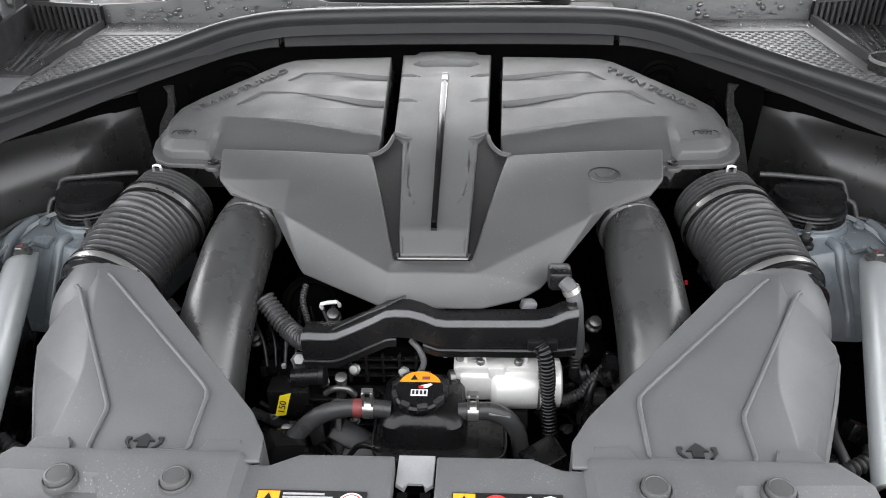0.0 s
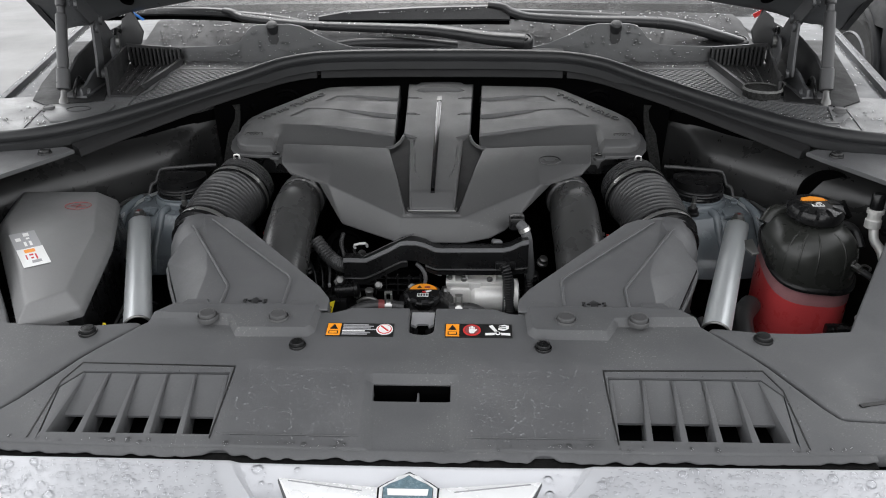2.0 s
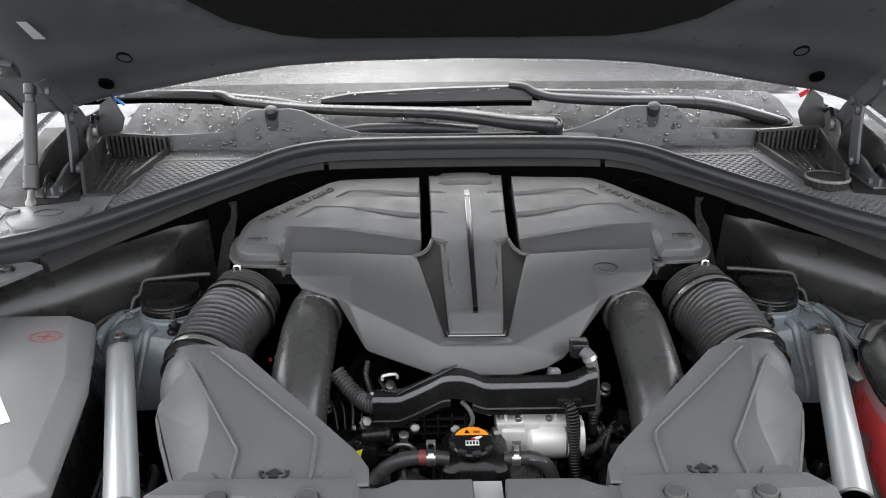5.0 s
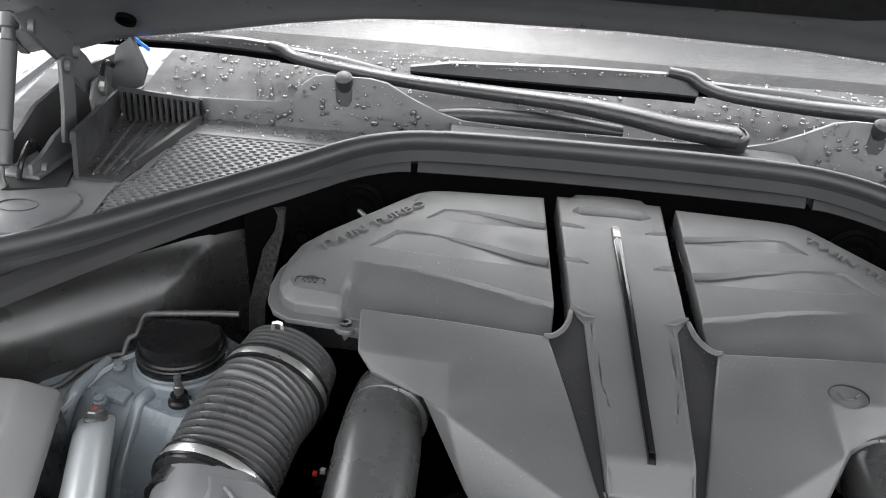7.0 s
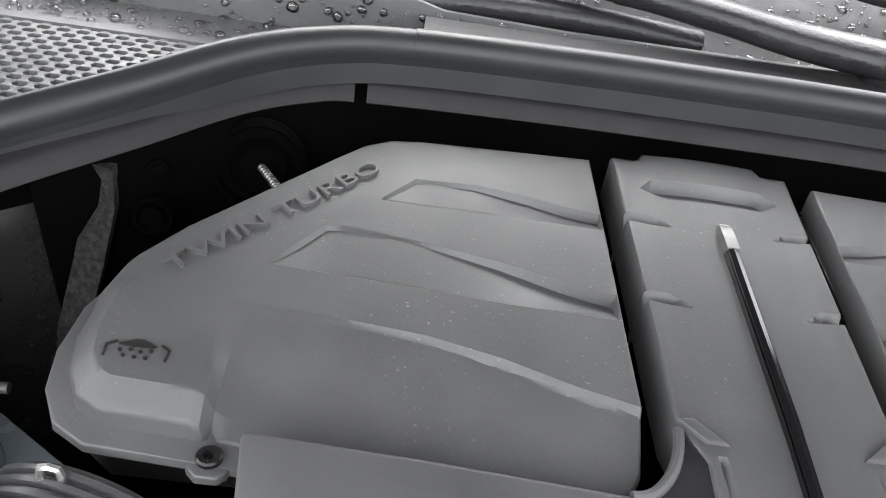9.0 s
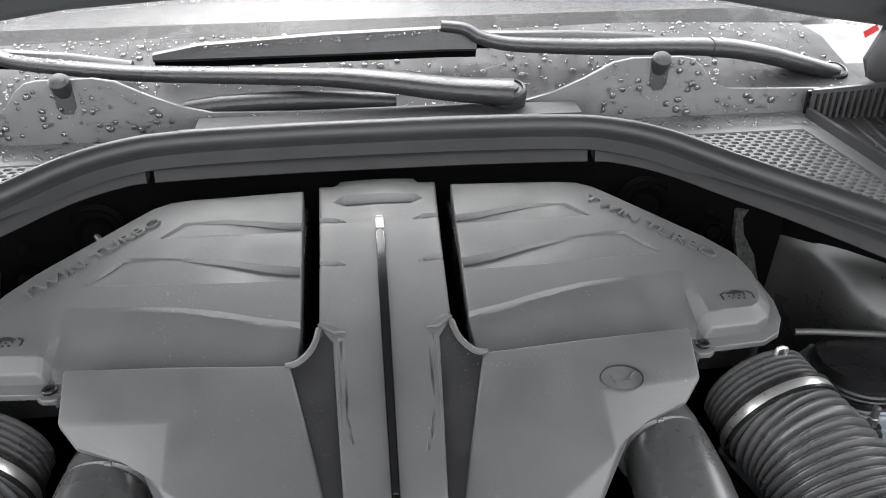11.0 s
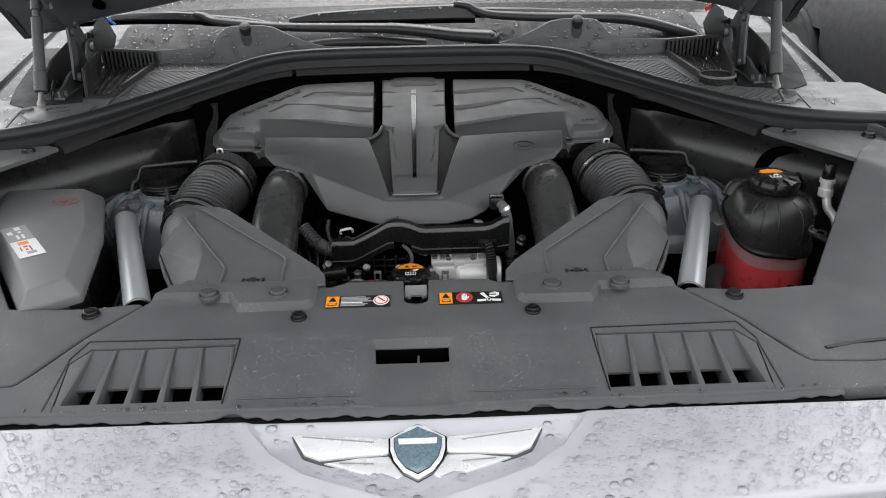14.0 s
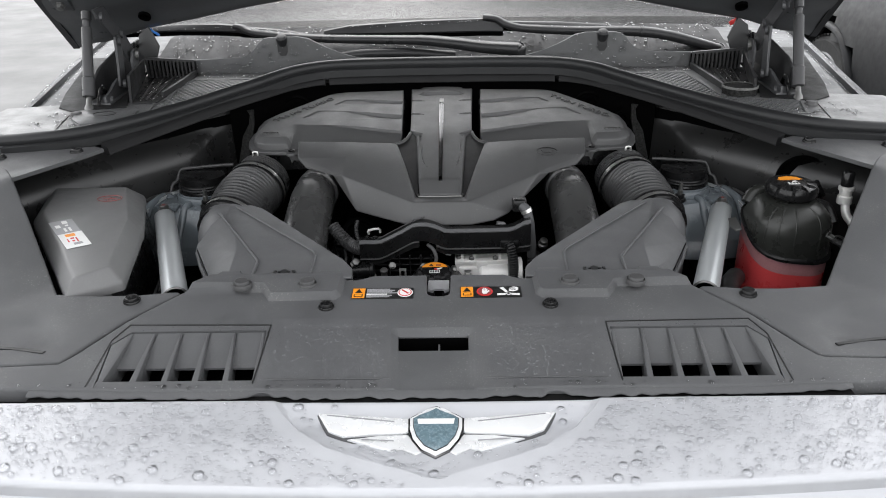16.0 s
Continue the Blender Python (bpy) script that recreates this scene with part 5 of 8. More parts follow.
def radiator_cover():
    e = thing("radiator_cover", (0, 0.28, 1.0), "wide grey grained plastic radiator cover with louvres, labels and clips, rain-speckled", "radiator cover")
    left = [(-0.0170, 0.4085), (-0.092, 0.4085), (-0.114, 0.3980), (-0.128, 0.3975), (-0.131, 0.402), (-0.322, 0.402), (-0.352, 0.372), (-0.393, 0.321), (-0.447, 0.243), (-0.462, 0.226), (-0.53, 0.222), (-0.60, 0.226), (-0.60, 0.186), (-0.5, 0.1825), (-0.35, 0.1785), (-0.2, 0.1785), (0.0, 0.1765)]
    right = [(-x, y) for x, y in left[::-1][1:]]
    notch = [(0.0160, 0.366), (0.0135, 0.359), (0.007, 0.355), (-0.007, 0.355), (-0.0135, 0.359), (-0.0160, 0.366)]
    outline = left + right + notch
    boss = [pocket(BOSS, 0.010, 0.006), pocket(flip(BOSS, 1), 0.010, 0.006)]
    scoop = [(-0.0600, 0.284), (0.0475, 0.284), (0.0490, 0.170), (-0.0510, 0.170)]
    well = [(-0.0500, 0.2745), (0.0390, 0.2745), (0.0405, 0.170), (-0.0410, 0.170)]
    mouth = [(-0.0500, 0.2745), (0.0390, 0.2745), (0.0390, 0.2485), (-0.0490, 0.2485)]

    def hooded(x, y):
        """The scoop: a steep rear slope and soft sides round a shallow tongue that runs out to the front."""
        k = (0.284 - y) / 0.114
        d = min(x + 0.060 - 0.009 * k, 0.0475 + 0.0015 * k - x)
        if d <= 0 or k <= 0:
            return 0.0
        d = min(1.0, d / 0.010, (0.284 - y) / 0.0095)
        return -d * (0.0070 - 0.0030 * min(1.0, k))

    mid = pocket([(-0.204, 0.296), (-0.064, 0.296), (-0.066, 0.187), (-0.198, 0.188)], -0.0012, 0.002)
    mid2 = pocket([(0.204, 0.296), (0.064, 0.296), (0.066, 0.187), (0.198, 0.188)], -0.0012, 0.002)

    def height(x, y):
        z = cover_z(x, y) + hooded(x, y) + mid(x, y) + mid2(x, y) + boss[0](x, y) + boss[1](x, y)
        if abs(y - 0.303) < 0.004:
            z += 0.0012 * (1 - abs(y - 0.303) / 0.004)
        return z

    cuts = [BOSS, inset(BOSS, 0.006), flip(BOSS, 1), inset(flip(BOSS, 1), 0.006), scoop, well]
    bm = relief(outline, height, 0.0085, 0.014, cuts, 0.003, holes=[VENT, flip(VENT, 1), mouth])
    part("panel", bm, TRIMP, e, "", 30)
    # pit walls in near-black, so the mouth's shade is in the colour
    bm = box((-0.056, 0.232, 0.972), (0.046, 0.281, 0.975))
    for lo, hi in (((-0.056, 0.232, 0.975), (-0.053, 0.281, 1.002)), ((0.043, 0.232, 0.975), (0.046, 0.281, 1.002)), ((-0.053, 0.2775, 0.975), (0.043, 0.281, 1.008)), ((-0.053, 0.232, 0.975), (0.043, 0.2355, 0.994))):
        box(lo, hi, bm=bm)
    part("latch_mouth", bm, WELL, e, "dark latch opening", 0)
    # added black sheet over the rear wall: only shade, no real part
    part("mouth_shade", box((-0.0497, 0.2722, 0.976), (0.0387, 0.2742, 1.0112)), WELL, e, "", 0)
    part("mouth_web", prism([(0.0004, 0.252, 1.003), (0.0034, 0.252, 1.003), (0.0030, 0.268, 1.006), (0.0008, 0.268, 1.006)], 0.022, 0.0006), TRIMP, e, "", 0)
    # shadow gap as a black strip, and ragged wet edge, between the cover and the painted front
    wob = random.Random(31)
    lobes = [(wob.uniform(-0.42, 0.42), wob.uniform(0.006, 0.022), wob.uniform(0.002, 0.0055)) for k in range(46)]
    seal, film = [], []
    for k in range(241):
        x = -0.48 + 0.004 * k
        front = float(np.interp(abs(x), [0.0, 0.2, 0.35, 0.5], [0.1765, 0.1785, 0.1785, 0.1825]))
        rear = fascia_rear(x) + 0.0012
        reach = min(0.0128, 0.0065 + max(h * math.exp(-((x - c) / w) ** 2) for c, w, h in lobes) + 0.0012 * math.sin(260 * x))
        reach *= 1 - 0.9 * math.exp(-((x - 0.138) / 0.014) ** 4) - 0.9 * math.exp(-((x + 0.205) / 0.012) ** 4)
        reach = min(max(reach, 0.0006), max(0.0006, front - rear - 0.002))
        if k % 4 == 0:
            seal.append([(x, rear, 0.9800), (x, rear, 0.9925), (x, front + 0.006, 0.9925), (x, front + 0.006, 0.9800)])
        z = cover_z(x, front)
        film.append([(x, front + 0.0015, z - 0.0016), (x, front - reach + 0.0012, z - 0.0022 - 0.18 * reach), (x, front - reach, z - 0.0036 - 0.18 * reach), (x, front - reach, z - 0.0060), (x, front + 0.0015, z - 0.0060)])
    part("gap_shade", loft(seal), FELT, e, "black strip for the shadow gap under the front edge", 0)
    part("wet_edge", loft(film), TRIMP, e, "ragged wet front edge", 40)
    for s in (-1, 1):
        part("moulding_line", tube([(s * 0.057, 0.195, cover_z(0, 0.195) - 0.0001), (s * 0.205, 0.1955, cover_z(0, 0.1955) - 0.0001)], 0.0007, 6, 1, smooth=False), TRIMP, e)
    for s in (-1, 1):
        vent(s, e, 0)
    warning_label(-0.118, -0.034, 0.348, 0.373, 0, e)
    warning_label(0.030, 0.113, 0.348, 0.374, 1, e)
    for s in (-1, 1):
        for x, y, r, h in ((-0.270, 0.372, 0.0125, 0.010), (-0.180, 0.372, 0.0125, 0.010), (-0.149, 0.331, 0.010, 0.0)):
            push_clip((-s * x, y, cover_z(x, y) + h), r, e)
    return e


radiator_cover()

e = thing("hood_latch", (0, 0.37, 1.0), "hood latch with a bare steel plate and two black hooks", "latch")
# housing and stem blackened by colour as shade in the notch
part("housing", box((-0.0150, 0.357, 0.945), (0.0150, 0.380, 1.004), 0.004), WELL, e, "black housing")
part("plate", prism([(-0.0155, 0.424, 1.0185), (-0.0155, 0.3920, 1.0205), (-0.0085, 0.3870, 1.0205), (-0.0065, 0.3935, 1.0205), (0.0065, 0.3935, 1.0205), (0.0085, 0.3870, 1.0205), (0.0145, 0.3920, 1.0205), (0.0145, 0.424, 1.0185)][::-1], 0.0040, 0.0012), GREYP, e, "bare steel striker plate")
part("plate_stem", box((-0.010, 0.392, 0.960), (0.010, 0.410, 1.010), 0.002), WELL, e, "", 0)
for x in (-0.0095, 0.0085):
    part("hook", loft([[(x - w, y, z - 0.010), (x - w, y, z), (x + w, y, z), (x + w, y, z - 0.010)] for y, z, w in ((0.361, 1.006, 0.0022), (0.367, 1.014, 0.0034), (0.375, 1.0175, 0.0040), (0.386, 1.0175, 0.0040))]), GLOSSP, e, "", 30)
    part("hook_tip", tube([(x, 0.3625, 1.0085), (x * 0.6, 0.3640, 1.011), (x * 0.35, 0.3680, 1.012)], 0.0016, 6, 3), STEEL, e)


def corner_cover(s):
    e = thing("corner_cover", (-s * 0.5, 0.3, 1.0), "grey grained plastic corner cover above the headlamp with a clip", "corner cover", "corner covers")

    def zc(x, y):
        return cover_z(x, max(y, 0.2)) - 0.0015

    outline = [(-0.3568, 0.3712), (-0.364, 0.3755), (-0.416, 0.368), (-0.47, 0.367), (-0.53, 0.372), (-0.552, 0.405), (-0.62, 0.50), (-0.694, 0.60), (-0.74, 0.64), (-0.93, 0.52), (-0.93, 0.30), (-0.80, 0.215), (-0.602, 0.1865), (-0.602, 0.2285), (-0.53, 0.2245), (-0.4640, 0.2295), (-0.4515, 0.2465), (-0.3980, 0.3245)]
    step = [(-0.447, 0.30), (-0.50, 0.300), (-0.515, 0.275), (-0.49, 0.235), (-0.60, 0.23), (-0.70, 0.31), (-0.60, 0.33)]

    def height(x, y):
        z = zc(x, y)
        # wedge that climbs towards the wing
        k = max(0.0, (-x - 0.553) * 0.80 + (y - 0.402) * 0.62 + 0.004)
        climb = min(1.0, max(0.0, (y - 0.31 - 0.5 * max(0, -x - 0.6)) / 0.09))
        z += min(0.085, 0.42 * k) * climb
        return z

    dip = pocket([(-0.472, 0.275), (-0.4876, 0.273), (-0.4918, 0.2495), (-0.538, 0.2577), (-0.70, 0.275), (-0.72, 0.315), (-0.5688, 0.315), (-0.5314, 0.3222)], -0.007, 0.006)
    ol = flip(outline, s)
    bm = relief(ol, lambda x, y: height(-abs(x), y) + dip(-abs(x), y), 0.012, 0.014, (), 0.003)
    part("panel", bm, TRIMP, e, "", 30)
    q = [(-0.700, 0.2705), (-0.538, 0.2535), (-0.4918, 0.2455), (-0.4895, 0.2495), (-0.538, 0.2575), (-0.700, 0.2745)]
    part("slot", prism(flip([(x, y, height(x, y) + 0.0006) for x, y in q], s), 0.002), BLACKPRINT, e, "dark seam of the step", 0)
    push_clip((-s * 0.418, 0.353, zc(-0.418, 0.353)), 0.011, e)
    return e


corner_cover(-1)
corner_cover(1)


# ---- engine covers ----
def deck_z(x, y):
    return 1.107 + 0.154 * (y - 0.85)


AIR = [(-0.0835, 1.100), (-0.0810, 1.028), (-0.0785, 0.945), (-0.0765, 0.881), (-0.0785, 0.856), (-0.0845, 0.845), (-0.094, 0.841), (-0.285, 0.8535), (-0.345, 0.857), (-0.358, 0.864), (-0.3665, 0.878), (-0.370, 0.898),
       (-0.368, 0.925), (-0.360, 0.945), (-0.337, 0.978), (-0.262, 1.062), (-0.245, 1.080), (-0.228, 1.090), (-0.205, 1.094)]
PK1 = [(-0.286, 0.956), (-0.258, 0.994), (-0.208, 0.991), (-0.150, 0.981), (-0.115, 0.972), (-0.0805, 0.9655), (-0.0795, 0.9455), (-0.150, 0.9475)]
PK2 = [(-0.229, 1.024), (-0.207, 1.050), (-0.165, 1.052), (-0.130, 1.047), (-0.105, 1.0415), (-0.0825, 1.039), (-0.0815, 1.023), (-0.150, 1.0235)]
CREASE = [(-0.300, 0.926), (-0.240, 0.922), (-0.190, 0.917), (-0.150, 0.908), (-0.110, 0.895), (-0.0775, 0.887)]


def crease_y(x):
    for (x1, y1), (x2, y2) in zip(CREASE, CREASE[1:]):
        if x1 <= x <= x2:
            return y1 + (y2 - y1) * (x - x1) / (x2 - x1)
    return CREASE[0][1] if x < CREASE[0][0] else CREASE[-1][1]


def airbox(s):
    e = thing("airbox", (-s * 0.22, 0.97, 1.07), "charcoal grained plastic airbox cover with raised lettering and stepped panels", "airbox", "airboxes")

    def ramp_depth(poly, reach, left):
        """Depth of a pocket: almost nothing along its front edge, full at its rear step."""
        low = [poly[0], poly[-1], poly[-2]]
        high = poly[1:-2] + [poly[-3]]

        def depth(x, y):
            x = -abs(x)
            y0 = float(np.interp(x, [p[0] for p in low], [p[1] for p in low]))
            y1 = float(np.interp(x, [p[0] for p in high], [p[1] for p in high]))
            k = min(1.0, max(0.0, (y - y0) / max(0.004, y1 - y0)))
            full = 0.0009 + reach * min(1.0, max(0.0, (x + 0.205) / 0.11)) + 0.0045 * min(1.0, max(0.0, (left - x) / 0.028))
            return -(0.0011 + (full - 0.0011) * k)
        return depth

    deep1, deep2 = ramp_depth(PK1, 0.0085, -0.245), ramp_depth(PK2, 0.0070, -0.196)
    p1, p2 = pocket(PK1, deep1, 0.0018), pocket(PK2, deep2, 0.0018)

    def height(x, y):
        x = -abs(x)
        z = deck_z(x, y) + p1(x, y) + p2(x, y)
        c = crease_y(x)
        if y < c:
            k = min(1.0, max(0.0, (x + 0.297) / 0.007))
            z -= k * (0.0040 * min(1.0, (c - y) / 0.002) * min(1, max(0, (x + 0.26) / 0.1)) + 0.27 * (c - y))
        # chamfer along the outer front corner
        if x < -0.287 and y < 0.95:
            z -= 0.75 * max(0.0, 0.0125 - edge_gap((x, y), AIR)) * min(1.0, (-0.287 - x) / 0.003) * min(1.0, (0.95 - y) / 0.04)
        return z

    ol = flip(AIR, s)
    cuts = [flip(p, s) for p in (PK1, inset(PK1, 0.0018), PK2, inset(PK2, 0.0018))]
    cuts.append(flip([*CREASE, (-0.0775, 0.883), (-0.110, 0.891), (-0.150, 0.904), (-0.190, 0.913), (-0.240, 0.918), (-0.300, 0.922)], s))
    cuts.append(flip(inset(AIR, 0.0125), s))
    bm = relief(ol, height, 0.0045, 0.020, cuts, 0.002)
    part("lid", bm, COVER, e, "", 32)
    base = [(-0.0795, 1.098), (-0.0795, 0.87), (-0.280, 0.862), (-0.345, 0.862), (-0.360, 0.872), (-0.365, 0.895), (-0.362, 0.93), (-0.345, 0.955), (-0.255, 1.060), (-0.230, 1.088)]
    part("base", prism(flip([(x, y, deck_z(x, y) - 0.019) for x, y in base], s), 0.045, 0.003), BLACKP, e, "black lower half", 40)
    rim = inset(AIR[6:], -0.0115)
    rim = [(min(x, -0.082), y) for x, y in rim]
    part("flange", prism(flip([(x, y, deck_z(x, y) - 0.0200) for x, y in rim], s), 0.0055, 0.0015), COVER, e, "thin flange round the lid", 40)
    part("screw_tab", prism(flip([(x, y, deck_z(x, y) - 0.0205) for x, y in ((-0.274, 0.853), (-0.279, 0.839), (-0.283, 0.836), (-0.293, 0.836), (-0.298, 0.840), (-0.304, 0.853))], s), 0.005, 0.0012), COVER, e, "", 40)
    part("screw", lathe([(0.0065, 0), (0.0065, 0.002), (0.0055, 0.003), (0.003, 0.003), (0.0025, 0.001), (0.0005, 0.001)], (-s * -0.288, 0.8445, deck_z(0, 0.845) - 0.0185), (0, 0, 1), 16), BLACKP, e)
    a, b = V(-0.3335, 0.9385), V(-0.2285, 1.0540)
    if s < 0:
        o, d = V(a.x, a.y, deck_z(0, a.y) + 0.0009), V(b.x - a.x, b.y - a.y, 0.154 * (b.y - a.y))
        up = V(-0.7, 0.7, 0.108)
    else:
        o, d = V(-b.x, b.y, deck_z(0, b.y) + 0.0009), V(b.x - a.x, a.y - b.y, 0.154 * (a.y - b.y))
        up = V(0.7, 0.7, 0.108)
    lettering("TWIN TURBO", 0.0242, 0.0015, frame_of(o + V(0, 0, 0.0003), d, up), "lettering", COVER, e, "raised words TWIN TURBO", span=(0.156, 0.0115))
    # engine icon on the outer corner
    c = V(-s * -0.334, 0.884)
    ic = part("icon", prism([(c.x + x, c.y + y, deck_z(0, c.y + y) + 0.0008) for x, y in ((-0.010, 0.004), (-0.002, 0.0075), (0.002, 0.0075), (0.009, 0.004), (0.0065, 0.003), (-0.007, 0.003))], 0.001), BLACKPRINT, e, "small moulded engine icon", 0)
    for sg in (-1, 1):
        part("icon_bracket", prism([(c.x + sg * x, c.y + y, deck_z(0, c.y + y) + 0.0008) for x, y in ((0.011, 0.006), (0.016, 0.003), (0.0155, -0.004), (0.0145, -0.004), (0.015, 0.002), (0.0105, 0.005))], 0.001), BLACKPRINT, ic, "", 0)
    for x, y in ((-0.008, 0.0), (-0.003, 0.001), (0.002, 0.0), (0.007, 0.001), (-0.0055, -0.003), (0.0, -0.0035), (0.0055, -0.0035)):
        part("icon_dot", lathe([(0.0011, 0), (0.0011, 0.0006)], (c.x + x, c.y + y, deck_z(0, c.y + y) + 0.0004), (0, -0.15, 1), 8), BLACKPRINT, ic, "", 0)
    return e


airbox(-1)
airbox(1)


def engine_cover():
    e = thing("engine_cover", (0, 0.75, 1.03), "charcoal plastic engine cover with a black spear and wing folds", "engine cover")
    vs, fs = [], []

    def add(p):
        vs.append(p)
        return len(vs) - 1

    L = {}
    half = dict(I0=(-0.0835, 0.8385, 1.1025), F1=(-0.185, 0.8440, 1.1055), A1=(-0.274, 0.8480, 1.1065), A2=(-0.268, 0.800, 1.088), M1=(-0.176, 0.790, 1.092), I1=(-0.0415, 0.668, 1.0555), IM=(-0.062, 0.753, 1.081),
                E1=(-0.251, 0.783, 1.074), E2=(-0.200, 0.768, 1.064), E3=(-0.150, 0.686, 1.024), E4=(-0.052, 0.628, 1.019), R1=(-0.176, 0.735, 1.074), R2=(-0.046, 0.642, 1.0565), TP=(-0.058, 0.868, 1.1135), TQ=(-0.075, 0.846, 1.105))
    for s, tag in ((-1, "l"), (1, "r")):
        for k, p in half.items():
            if s == 1 and k == "E3":
                p = (-0.1365, 0.6765, 1.040)
            L[k + tag] = add((-s * p[0], p[1], p[2]))
    L["N1"] = add((0.116, 0.652, 1.030))
    L["N2"] = add((0.092, 0.640, 1.022))
    for tag in "lr":
        g2 = lambda *n: fs.append([L[q + tag] for q in n])
        g2("I0", "F1", "M1", "IM")
        g2("IM", "M1", "R1")
        g2("IM", "R1", "R2", "I1")
        g2("F1", "A1", "A2", "M1")
        g2("M1", "A2", "E1", "E2", "R1")
        g2("R1", "E2", "E3")
    fs.append([L["R1l"], L["E3l"], L["E4l"], L["R2l"]])
    fs.append([L["R1r"], L["E3r"], L["N1"], L["R2r"]])
    fs.append([L["N1"], L["N2"], L["E4r"], L["R2r"]])
    fs.append([L["R2l"], L["E4l"], L["E4r"], L["R2r"]])
    fs.append([L["I1l"], L["R2l"], L["R2r"], L["I1r"]])
    bm = shell(vs, fs, -0.006, 0.0045, 9, 3)
    part("shroud", bm, COVER, e, "", 30)
    # centre spine
    spine = [(-0.0665, 1.1085), (-0.0625, 0.985), (-0.0600, 0.884), (-0.0560, 0.872), (-0.0475, 0.860), (-0.0440, 0.80), (-0.0365, 0.673)]
    ol = spine + [(-x, y) for x, y in spine[::-1]] + [(0.047, 1.1085), (0.043, 1.1165), (-0.043, 1.1165), (-0.047, 1.1085)]

    def sz(x, y):
        ys, zs = [0.66, 0.673, 0.70, 0.80, 0.87, 0.885, 1.12], [1.0555, 1.0575, 1.0785, 1.098, 1.1125, 1.1150, 1.1500]
        return float(np.interp(y, ys, zs))

    rec = [(-0.040, 1.0855), (0.040, 1.0855), (0.050, 1.0745), (0.034, 1.0635), (-0.034, 1.0635), (-0.050, 1.0745)]
    tab = [(-0.047, 1.12), (0.047, 1.12), (0.047, 1.098), (0.056, 1.09), (-0.056, 1.09), (-0.047, 1.098)]
    changes = [pocket(rec, -0.009, 0.003)]
    cuts = [rec, inset(rec, 0.004)]
    for yy in (1.044, 0.972):
        for sg in (-1, 1):
            w = [(sg * 0.067, yy + 0.002), (sg * 0.048, yy + 0.001), (sg * 0.032, yy - 0.011), (sg * 0.067, yy - 0.006)]
            changes.append(pocket(w, -0.0075, 0.0018))
            cuts.append(w)
    for sg in (-1, 1):
        gr = [(sg * 0.0425, 0.862), (sg * 0.0375, 0.862), (sg * 0.0315, 0.765), (sg * 0.024, 0.738), (sg * 0.0255, 0.736), (sg * 0.0345, 0.762)]
        changes.append(pocket(gr, -0.003, 0.002))
        cuts.append(gr)

    def height(x, y):
        z = sz(x, y) + sum(c(x, y) for c in changes)
        z -= 0.0022 * min(1, abs(x) / 0.05) ** 2
        return z

    bm = relief(ol, height, 0.0048, 0.03, cuts, 0.003)
    part("spine", bm, COVER, e, "raised centre spine", 32)
    # black inserts beside the spine
    for s in (-1, 1):
        q = flip([(-0.0560, 0.8700, 1.1110), (-0.0610, 0.8630, 1.1085), (-0.0650, 0.8530, 1.1050), (-0.0710, 0.8450, 1.1020), (-0.0785, 0.8395, 1.0998), (-0.084, 0.8375, 1.0990), (-0.0630, 0.752, 1.0775), (-0.0430, 0.669, 1.0535), (-0.0375, 0.672, 1.0545), (-0.0430, 0.80, 1.0895), (-0.0465, 0.860, 1.1060)], s)
        part("black_insert", prism(q, 0.006, 0.0008), INSERT, e, "smooth black tapered insert", 20)
        w = flip([(-0.0600, 0.8760, 1.1130), (-0.0620, 0.8640, 1.1110), (-0.0660, 0.8535, 1.1080), (-0.0720, 0.8455, 1.1055), (-0.0790, 0.8405, 1.1035), (-0.0880, 0.8388, 1.1030)], s)
        part("insert_lip", tube([(x, y, z - 0.002) for x, y, z in w], 0.0030, 8, 3), COVER, e)
        part("insert_cap", prism(flip([(-0.0610, 0.880, 1.1158), (-0.052, 0.8815, 1.1160), (-0.035, 0.8680, 1.1128), (-0.047, 0.8690, 1.1128)], s), 0.005, 0.0016), COVER, e)
        part("chrome_line", tube(flip([(-0.0435, 0.858, 1.1075), (-0.041, 0.80, 1.0965), (-0.0355, 0.70, 1.0735), (-0.0345, 0.676, 1.0595)], s), 0.0010, 6, 3), COVER, e)
    part("chrome_foot", tube([(-0.039, 0.676, 1.0575), (-0.0375, 0.6695, 1.0562), (0.0375, 0.6695, 1.0562), (0.039, 0.676, 1.0575)], 0.0017, 8, 1, smooth=False), STEEL, e, "satin silver foot strip")
    # spear
    def sp(x, y, h):
        return (x, y, sz(x, y) + h)
    rings_y = [1.038, 1.030, 1.0, 0.95, 0.885, 0.80, 0.74, 0.702, 0.696]
    def wide(y):
        return (0.0040 if y > 1.034 else 0.0053) if y > 0.9 else 0.0038 + 0.0015 * max(0, (y - 0.70) / 0.2)
    part("spear_rim", loft([[sp(-wide(y), y, -0.002), sp(-wide(y) * 0.8, y, 0.0035), sp(wide(y) * 0.8, y, 0.0035), sp(wide(y), y, -0.002)] for y in rings_y]), SMOKED, e, "smoked chrome rim of the spear", 30)
    part("spear", loft([[sp(-wide(y) * 0.68, y, 0.002), sp(-wide(y) * 0.58, y, 0.0046), sp(0, y, 0.0056), sp(wide(y) * 0.58, y, 0.0046), sp(wide(y) * 0.68, y, 0.002)] for y in [1.020, 0.95, 0.885, 0.80, 0.74, 0.703]]), GLOSSP, e, "glossy black spear", 30)
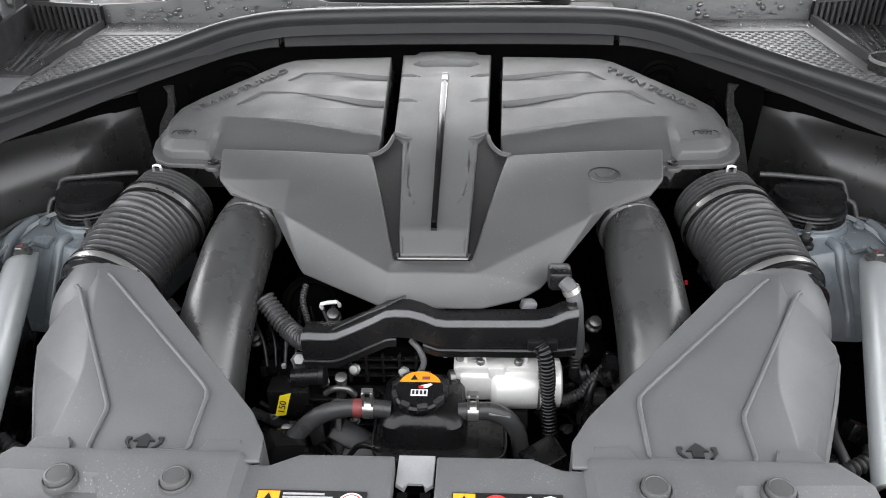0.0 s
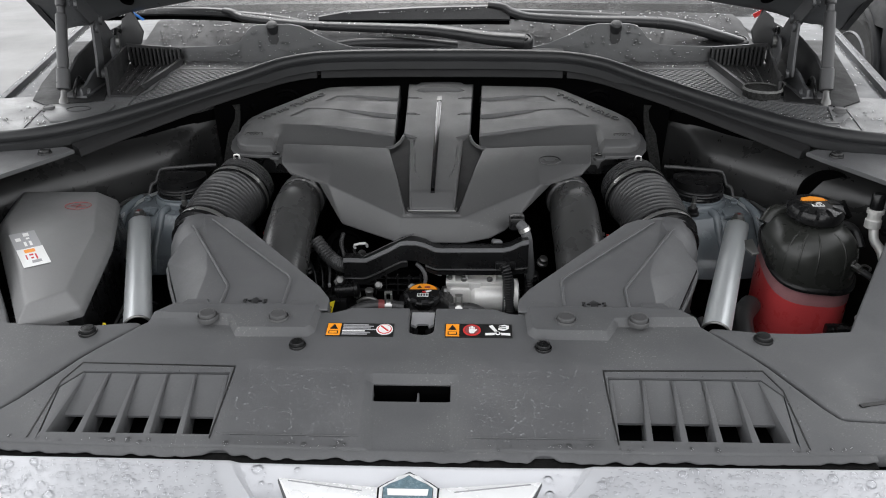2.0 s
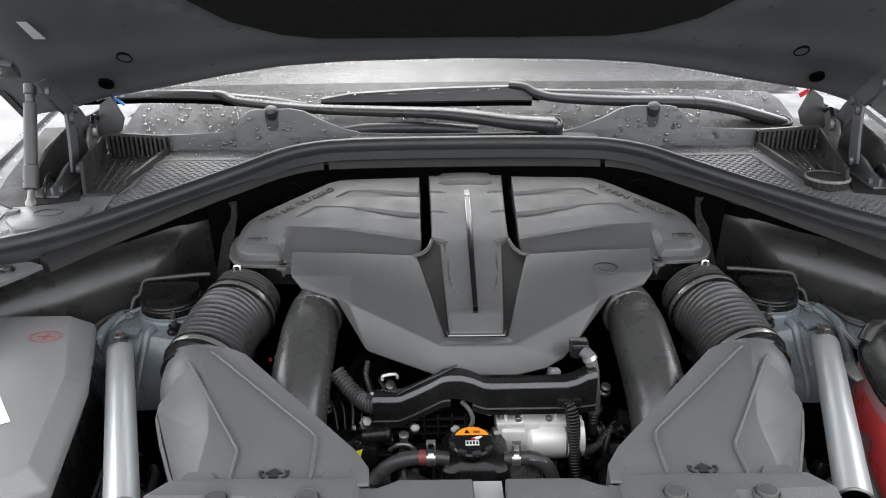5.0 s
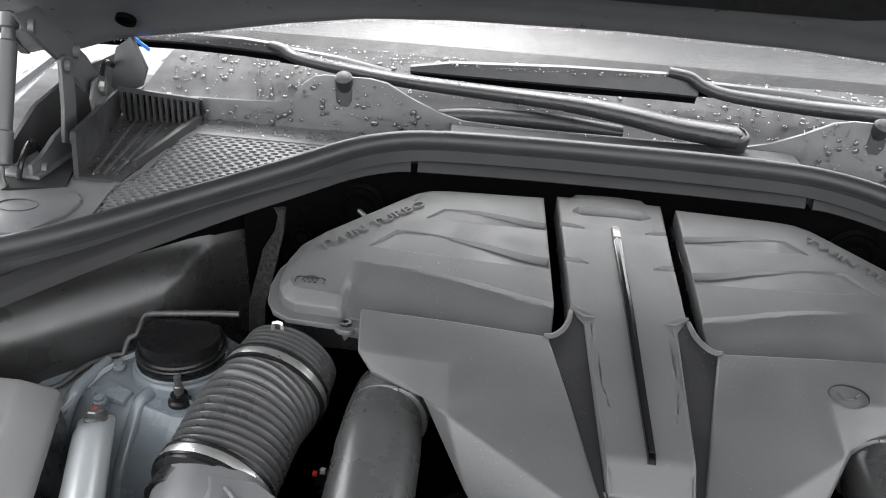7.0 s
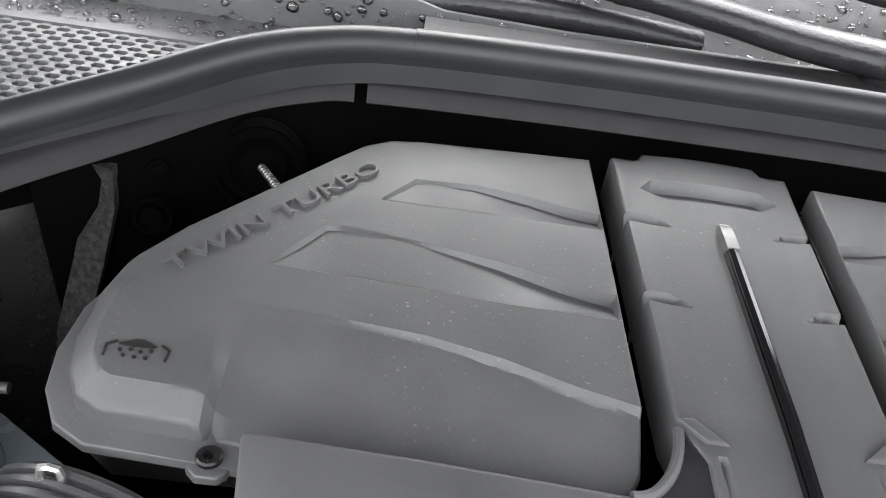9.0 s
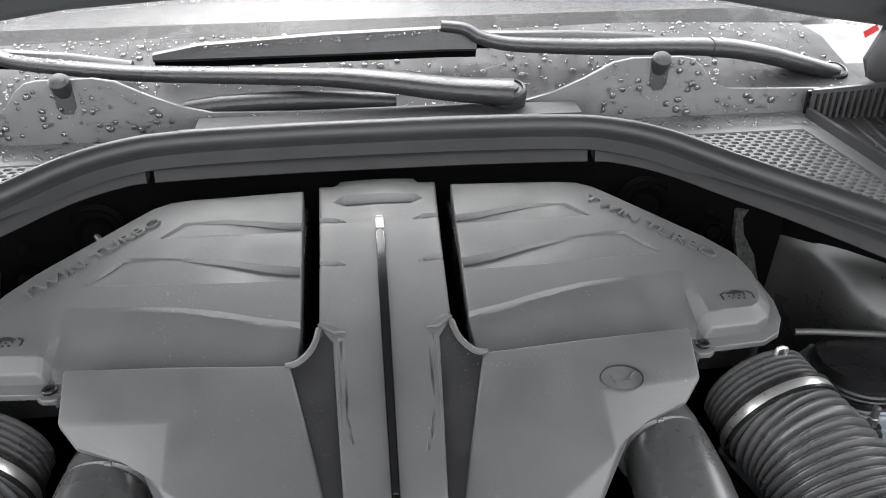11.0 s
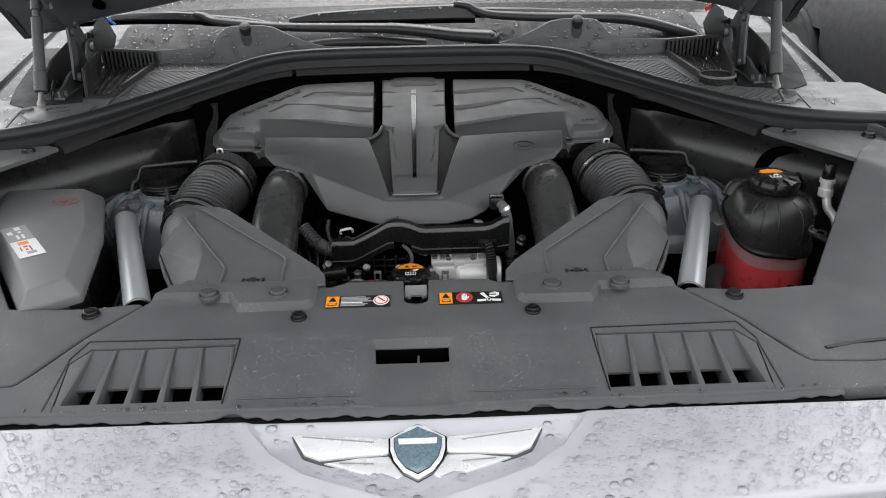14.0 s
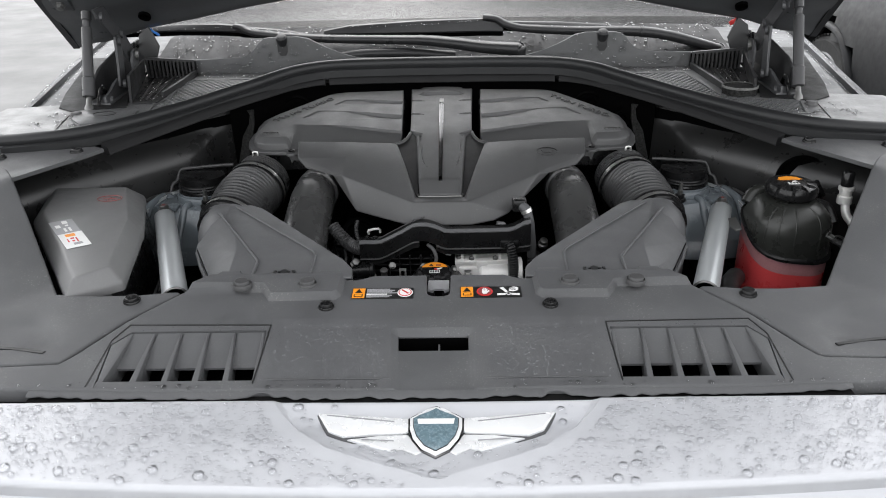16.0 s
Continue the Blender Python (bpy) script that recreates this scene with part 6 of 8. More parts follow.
    part("spear_tip", loft([[sp(-wide(y) * 0.95, y, -0.001), sp(-wide(y) * 0.78, y, h), sp(wide(y) * 0.78, y, h), sp(wide(y) * 0.95, y, -0.001)] for y, h in ((1.0385, 0.003), (1.032, 0.0052), (1.022, 0.0058), (1.012, 0.0058))]), STEEL, e, "bright tip of the spear", 30)
    # oil can mark
    c = V(0.197, 0.800)
    zo = lambda x, y: 1.1035 + (y - 0.8445) * 0.235 - 0.012 * (abs(x) - 0.185)
    mk = part("oil_mark_ring", tube([(c.x + 0.0185 * math.cos(a), c.y + 0.013 * math.sin(a), zo(c.x, c.y + 0.013 * math.sin(a)) + 0.001) for a in [2 * math.pi * k / 32 for k in range(33)]], 0.0009, 5, smooth=False), BLACKPRINT, e, "small oval oil-can mark")
    part("oil_can", tube([(c.x - 0.010, c.y + 0.003, zo(c.x, c.y) + 0.002), (c.x - 0.006, c.y - 0.004, zo(c.x, c.y - 0.004) + 0.001), (c.x + 0.006, c.y - 0.004, zo(c.x, c.y - 0.004) + 0.001), (c.x + 0.007, c.y, zo(c.x, c.y) + 0.001), (c.x + 0.012, c.y + 0.004, zo(c.x, c.y + 0.004) + 0.001)], 0.0008, 5, smooth=False), BLACKPRINT, mk)
    return e


engine_cover()


# ---- air path ----
def intake_hose(s):
    up, lo = V(-0.346, 0.838, 1.036), V(-0.375, 0.690, 1.000)
    e = thing("intake_hose", (-s * 0.37, 0.76, 1.0), "ribbed black rubber intake hose with steel clamps", "intake hose", "intake hoses")
    d = (lo - up).normalized()
    M = lambda p: V(-s * p.x, p.y, p.z)
    dm = M(d)
    part("bellows", corrugated([M(up + d * 0.044), M(up.lerp(lo, 0.55) + V(-0.003, 0, 0.004)), M(lo + d * -0.006)], 0.0545, 0.0080, 0.0060, 8, 40), RUBBER, e, "", 50)
    cuff = [(0.044, -0.008), (0.048, -0.007)]
    for k in range(5):
        z = -0.005 + 0.0062 * k
        cuff += [(0.0485, z), (0.0515 + 0.0006 * k, z + 0.0012), (0.0515 + 0.0006 * k, z + 0.0036), (0.0485, z + 0.0048)]
    cuff += [(0.0535, 0.028), (0.0535, 0.044), (0.050, 0.046)]
    part("cuff", lathe(cuff, M(up), dm, 40), RUBBER, e, "ridged rubber cuff", 35)
    for at, r in ((up + d * 0.0355, 0.0535), (lo + d * -0.001, 0.0535)):
        part("clamp", lathe([(r, -0.0045), (r + 0.0024, -0.0042), (r + 0.0030, 0), (r + 0.0024, 0.0042), (r, 0.0045)], M(at), dm, 56, cap=False), CLAMP, e, "polished steel hose clamp", 40)
        for k in (-1, 1):
            part("clamp_edge", lathe([(r - 0.001, -0.0016), (r + 0.0034, -0.0014), (r + 0.0034, 0.0014), (r - 0.001, 0.0016)], M(at + d * (0.0062 * k)), dm, 48, cap=False), BLACKP, e, "", 40)
    part("collar", lathe([(0.0555, 0.0), (0.0555, 0.010), (0.0500, 0.013), (0.0500, 0.03)], M(lo), dm, 40), BLACKP, e)
    t = V(-0.3535, 0.826, 1.087)
    part("clamp_tab", tube([M(t + V(-0.0045, 0, -0.004)), M(t + V(-0.004, 0, 0.005)), M(t + V(0.004, 0, 0.005)), M(t + V(0.0045, 0, -0.004))], 0.0019, 6, 2), CLAMP, e, "bent steel clamp tab")
    return e


intake_hose(-1)
intake_hose(1)


def charge_pipe(s):
    e = thing("charge_pipe", (-s * 0.22, 0.66, 0.98), "smooth satin black charge air pipe", "charge pipe", "charge pipes")
    p = flip([(-0.236, 0.815, 1.030), (-0.236, 0.77, 1.028), (-0.235, 0.70, 1.016), (-0.236, 0.63, 0.990), (-0.237, 0.57, 0.945), (-0.238, 0.53, 0.885), (-0.238, 0.51, 0.80)], s)
    part("pipe", tube(p, lambda t: 0.034 + 0.006 * min(1, t * 4), 28, 8), PIPE, e, "", 60)
    part("rubber_cuff", lathe([(0.036, -0.014), (0.040, -0.012), (0.040, 0.004), (0.037, 0.006)], (-s * -0.233, 0.782, 1.028), (s * 0.06, -1, -0.03), 28), RUBBER, e)
    part("clamp_ear", box(*sorted([(-s * -0.226 - 0.003, 0.774, 1.060), (-s * -0.226 + 0.003, 0.784, 1.067)], key=lambda q: q[0]), 0.001), STEEL, e)
    return e


charge_pipe(-1)
charge_pipe(1)


def intake_duct(s):
    e = thing("intake_duct", (-s * 0.27, 0.5, 0.98), "grey plastic wedge-shaped intake duct with raised panel lines", "intake duct", "intake ducts")
    def topz(x, y):
        return 1.037 + (y - 0.395) * 0.072 + (-abs(x) + 0.2) * 0.03

    vs = dict(a=(-0.385, 0.638, 1.040), b=(-0.361, 0.654, 1.054), c=(-0.322, 0.651, 1.056), d=(-0.300, 0.636, 1.054), f=(-0.140, 0.447, 1.047), g=(-0.124, 0.420, 1.040), h=(-0.122, 0.395, 1.034),
              i=(-0.301, 0.395, 1.032), j=(-0.308, 0.484, 1.034), k=(-0.311, 0.500, 1.036), l=(-0.385, 0.606, 1.031), m=(-0.398, 0.566, 1.012), n=(-0.316, 0.395, 1.006), o=(-0.305, 0.44, 1.034))
    vs = {q: ((x, y, topz(x, y)) if q in "bcdfghkjoi" else (x, y, z)) for q, (x, y, z) in vs.items()}
    names = list(vs)
    ix = {q: i for i, q in enumerate(names)}
    verts = flip([vs[q] for q in names], s)
    faces = [[ix[q] for q in f] for f in (["b", "c", "d", "f", "k"], ["a", "b", "k", "l"], ["k", "f", "g", "h", "i", "o", "j"], ["l", "k", "j", "m"], ["j", "o", "i", "n", "m"])]
    bm = shell(verts, faces, -0.004, 0.004, 6, 3)
    part("top", bm, DUCTP, e, "", 30)
    rim = [vs[q] for q in ("a", "b", "c", "d", "f", "g", "h", "n", "m", "l")]
    bm = loft([flip([(x, y, z - 0.004) for x, y, z in rim], s), flip([(x * 0.995, y, z - 0.09) for x, y, z in rim], s)], caps=False)
    part("body", bm, DUCTP, e, "", 30)
    # lower flange along the outer side
    fl = [V(*vs[q]) + V(0, 0, -0.012) for q in ("l", "m", "n")]
    part("flange", tube(flip([tuple(p) for p in fl], s), 0.0035, 6, 3), DUCTP, e)
    # raised panel line
    ln = [(-0.345, 0.641), (-0.338, 0.635), (-0.191, 0.477), (-0.186, 0.470), (-0.1838, 0.461), (-0.1825, 0.409), (-0.1845, 0.4045), (-0.259, 0.4035), (-0.2640, 0.4055), (-0.2655, 0.410), (-0.2665, 0.446), (-0.2685, 0.454), (-0.366, 0.616), (-0.372, 0.622)]

    bm = tube([(-s * x, y, topz(x, y) + 0.0010) for x, y in ln], 0.0021, 8, smooth=False)
    part("panel_line", bm, DUCTP, e, "", 60)
    for cx in (-0.155, -0.297):
        q = [(cx - 0.022, 0.395, 1.038), (cx + 0.022, 0.395, 1.038), (cx + 0.017, 0.408, 1.0395), (cx + 0.014, 0.416, 1.0415), (cx - 0.014, 0.416, 1.0415), (cx - 0.018, 0.408, 1.0395)]
        part("foot", prism(flip(q, s), 0.02, 0.002), DUCTP, e, "", 30)
    cx, cy = -0.221, 0.413
    ic = part("arrow_icon", prism([(-s * (cx + x), cy + y, topz(cx, cy + y) + 0.0022) for x, y in ((-0.0045, -0.005), (0.0045, -0.005), (0.0045, 0.001), (0.009, 0.001), (0.0, 0.009), (-0.009, 0.001), (-0.0045, 0.001))], 0.002), DARKP, e, "small moulded arrow mark", 0)
    for sg in (-1, 1):
        part("icon_bracket", prism([(-s * (cx + sg * x), cy + y, topz(cx, cy + y) + 0.0022) for x, y in ((0.011, 0.005), (0.0155, 0.005), (0.0155, -0.001), (0.011, -0.006), (0.0085, -0.006), (0.0125, -0.0015), (0.0125, 0.003), (0.011, 0.003))], 0.002), DARKP, ic, "", 0)
    nk = V(-0.373, 0.682, 0.999)
    d = V(0.22, -0.93, -0.28).normalized()
    # rounded neck that grows out of the roof of the duct
    secs = []
    for k, r, dz in ((-0.003, 0.0520, 0.0), (0.010, 0.0525, -0.0022), (0.024, 0.0540, -0.0030), (0.042, 0.0545, -0.0035), (0.060, 0.053, -0.006), (0.080, 0.046, -0.014)):
        o = nk + V(d.x, d.y, 0).normalized() * k + V(0, 0, dz)
        side = V(-d.y, d.x, 0).normalized()
        ring = []
        for i in range(40):
            a = 2 * math.pi * i / 40
            p = o + side * (r * math.cos(a)) + V(0, 0, r * math.sin(a))
            ring.append((-s * p.x, p.y, min(p.z, topz(p.x, p.y) + 0.0004)))
        secs.append(ring)
    part("neck", loft(secs), DUCTP, e, "", 50)
    return e


intake_duct(-1)
intake_duct(1)


def rounded(cx, cy, rx, ry, z, n=40, power=3.0):
    out = []
    for k in range(n):
        a = 2 * math.pi * k / n
        ca, sa = math.cos(a), math.sin(a)
        out.append((cx + rx * math.copysign(abs(ca) ** (2 / power), ca), cy + ry * math.copysign(abs(sa) ** (2 / power), sa), z))
    return out


# ---- strut towers and braces ----
def strut_tower(s):
    c = V(-0.475, 0.875, 0.98)
    e = thing("strut_tower", (-s * c.x, c.y, 0.9), "blue-grey painted strut tower with a black cap and steel stud", "strut tower", "strut towers")
    M = lambda x, y, z: V(-s * x, y, z)
    # sloping top plate, a rolled diagonal shoulder and a steep front
    vs = [(-0.590, 0.835, 0.980), (-0.5085, 0.812, 0.985), (-0.459, 0.795, 0.985), (-0.400, 0.800, 0.982), (-0.385, 0.90, 0.990), (-0.475, 0.955, 0.993), (-0.56, 0.90, 0.990),
          (-0.597, 0.775, 0.925), (-0.518, 0.757, 0.925), (-0.470, 0.760, 0.925), (-0.395, 0.770, 0.925), (-0.36, 0.90, 0.925),
          (-0.60, 0.760, 0.893), (-0.518, 0.742, 0.893), (-0.470, 0.745, 0.893), (-0.390, 0.755, 0.893), (-0.36, 0.90, 0.893)]
    fs = [(0, 1, 6), (1, 5, 6), (1, 2, 5), (2, 4, 5), (2, 3, 4), (0, 7, 8, 1), (1, 8, 9, 2), (2, 9, 10, 3), (3, 10, 11, 4), (7, 12, 13, 8), (8, 13, 14, 9), (9, 14, 15, 10), (10, 15, 16, 11)]
    part("dome", shell([M(*p) for p in vs], fs, 0.003, 0.0065, 14, 3), TOWER, e, "", 40)
    part("collar", lathe([(0.056, -0.01), (0.055, 0.002), (0.053, 0.006), (0.051, 0.007), (0.051, 0.010), (0.048, 0.012)], M(-0.478, 0.878, 0.991), (0, 0, 1), 40), TOWER, e, "", 40)
    cap = part("cap", lathe([(0.049, 0.0), (0.049, 0.005), (0.0465, 0.006), (0.0455, 0.009), (0.0465, 0.0105), (0.0475, 0.0115), (0.0475, 0.018), (0.046, 0.020)], M(-0.478, 0.878, 1.001), (0, -0.05, 1), 40), BLACKP, e, "round black plastic cap")
    top = [(0.044 * math.cos(a), min(0.041 * math.sin(a), 0.030)) for a in [2 * math.pi * k / 40 for k in range(40)]]
    part("cap_step", prism([M(-0.478 + x, 0.876 + y, 1.0330) for x, y in top], 0.014, 0.005, segs=3), BLACKP, cap, "", 40)
    part("cap_groove", tube([M(-0.478 + 0.0477 * math.cos(a), 0.878 + 0.0477 * math.sin(a), 1.0145 + 0.05 * 0.047 * math.sin(a)) for a in [2 * math.pi * k / 40 for k in range(41)]], 0.0016, 6, smooth=False), DARKP, cap)
    # pressed ribs
    part("rib", tube([M(-0.488, 0.842, 0.989), M(-0.494, 0.826, 0.9885), M(-0.499, 0.811, 0.984), M(-0.504, 0.790, 0.955), M(-0.507, 0.766, 0.925), M(-0.508, 0.752, 0.895)], lambda t: 0.0065 + 0.003 * t, 10, 5), TOWER, e, "raised pressed rib", 60)
    part("rib", tube([M(-0.560, 0.868, 0.993), M(-0.566, 0.842, 0.9915), M(-0.572, 0.812, 0.984), M(-0.578, 0.782, 0.945), M(-0.580, 0.765, 0.905)], lambda t: 0.006 + 0.003 * t, 10, 5), TOWER, e, "", 60)
    part("rib", tube([M(-0.436, 0.850, 0.990), M(-0.428, 0.826, 0.989), M(-0.424, 0.803, 0.983), M(-0.422, 0.782, 0.950), M(-0.420, 0.764, 0.905)], lambda t: 0.006 + 0.003 * t, 10, 5), TOWER, e, "", 60)
    part("shelf_step", prism([M(*p) for p in ((-0.545, 0.836, 0.992), (-0.512, 0.822, 0.992), (-0.515, 0.806, 0.988), (-0.552, 0.818, 0.988))], 0.006, 0.002), TOWER, e, "", 30)
    for bx, by in ((-0.545, 0.862), (-0.536, 0.800)):
        part("weld_nut", lathe([(0.0075, 0), (0.0075, 0.003), (0.005, 0.004), (0.005, 0.007), (0.001, 0.0072)], M(bx, by, 0.990), (0, -0.15, 1), 10), TOWER, e, "", 25)
    part("rib", tube([M(-0.455, 0.822, 0.989), M(-0.440, 0.813, 0.989), M(-0.425, 0.812, 0.988)], 0.003, 10, 5), TOWER, e, "", 60)
    lip = [M(*p) for p in ((-0.528, 0.890, 0.999), (-0.545, 0.873, 0.997), (-0.558, 0.850, 0.994), (-0.567, 0.820, 0.990), (-0.571, 0.790, 0.987), (-0.573, 0.765, 0.984))]
    part("edge_lip", loft([[p + V(s * 0.0006, 0, -0.006), p + V(s * 0.0006, 0, -0.0005), p + V(-s * 0.0012, 0, -0.0005), p + V(-s * 0.0014, 0, -0.006)] for p in lip]), BRACE, e, "bright pressed edge", 40)
    part("side_plate", prism([M(*p) for p in ((-0.530, 0.888, 0.991), (-0.548, 0.870, 0.989), (-0.568, 0.820, 0.984), (-0.574, 0.765, 0.978), (-0.64, 0.775, 0.978), (-0.60, 0.87, 0.988))], 0.006), TOWER, e, "", 30)
    for x, y, z in ((-0.430, 0.835, 0.987),):
        part("flange_bolt", lathe([(0.0095, 0), (0.0095, 0.002), (0.0065, 0.003), (0.0065, 0.009), (0.003, 0.0095)], M(x, y, z), (0, 0, 1), 6), STEEL, e, "", 20)
    st = M(-0.458, 0.816, 0.987)
    part("stud_boot", lathe([(0.012, 0), (0.012, 0.004), (0.009, 0.006), (0.009, 0.012), (0.006, 0.013)], st, (0, 0, 1), 16), BLACKP, e, "black rubber stud boot")
    part("stud", lathe([(0.005, 0.008), (0.005, 0.022), (0.0038, 0.023), (0.0038, 0.034), (0.001, 0.035)], st, (0, 0, 1), 12), STEEL, e, "steel stud")
    return e


strut_tower(-1)
strut_tower(1)


def edging(s):
    """Black sealing bead around the tower opening."""
    pts = flip([(-0.66, 0.790, 0.988), (-0.600, 0.812, 0.988), (-0.590, 0.822, 0.989), (-0.583, 0.846, 0.991), (-0.578, 0.857, 0.992), (-0.560, 0.878, 0.992), (-0.550, 0.883, 0.992), (-0.5475, 0.888, 1.004), (-0.545, 0.891, 1.0095), (-0.539, 0.896, 1.0115),
                (-0.5372, 0.898, 1.015), (-0.5335, 0.903, 1.030), (-0.530, 0.9045, 1.0345), (-0.522, 0.906, 1.036), (-0.4464, 0.915, 1.0395), (-0.425, 0.917, 1.0395)], s)
    ob = part("sealing_bead", tube(pts, 0.0036, 8, smooth=False), RUBBER, None, "", 60)
    tagged(ob, "thin black rubber bead round the strut tower", "rubber bead", "rubber beads")


edging(-1)
edging(1)


def brace_bar(s):
    e = thing("brace_bar", (-s * 0.45, 0.58, 0.98), "silver tubular strut brace bolted to the tower", "brace bar", "brace bars")
    M = lambda x, y, z: V(-s * x, y, z)
    a, b = V(-0.519, 0.757, 0.996), V(-0.376, 0.396, 1.006)
    d = (b - a).normalized()
    side = V(-d.y, d.x, 0).normalized()
    secs = []
    for t, w, h, dz in ((-0.045, 0.016, 0.004, -0.004), (-0.03, 0.0175, 0.005, -0.003), (0.0, 0.018, 0.007, -0.002), (0.035, 0.0185, 0.014, 0.0), (0.07, 0.0185, 0.018, 0.0), (0.1, 0.0185, 0.0185, 0.0), (1.0, 0.0185, 0.0185, 0.0)):
        p = a.lerp(b, t)
        secs.append([M(*(p + side * (w * math.cos(2 * math.pi * k / 24)) + V(0, 0, dz + h * math.sin(2 * math.pi * k / 24)))) for k in range(24)])
    part("tube", loft(secs, caps=False), BRACE, e, "", 50)
    inner = [[M(*(a.lerp(b, t) + side * (0.0160 * math.cos(2 * math.pi * k / 24)) + V(0, 0, 0.0160 * math.sin(2 * math.pi * k / 24)))) for k in range(24)] for t in (0.6, 1.0)]
    # shade inside the tube, painted near-black
    part("bore", loft(inner, caps=False), WELL, e, "dark open end of the tube", 50)
    ring = [M(*(b + side * (0.0185 * math.cos(2 * math.pi * k / 24)) + V(0, 0, 0.0185 * math.sin(2 * math.pi * k / 24)))) for k in range(25)]
    part("rolled_end", tube(ring, 0.0018, 6, smooth=False), STEEL, e, "bright rolled tube end")
    top = M(a.x - 0.002, a.y + 0.008, a.z + 0.003)
    part("washer", lathe([(0.0115, 0), (0.0115, 0.0035), (0.009, 0.0045)], top, (0, 0, 1), 20), STEEL, e)
    bolt = part("bolt", lathe([(0.0085, 0.0035), (0.0085, 0.011), (0.007, 0.012), (0.004, 0.0122)], top, (0, 0, 1), 6), STEEL, e, "hex bolt with a paint dot", 20)
    part("paint_dot", lathe([(0.0028, 0.012), (0.0028, 0.0128)], top, (0, 0, 1), 10), FADED, bolt, "faded red paint dot")
    return e


brace_bar(-1)
brace_bar(1)


# ---- battery cover ----
def battery_cover():
    e = thing("battery_cover", (-0.57, 0.56, 0.95), "grey plastic battery cover with a paper label, red plus mark", "battery cover")

    def zt(x, y):
        return 1.056 - 0.03 * max(0.0, 0.60 - y)

    crown = [(-0.700, 0.742), (-0.574, 0.742), (-0.509, 0.581), (-0.471, 0.418), (-0.507, 0.382), (-0.667, 0.624)]
    rim = [(-0.735, 0.765), (-0.552, 0.765), (-0.495, 0.600), (-0.452, 0.408), (-0.515, 0.364), (-0.700, 0.640)]
    foot = [(-0.740, 0.770), (-0.540, 0.770), (-0.482, 0.600), (-0.440, 0.405), (-0.510, 0.355), (-0.712, 0.640)]
    part("body", loft([[(x, y, 0.88) for x, y in foot], [(x, y, 1.018) for x, y in inset(rim, 0.004)]]), BLACKP, e, "black battery case", 25)
    bm = loft([[(x, y, 1.016) for x, y in rim], [(x, y, 1.030) for x, y in rim], [(x, y, zt(x, y)) for x, y in crown]])
    es = [e2 for e2 in bm.edges if max(v.co.z for v in e2.verts) > 1.02]
    bmesh.ops.bevel(bm, geom=es, offset=0.004, segments=3, profile=0.5, affect="EDGES", clamp_overlap=True)
    part("lid", bm, BATP, e, "", 25)

    def R(u0, u1, w0, w1, h):
        o, ax, ay = V(-0.616, 0.548), V(0.0300, 0.0175), V(0.0480, -0.0630)
        pts = [o + ax * u + ay * w for u, w in ((u0, w0), (u1, w0), (u1, w1), (u0, w1))]
        return prism([(p.x, p.y, zt(p.x, p.y) + h) for p in pts], 0.0005)
    lab = part("label_dark", R(0, 1, -0.35, 0.42, 0.001), GREYP, e, "grey printed label half with pale marks", 0)
    for u0, u1, w0, w1 in ((0.15, 0.35, -0.1, 0.05), (0.5, 0.72, -0.28, -0.12), (0.55, 0.68, -0.05, 0.02), (0.4, 0.5, 0.12, 0.32), (0.6, 0.7, 0.12, 0.32)):
        part("pale_mark", R(u0, u1, w0, w1, 0.0014), WHITE, lab, "", 0)
    lab = part("label_white", R(0.02, 1.02, 0.42, 1.20, 0.0012), WHITE, e, "white printed label with red marks", 0)
    part("red_oval", R(0.28, 0.68, 0.48, 0.62, 0.0016), ORANGE, lab, "", 0)
    for u0, u1, w0, w1 in ((0.25, 0.3, 0.72, 0.9), (0.4, 0.55, 0.70, 0.76), (0.6, 0.66, 0.72, 0.95), (0.42, 0.52, 0.84, 0.9)):
        part("red_mark", R(u0, u1, w0, w1, 0.0016), REDP, lab, "", 0)
    part("grey_mark", R(0.4, 0.75, 0.98, 1.08, 0.0016), GREYP, lab, "", 0)
    c = V(-0.578, 0.680)
    mk = part("oval_mark", tube([(c.x + 0.021 * math.cos(a), c.y + 0.014 * math.sin(a), zt(c.x, c.y) + 0.0008) for a in [2 * math.pi * k / 28 for k in range(29)]], 0.0007, 5, smooth=False), FADED, e, "red oval mark with a plus")
    part("plus_mark", box((c.x - 0.012, c.y - 0.0007, zt(*c)), (c.x + 0.012, c.y + 0.0007, zt(*c) + 0.0008)), FADED, mk, "", 0)
    part("plus_mark", box((c.x - 0.0007, c.y - 0.008, zt(*c)), (c.x + 0.0007, c.y + 0.008, zt(*c) + 0.0009)), FADED, mk, "", 0)
    part("tray", prism([(x, y, 0.90) for x, y in ((-0.72, 0.74), (-0.52, 0.74), (-0.445, 0.55), (-0.415, 0.40), (-0.46, 0.34), (-0.60, 0.42), (-0.72, 0.60))], 0.25, 0.006), BLACKP, e, "black battery tray", 40)
    rail = [(-0.507, 0.705, 0.995), (-0.500, 0.66, 0.985), (-0.448, 0.545, 0.98), (-0.418, 0.44, 0.985), (-0.418, 0.405, 0.99)]
    part("tray_rail", tube(rail, 0.006, 8, 4), BLACKP, e)
    part("tray_wall", shell([rail[0], rail[2], rail[4], (-0.415, 0.40, 0.9), (-0.445, 0.55, 0.9), (-0.51, 0.71, 0.9)], [(0, 1, 4, 5), (1, 2, 3, 4)], 0.004), BLACKP, e)
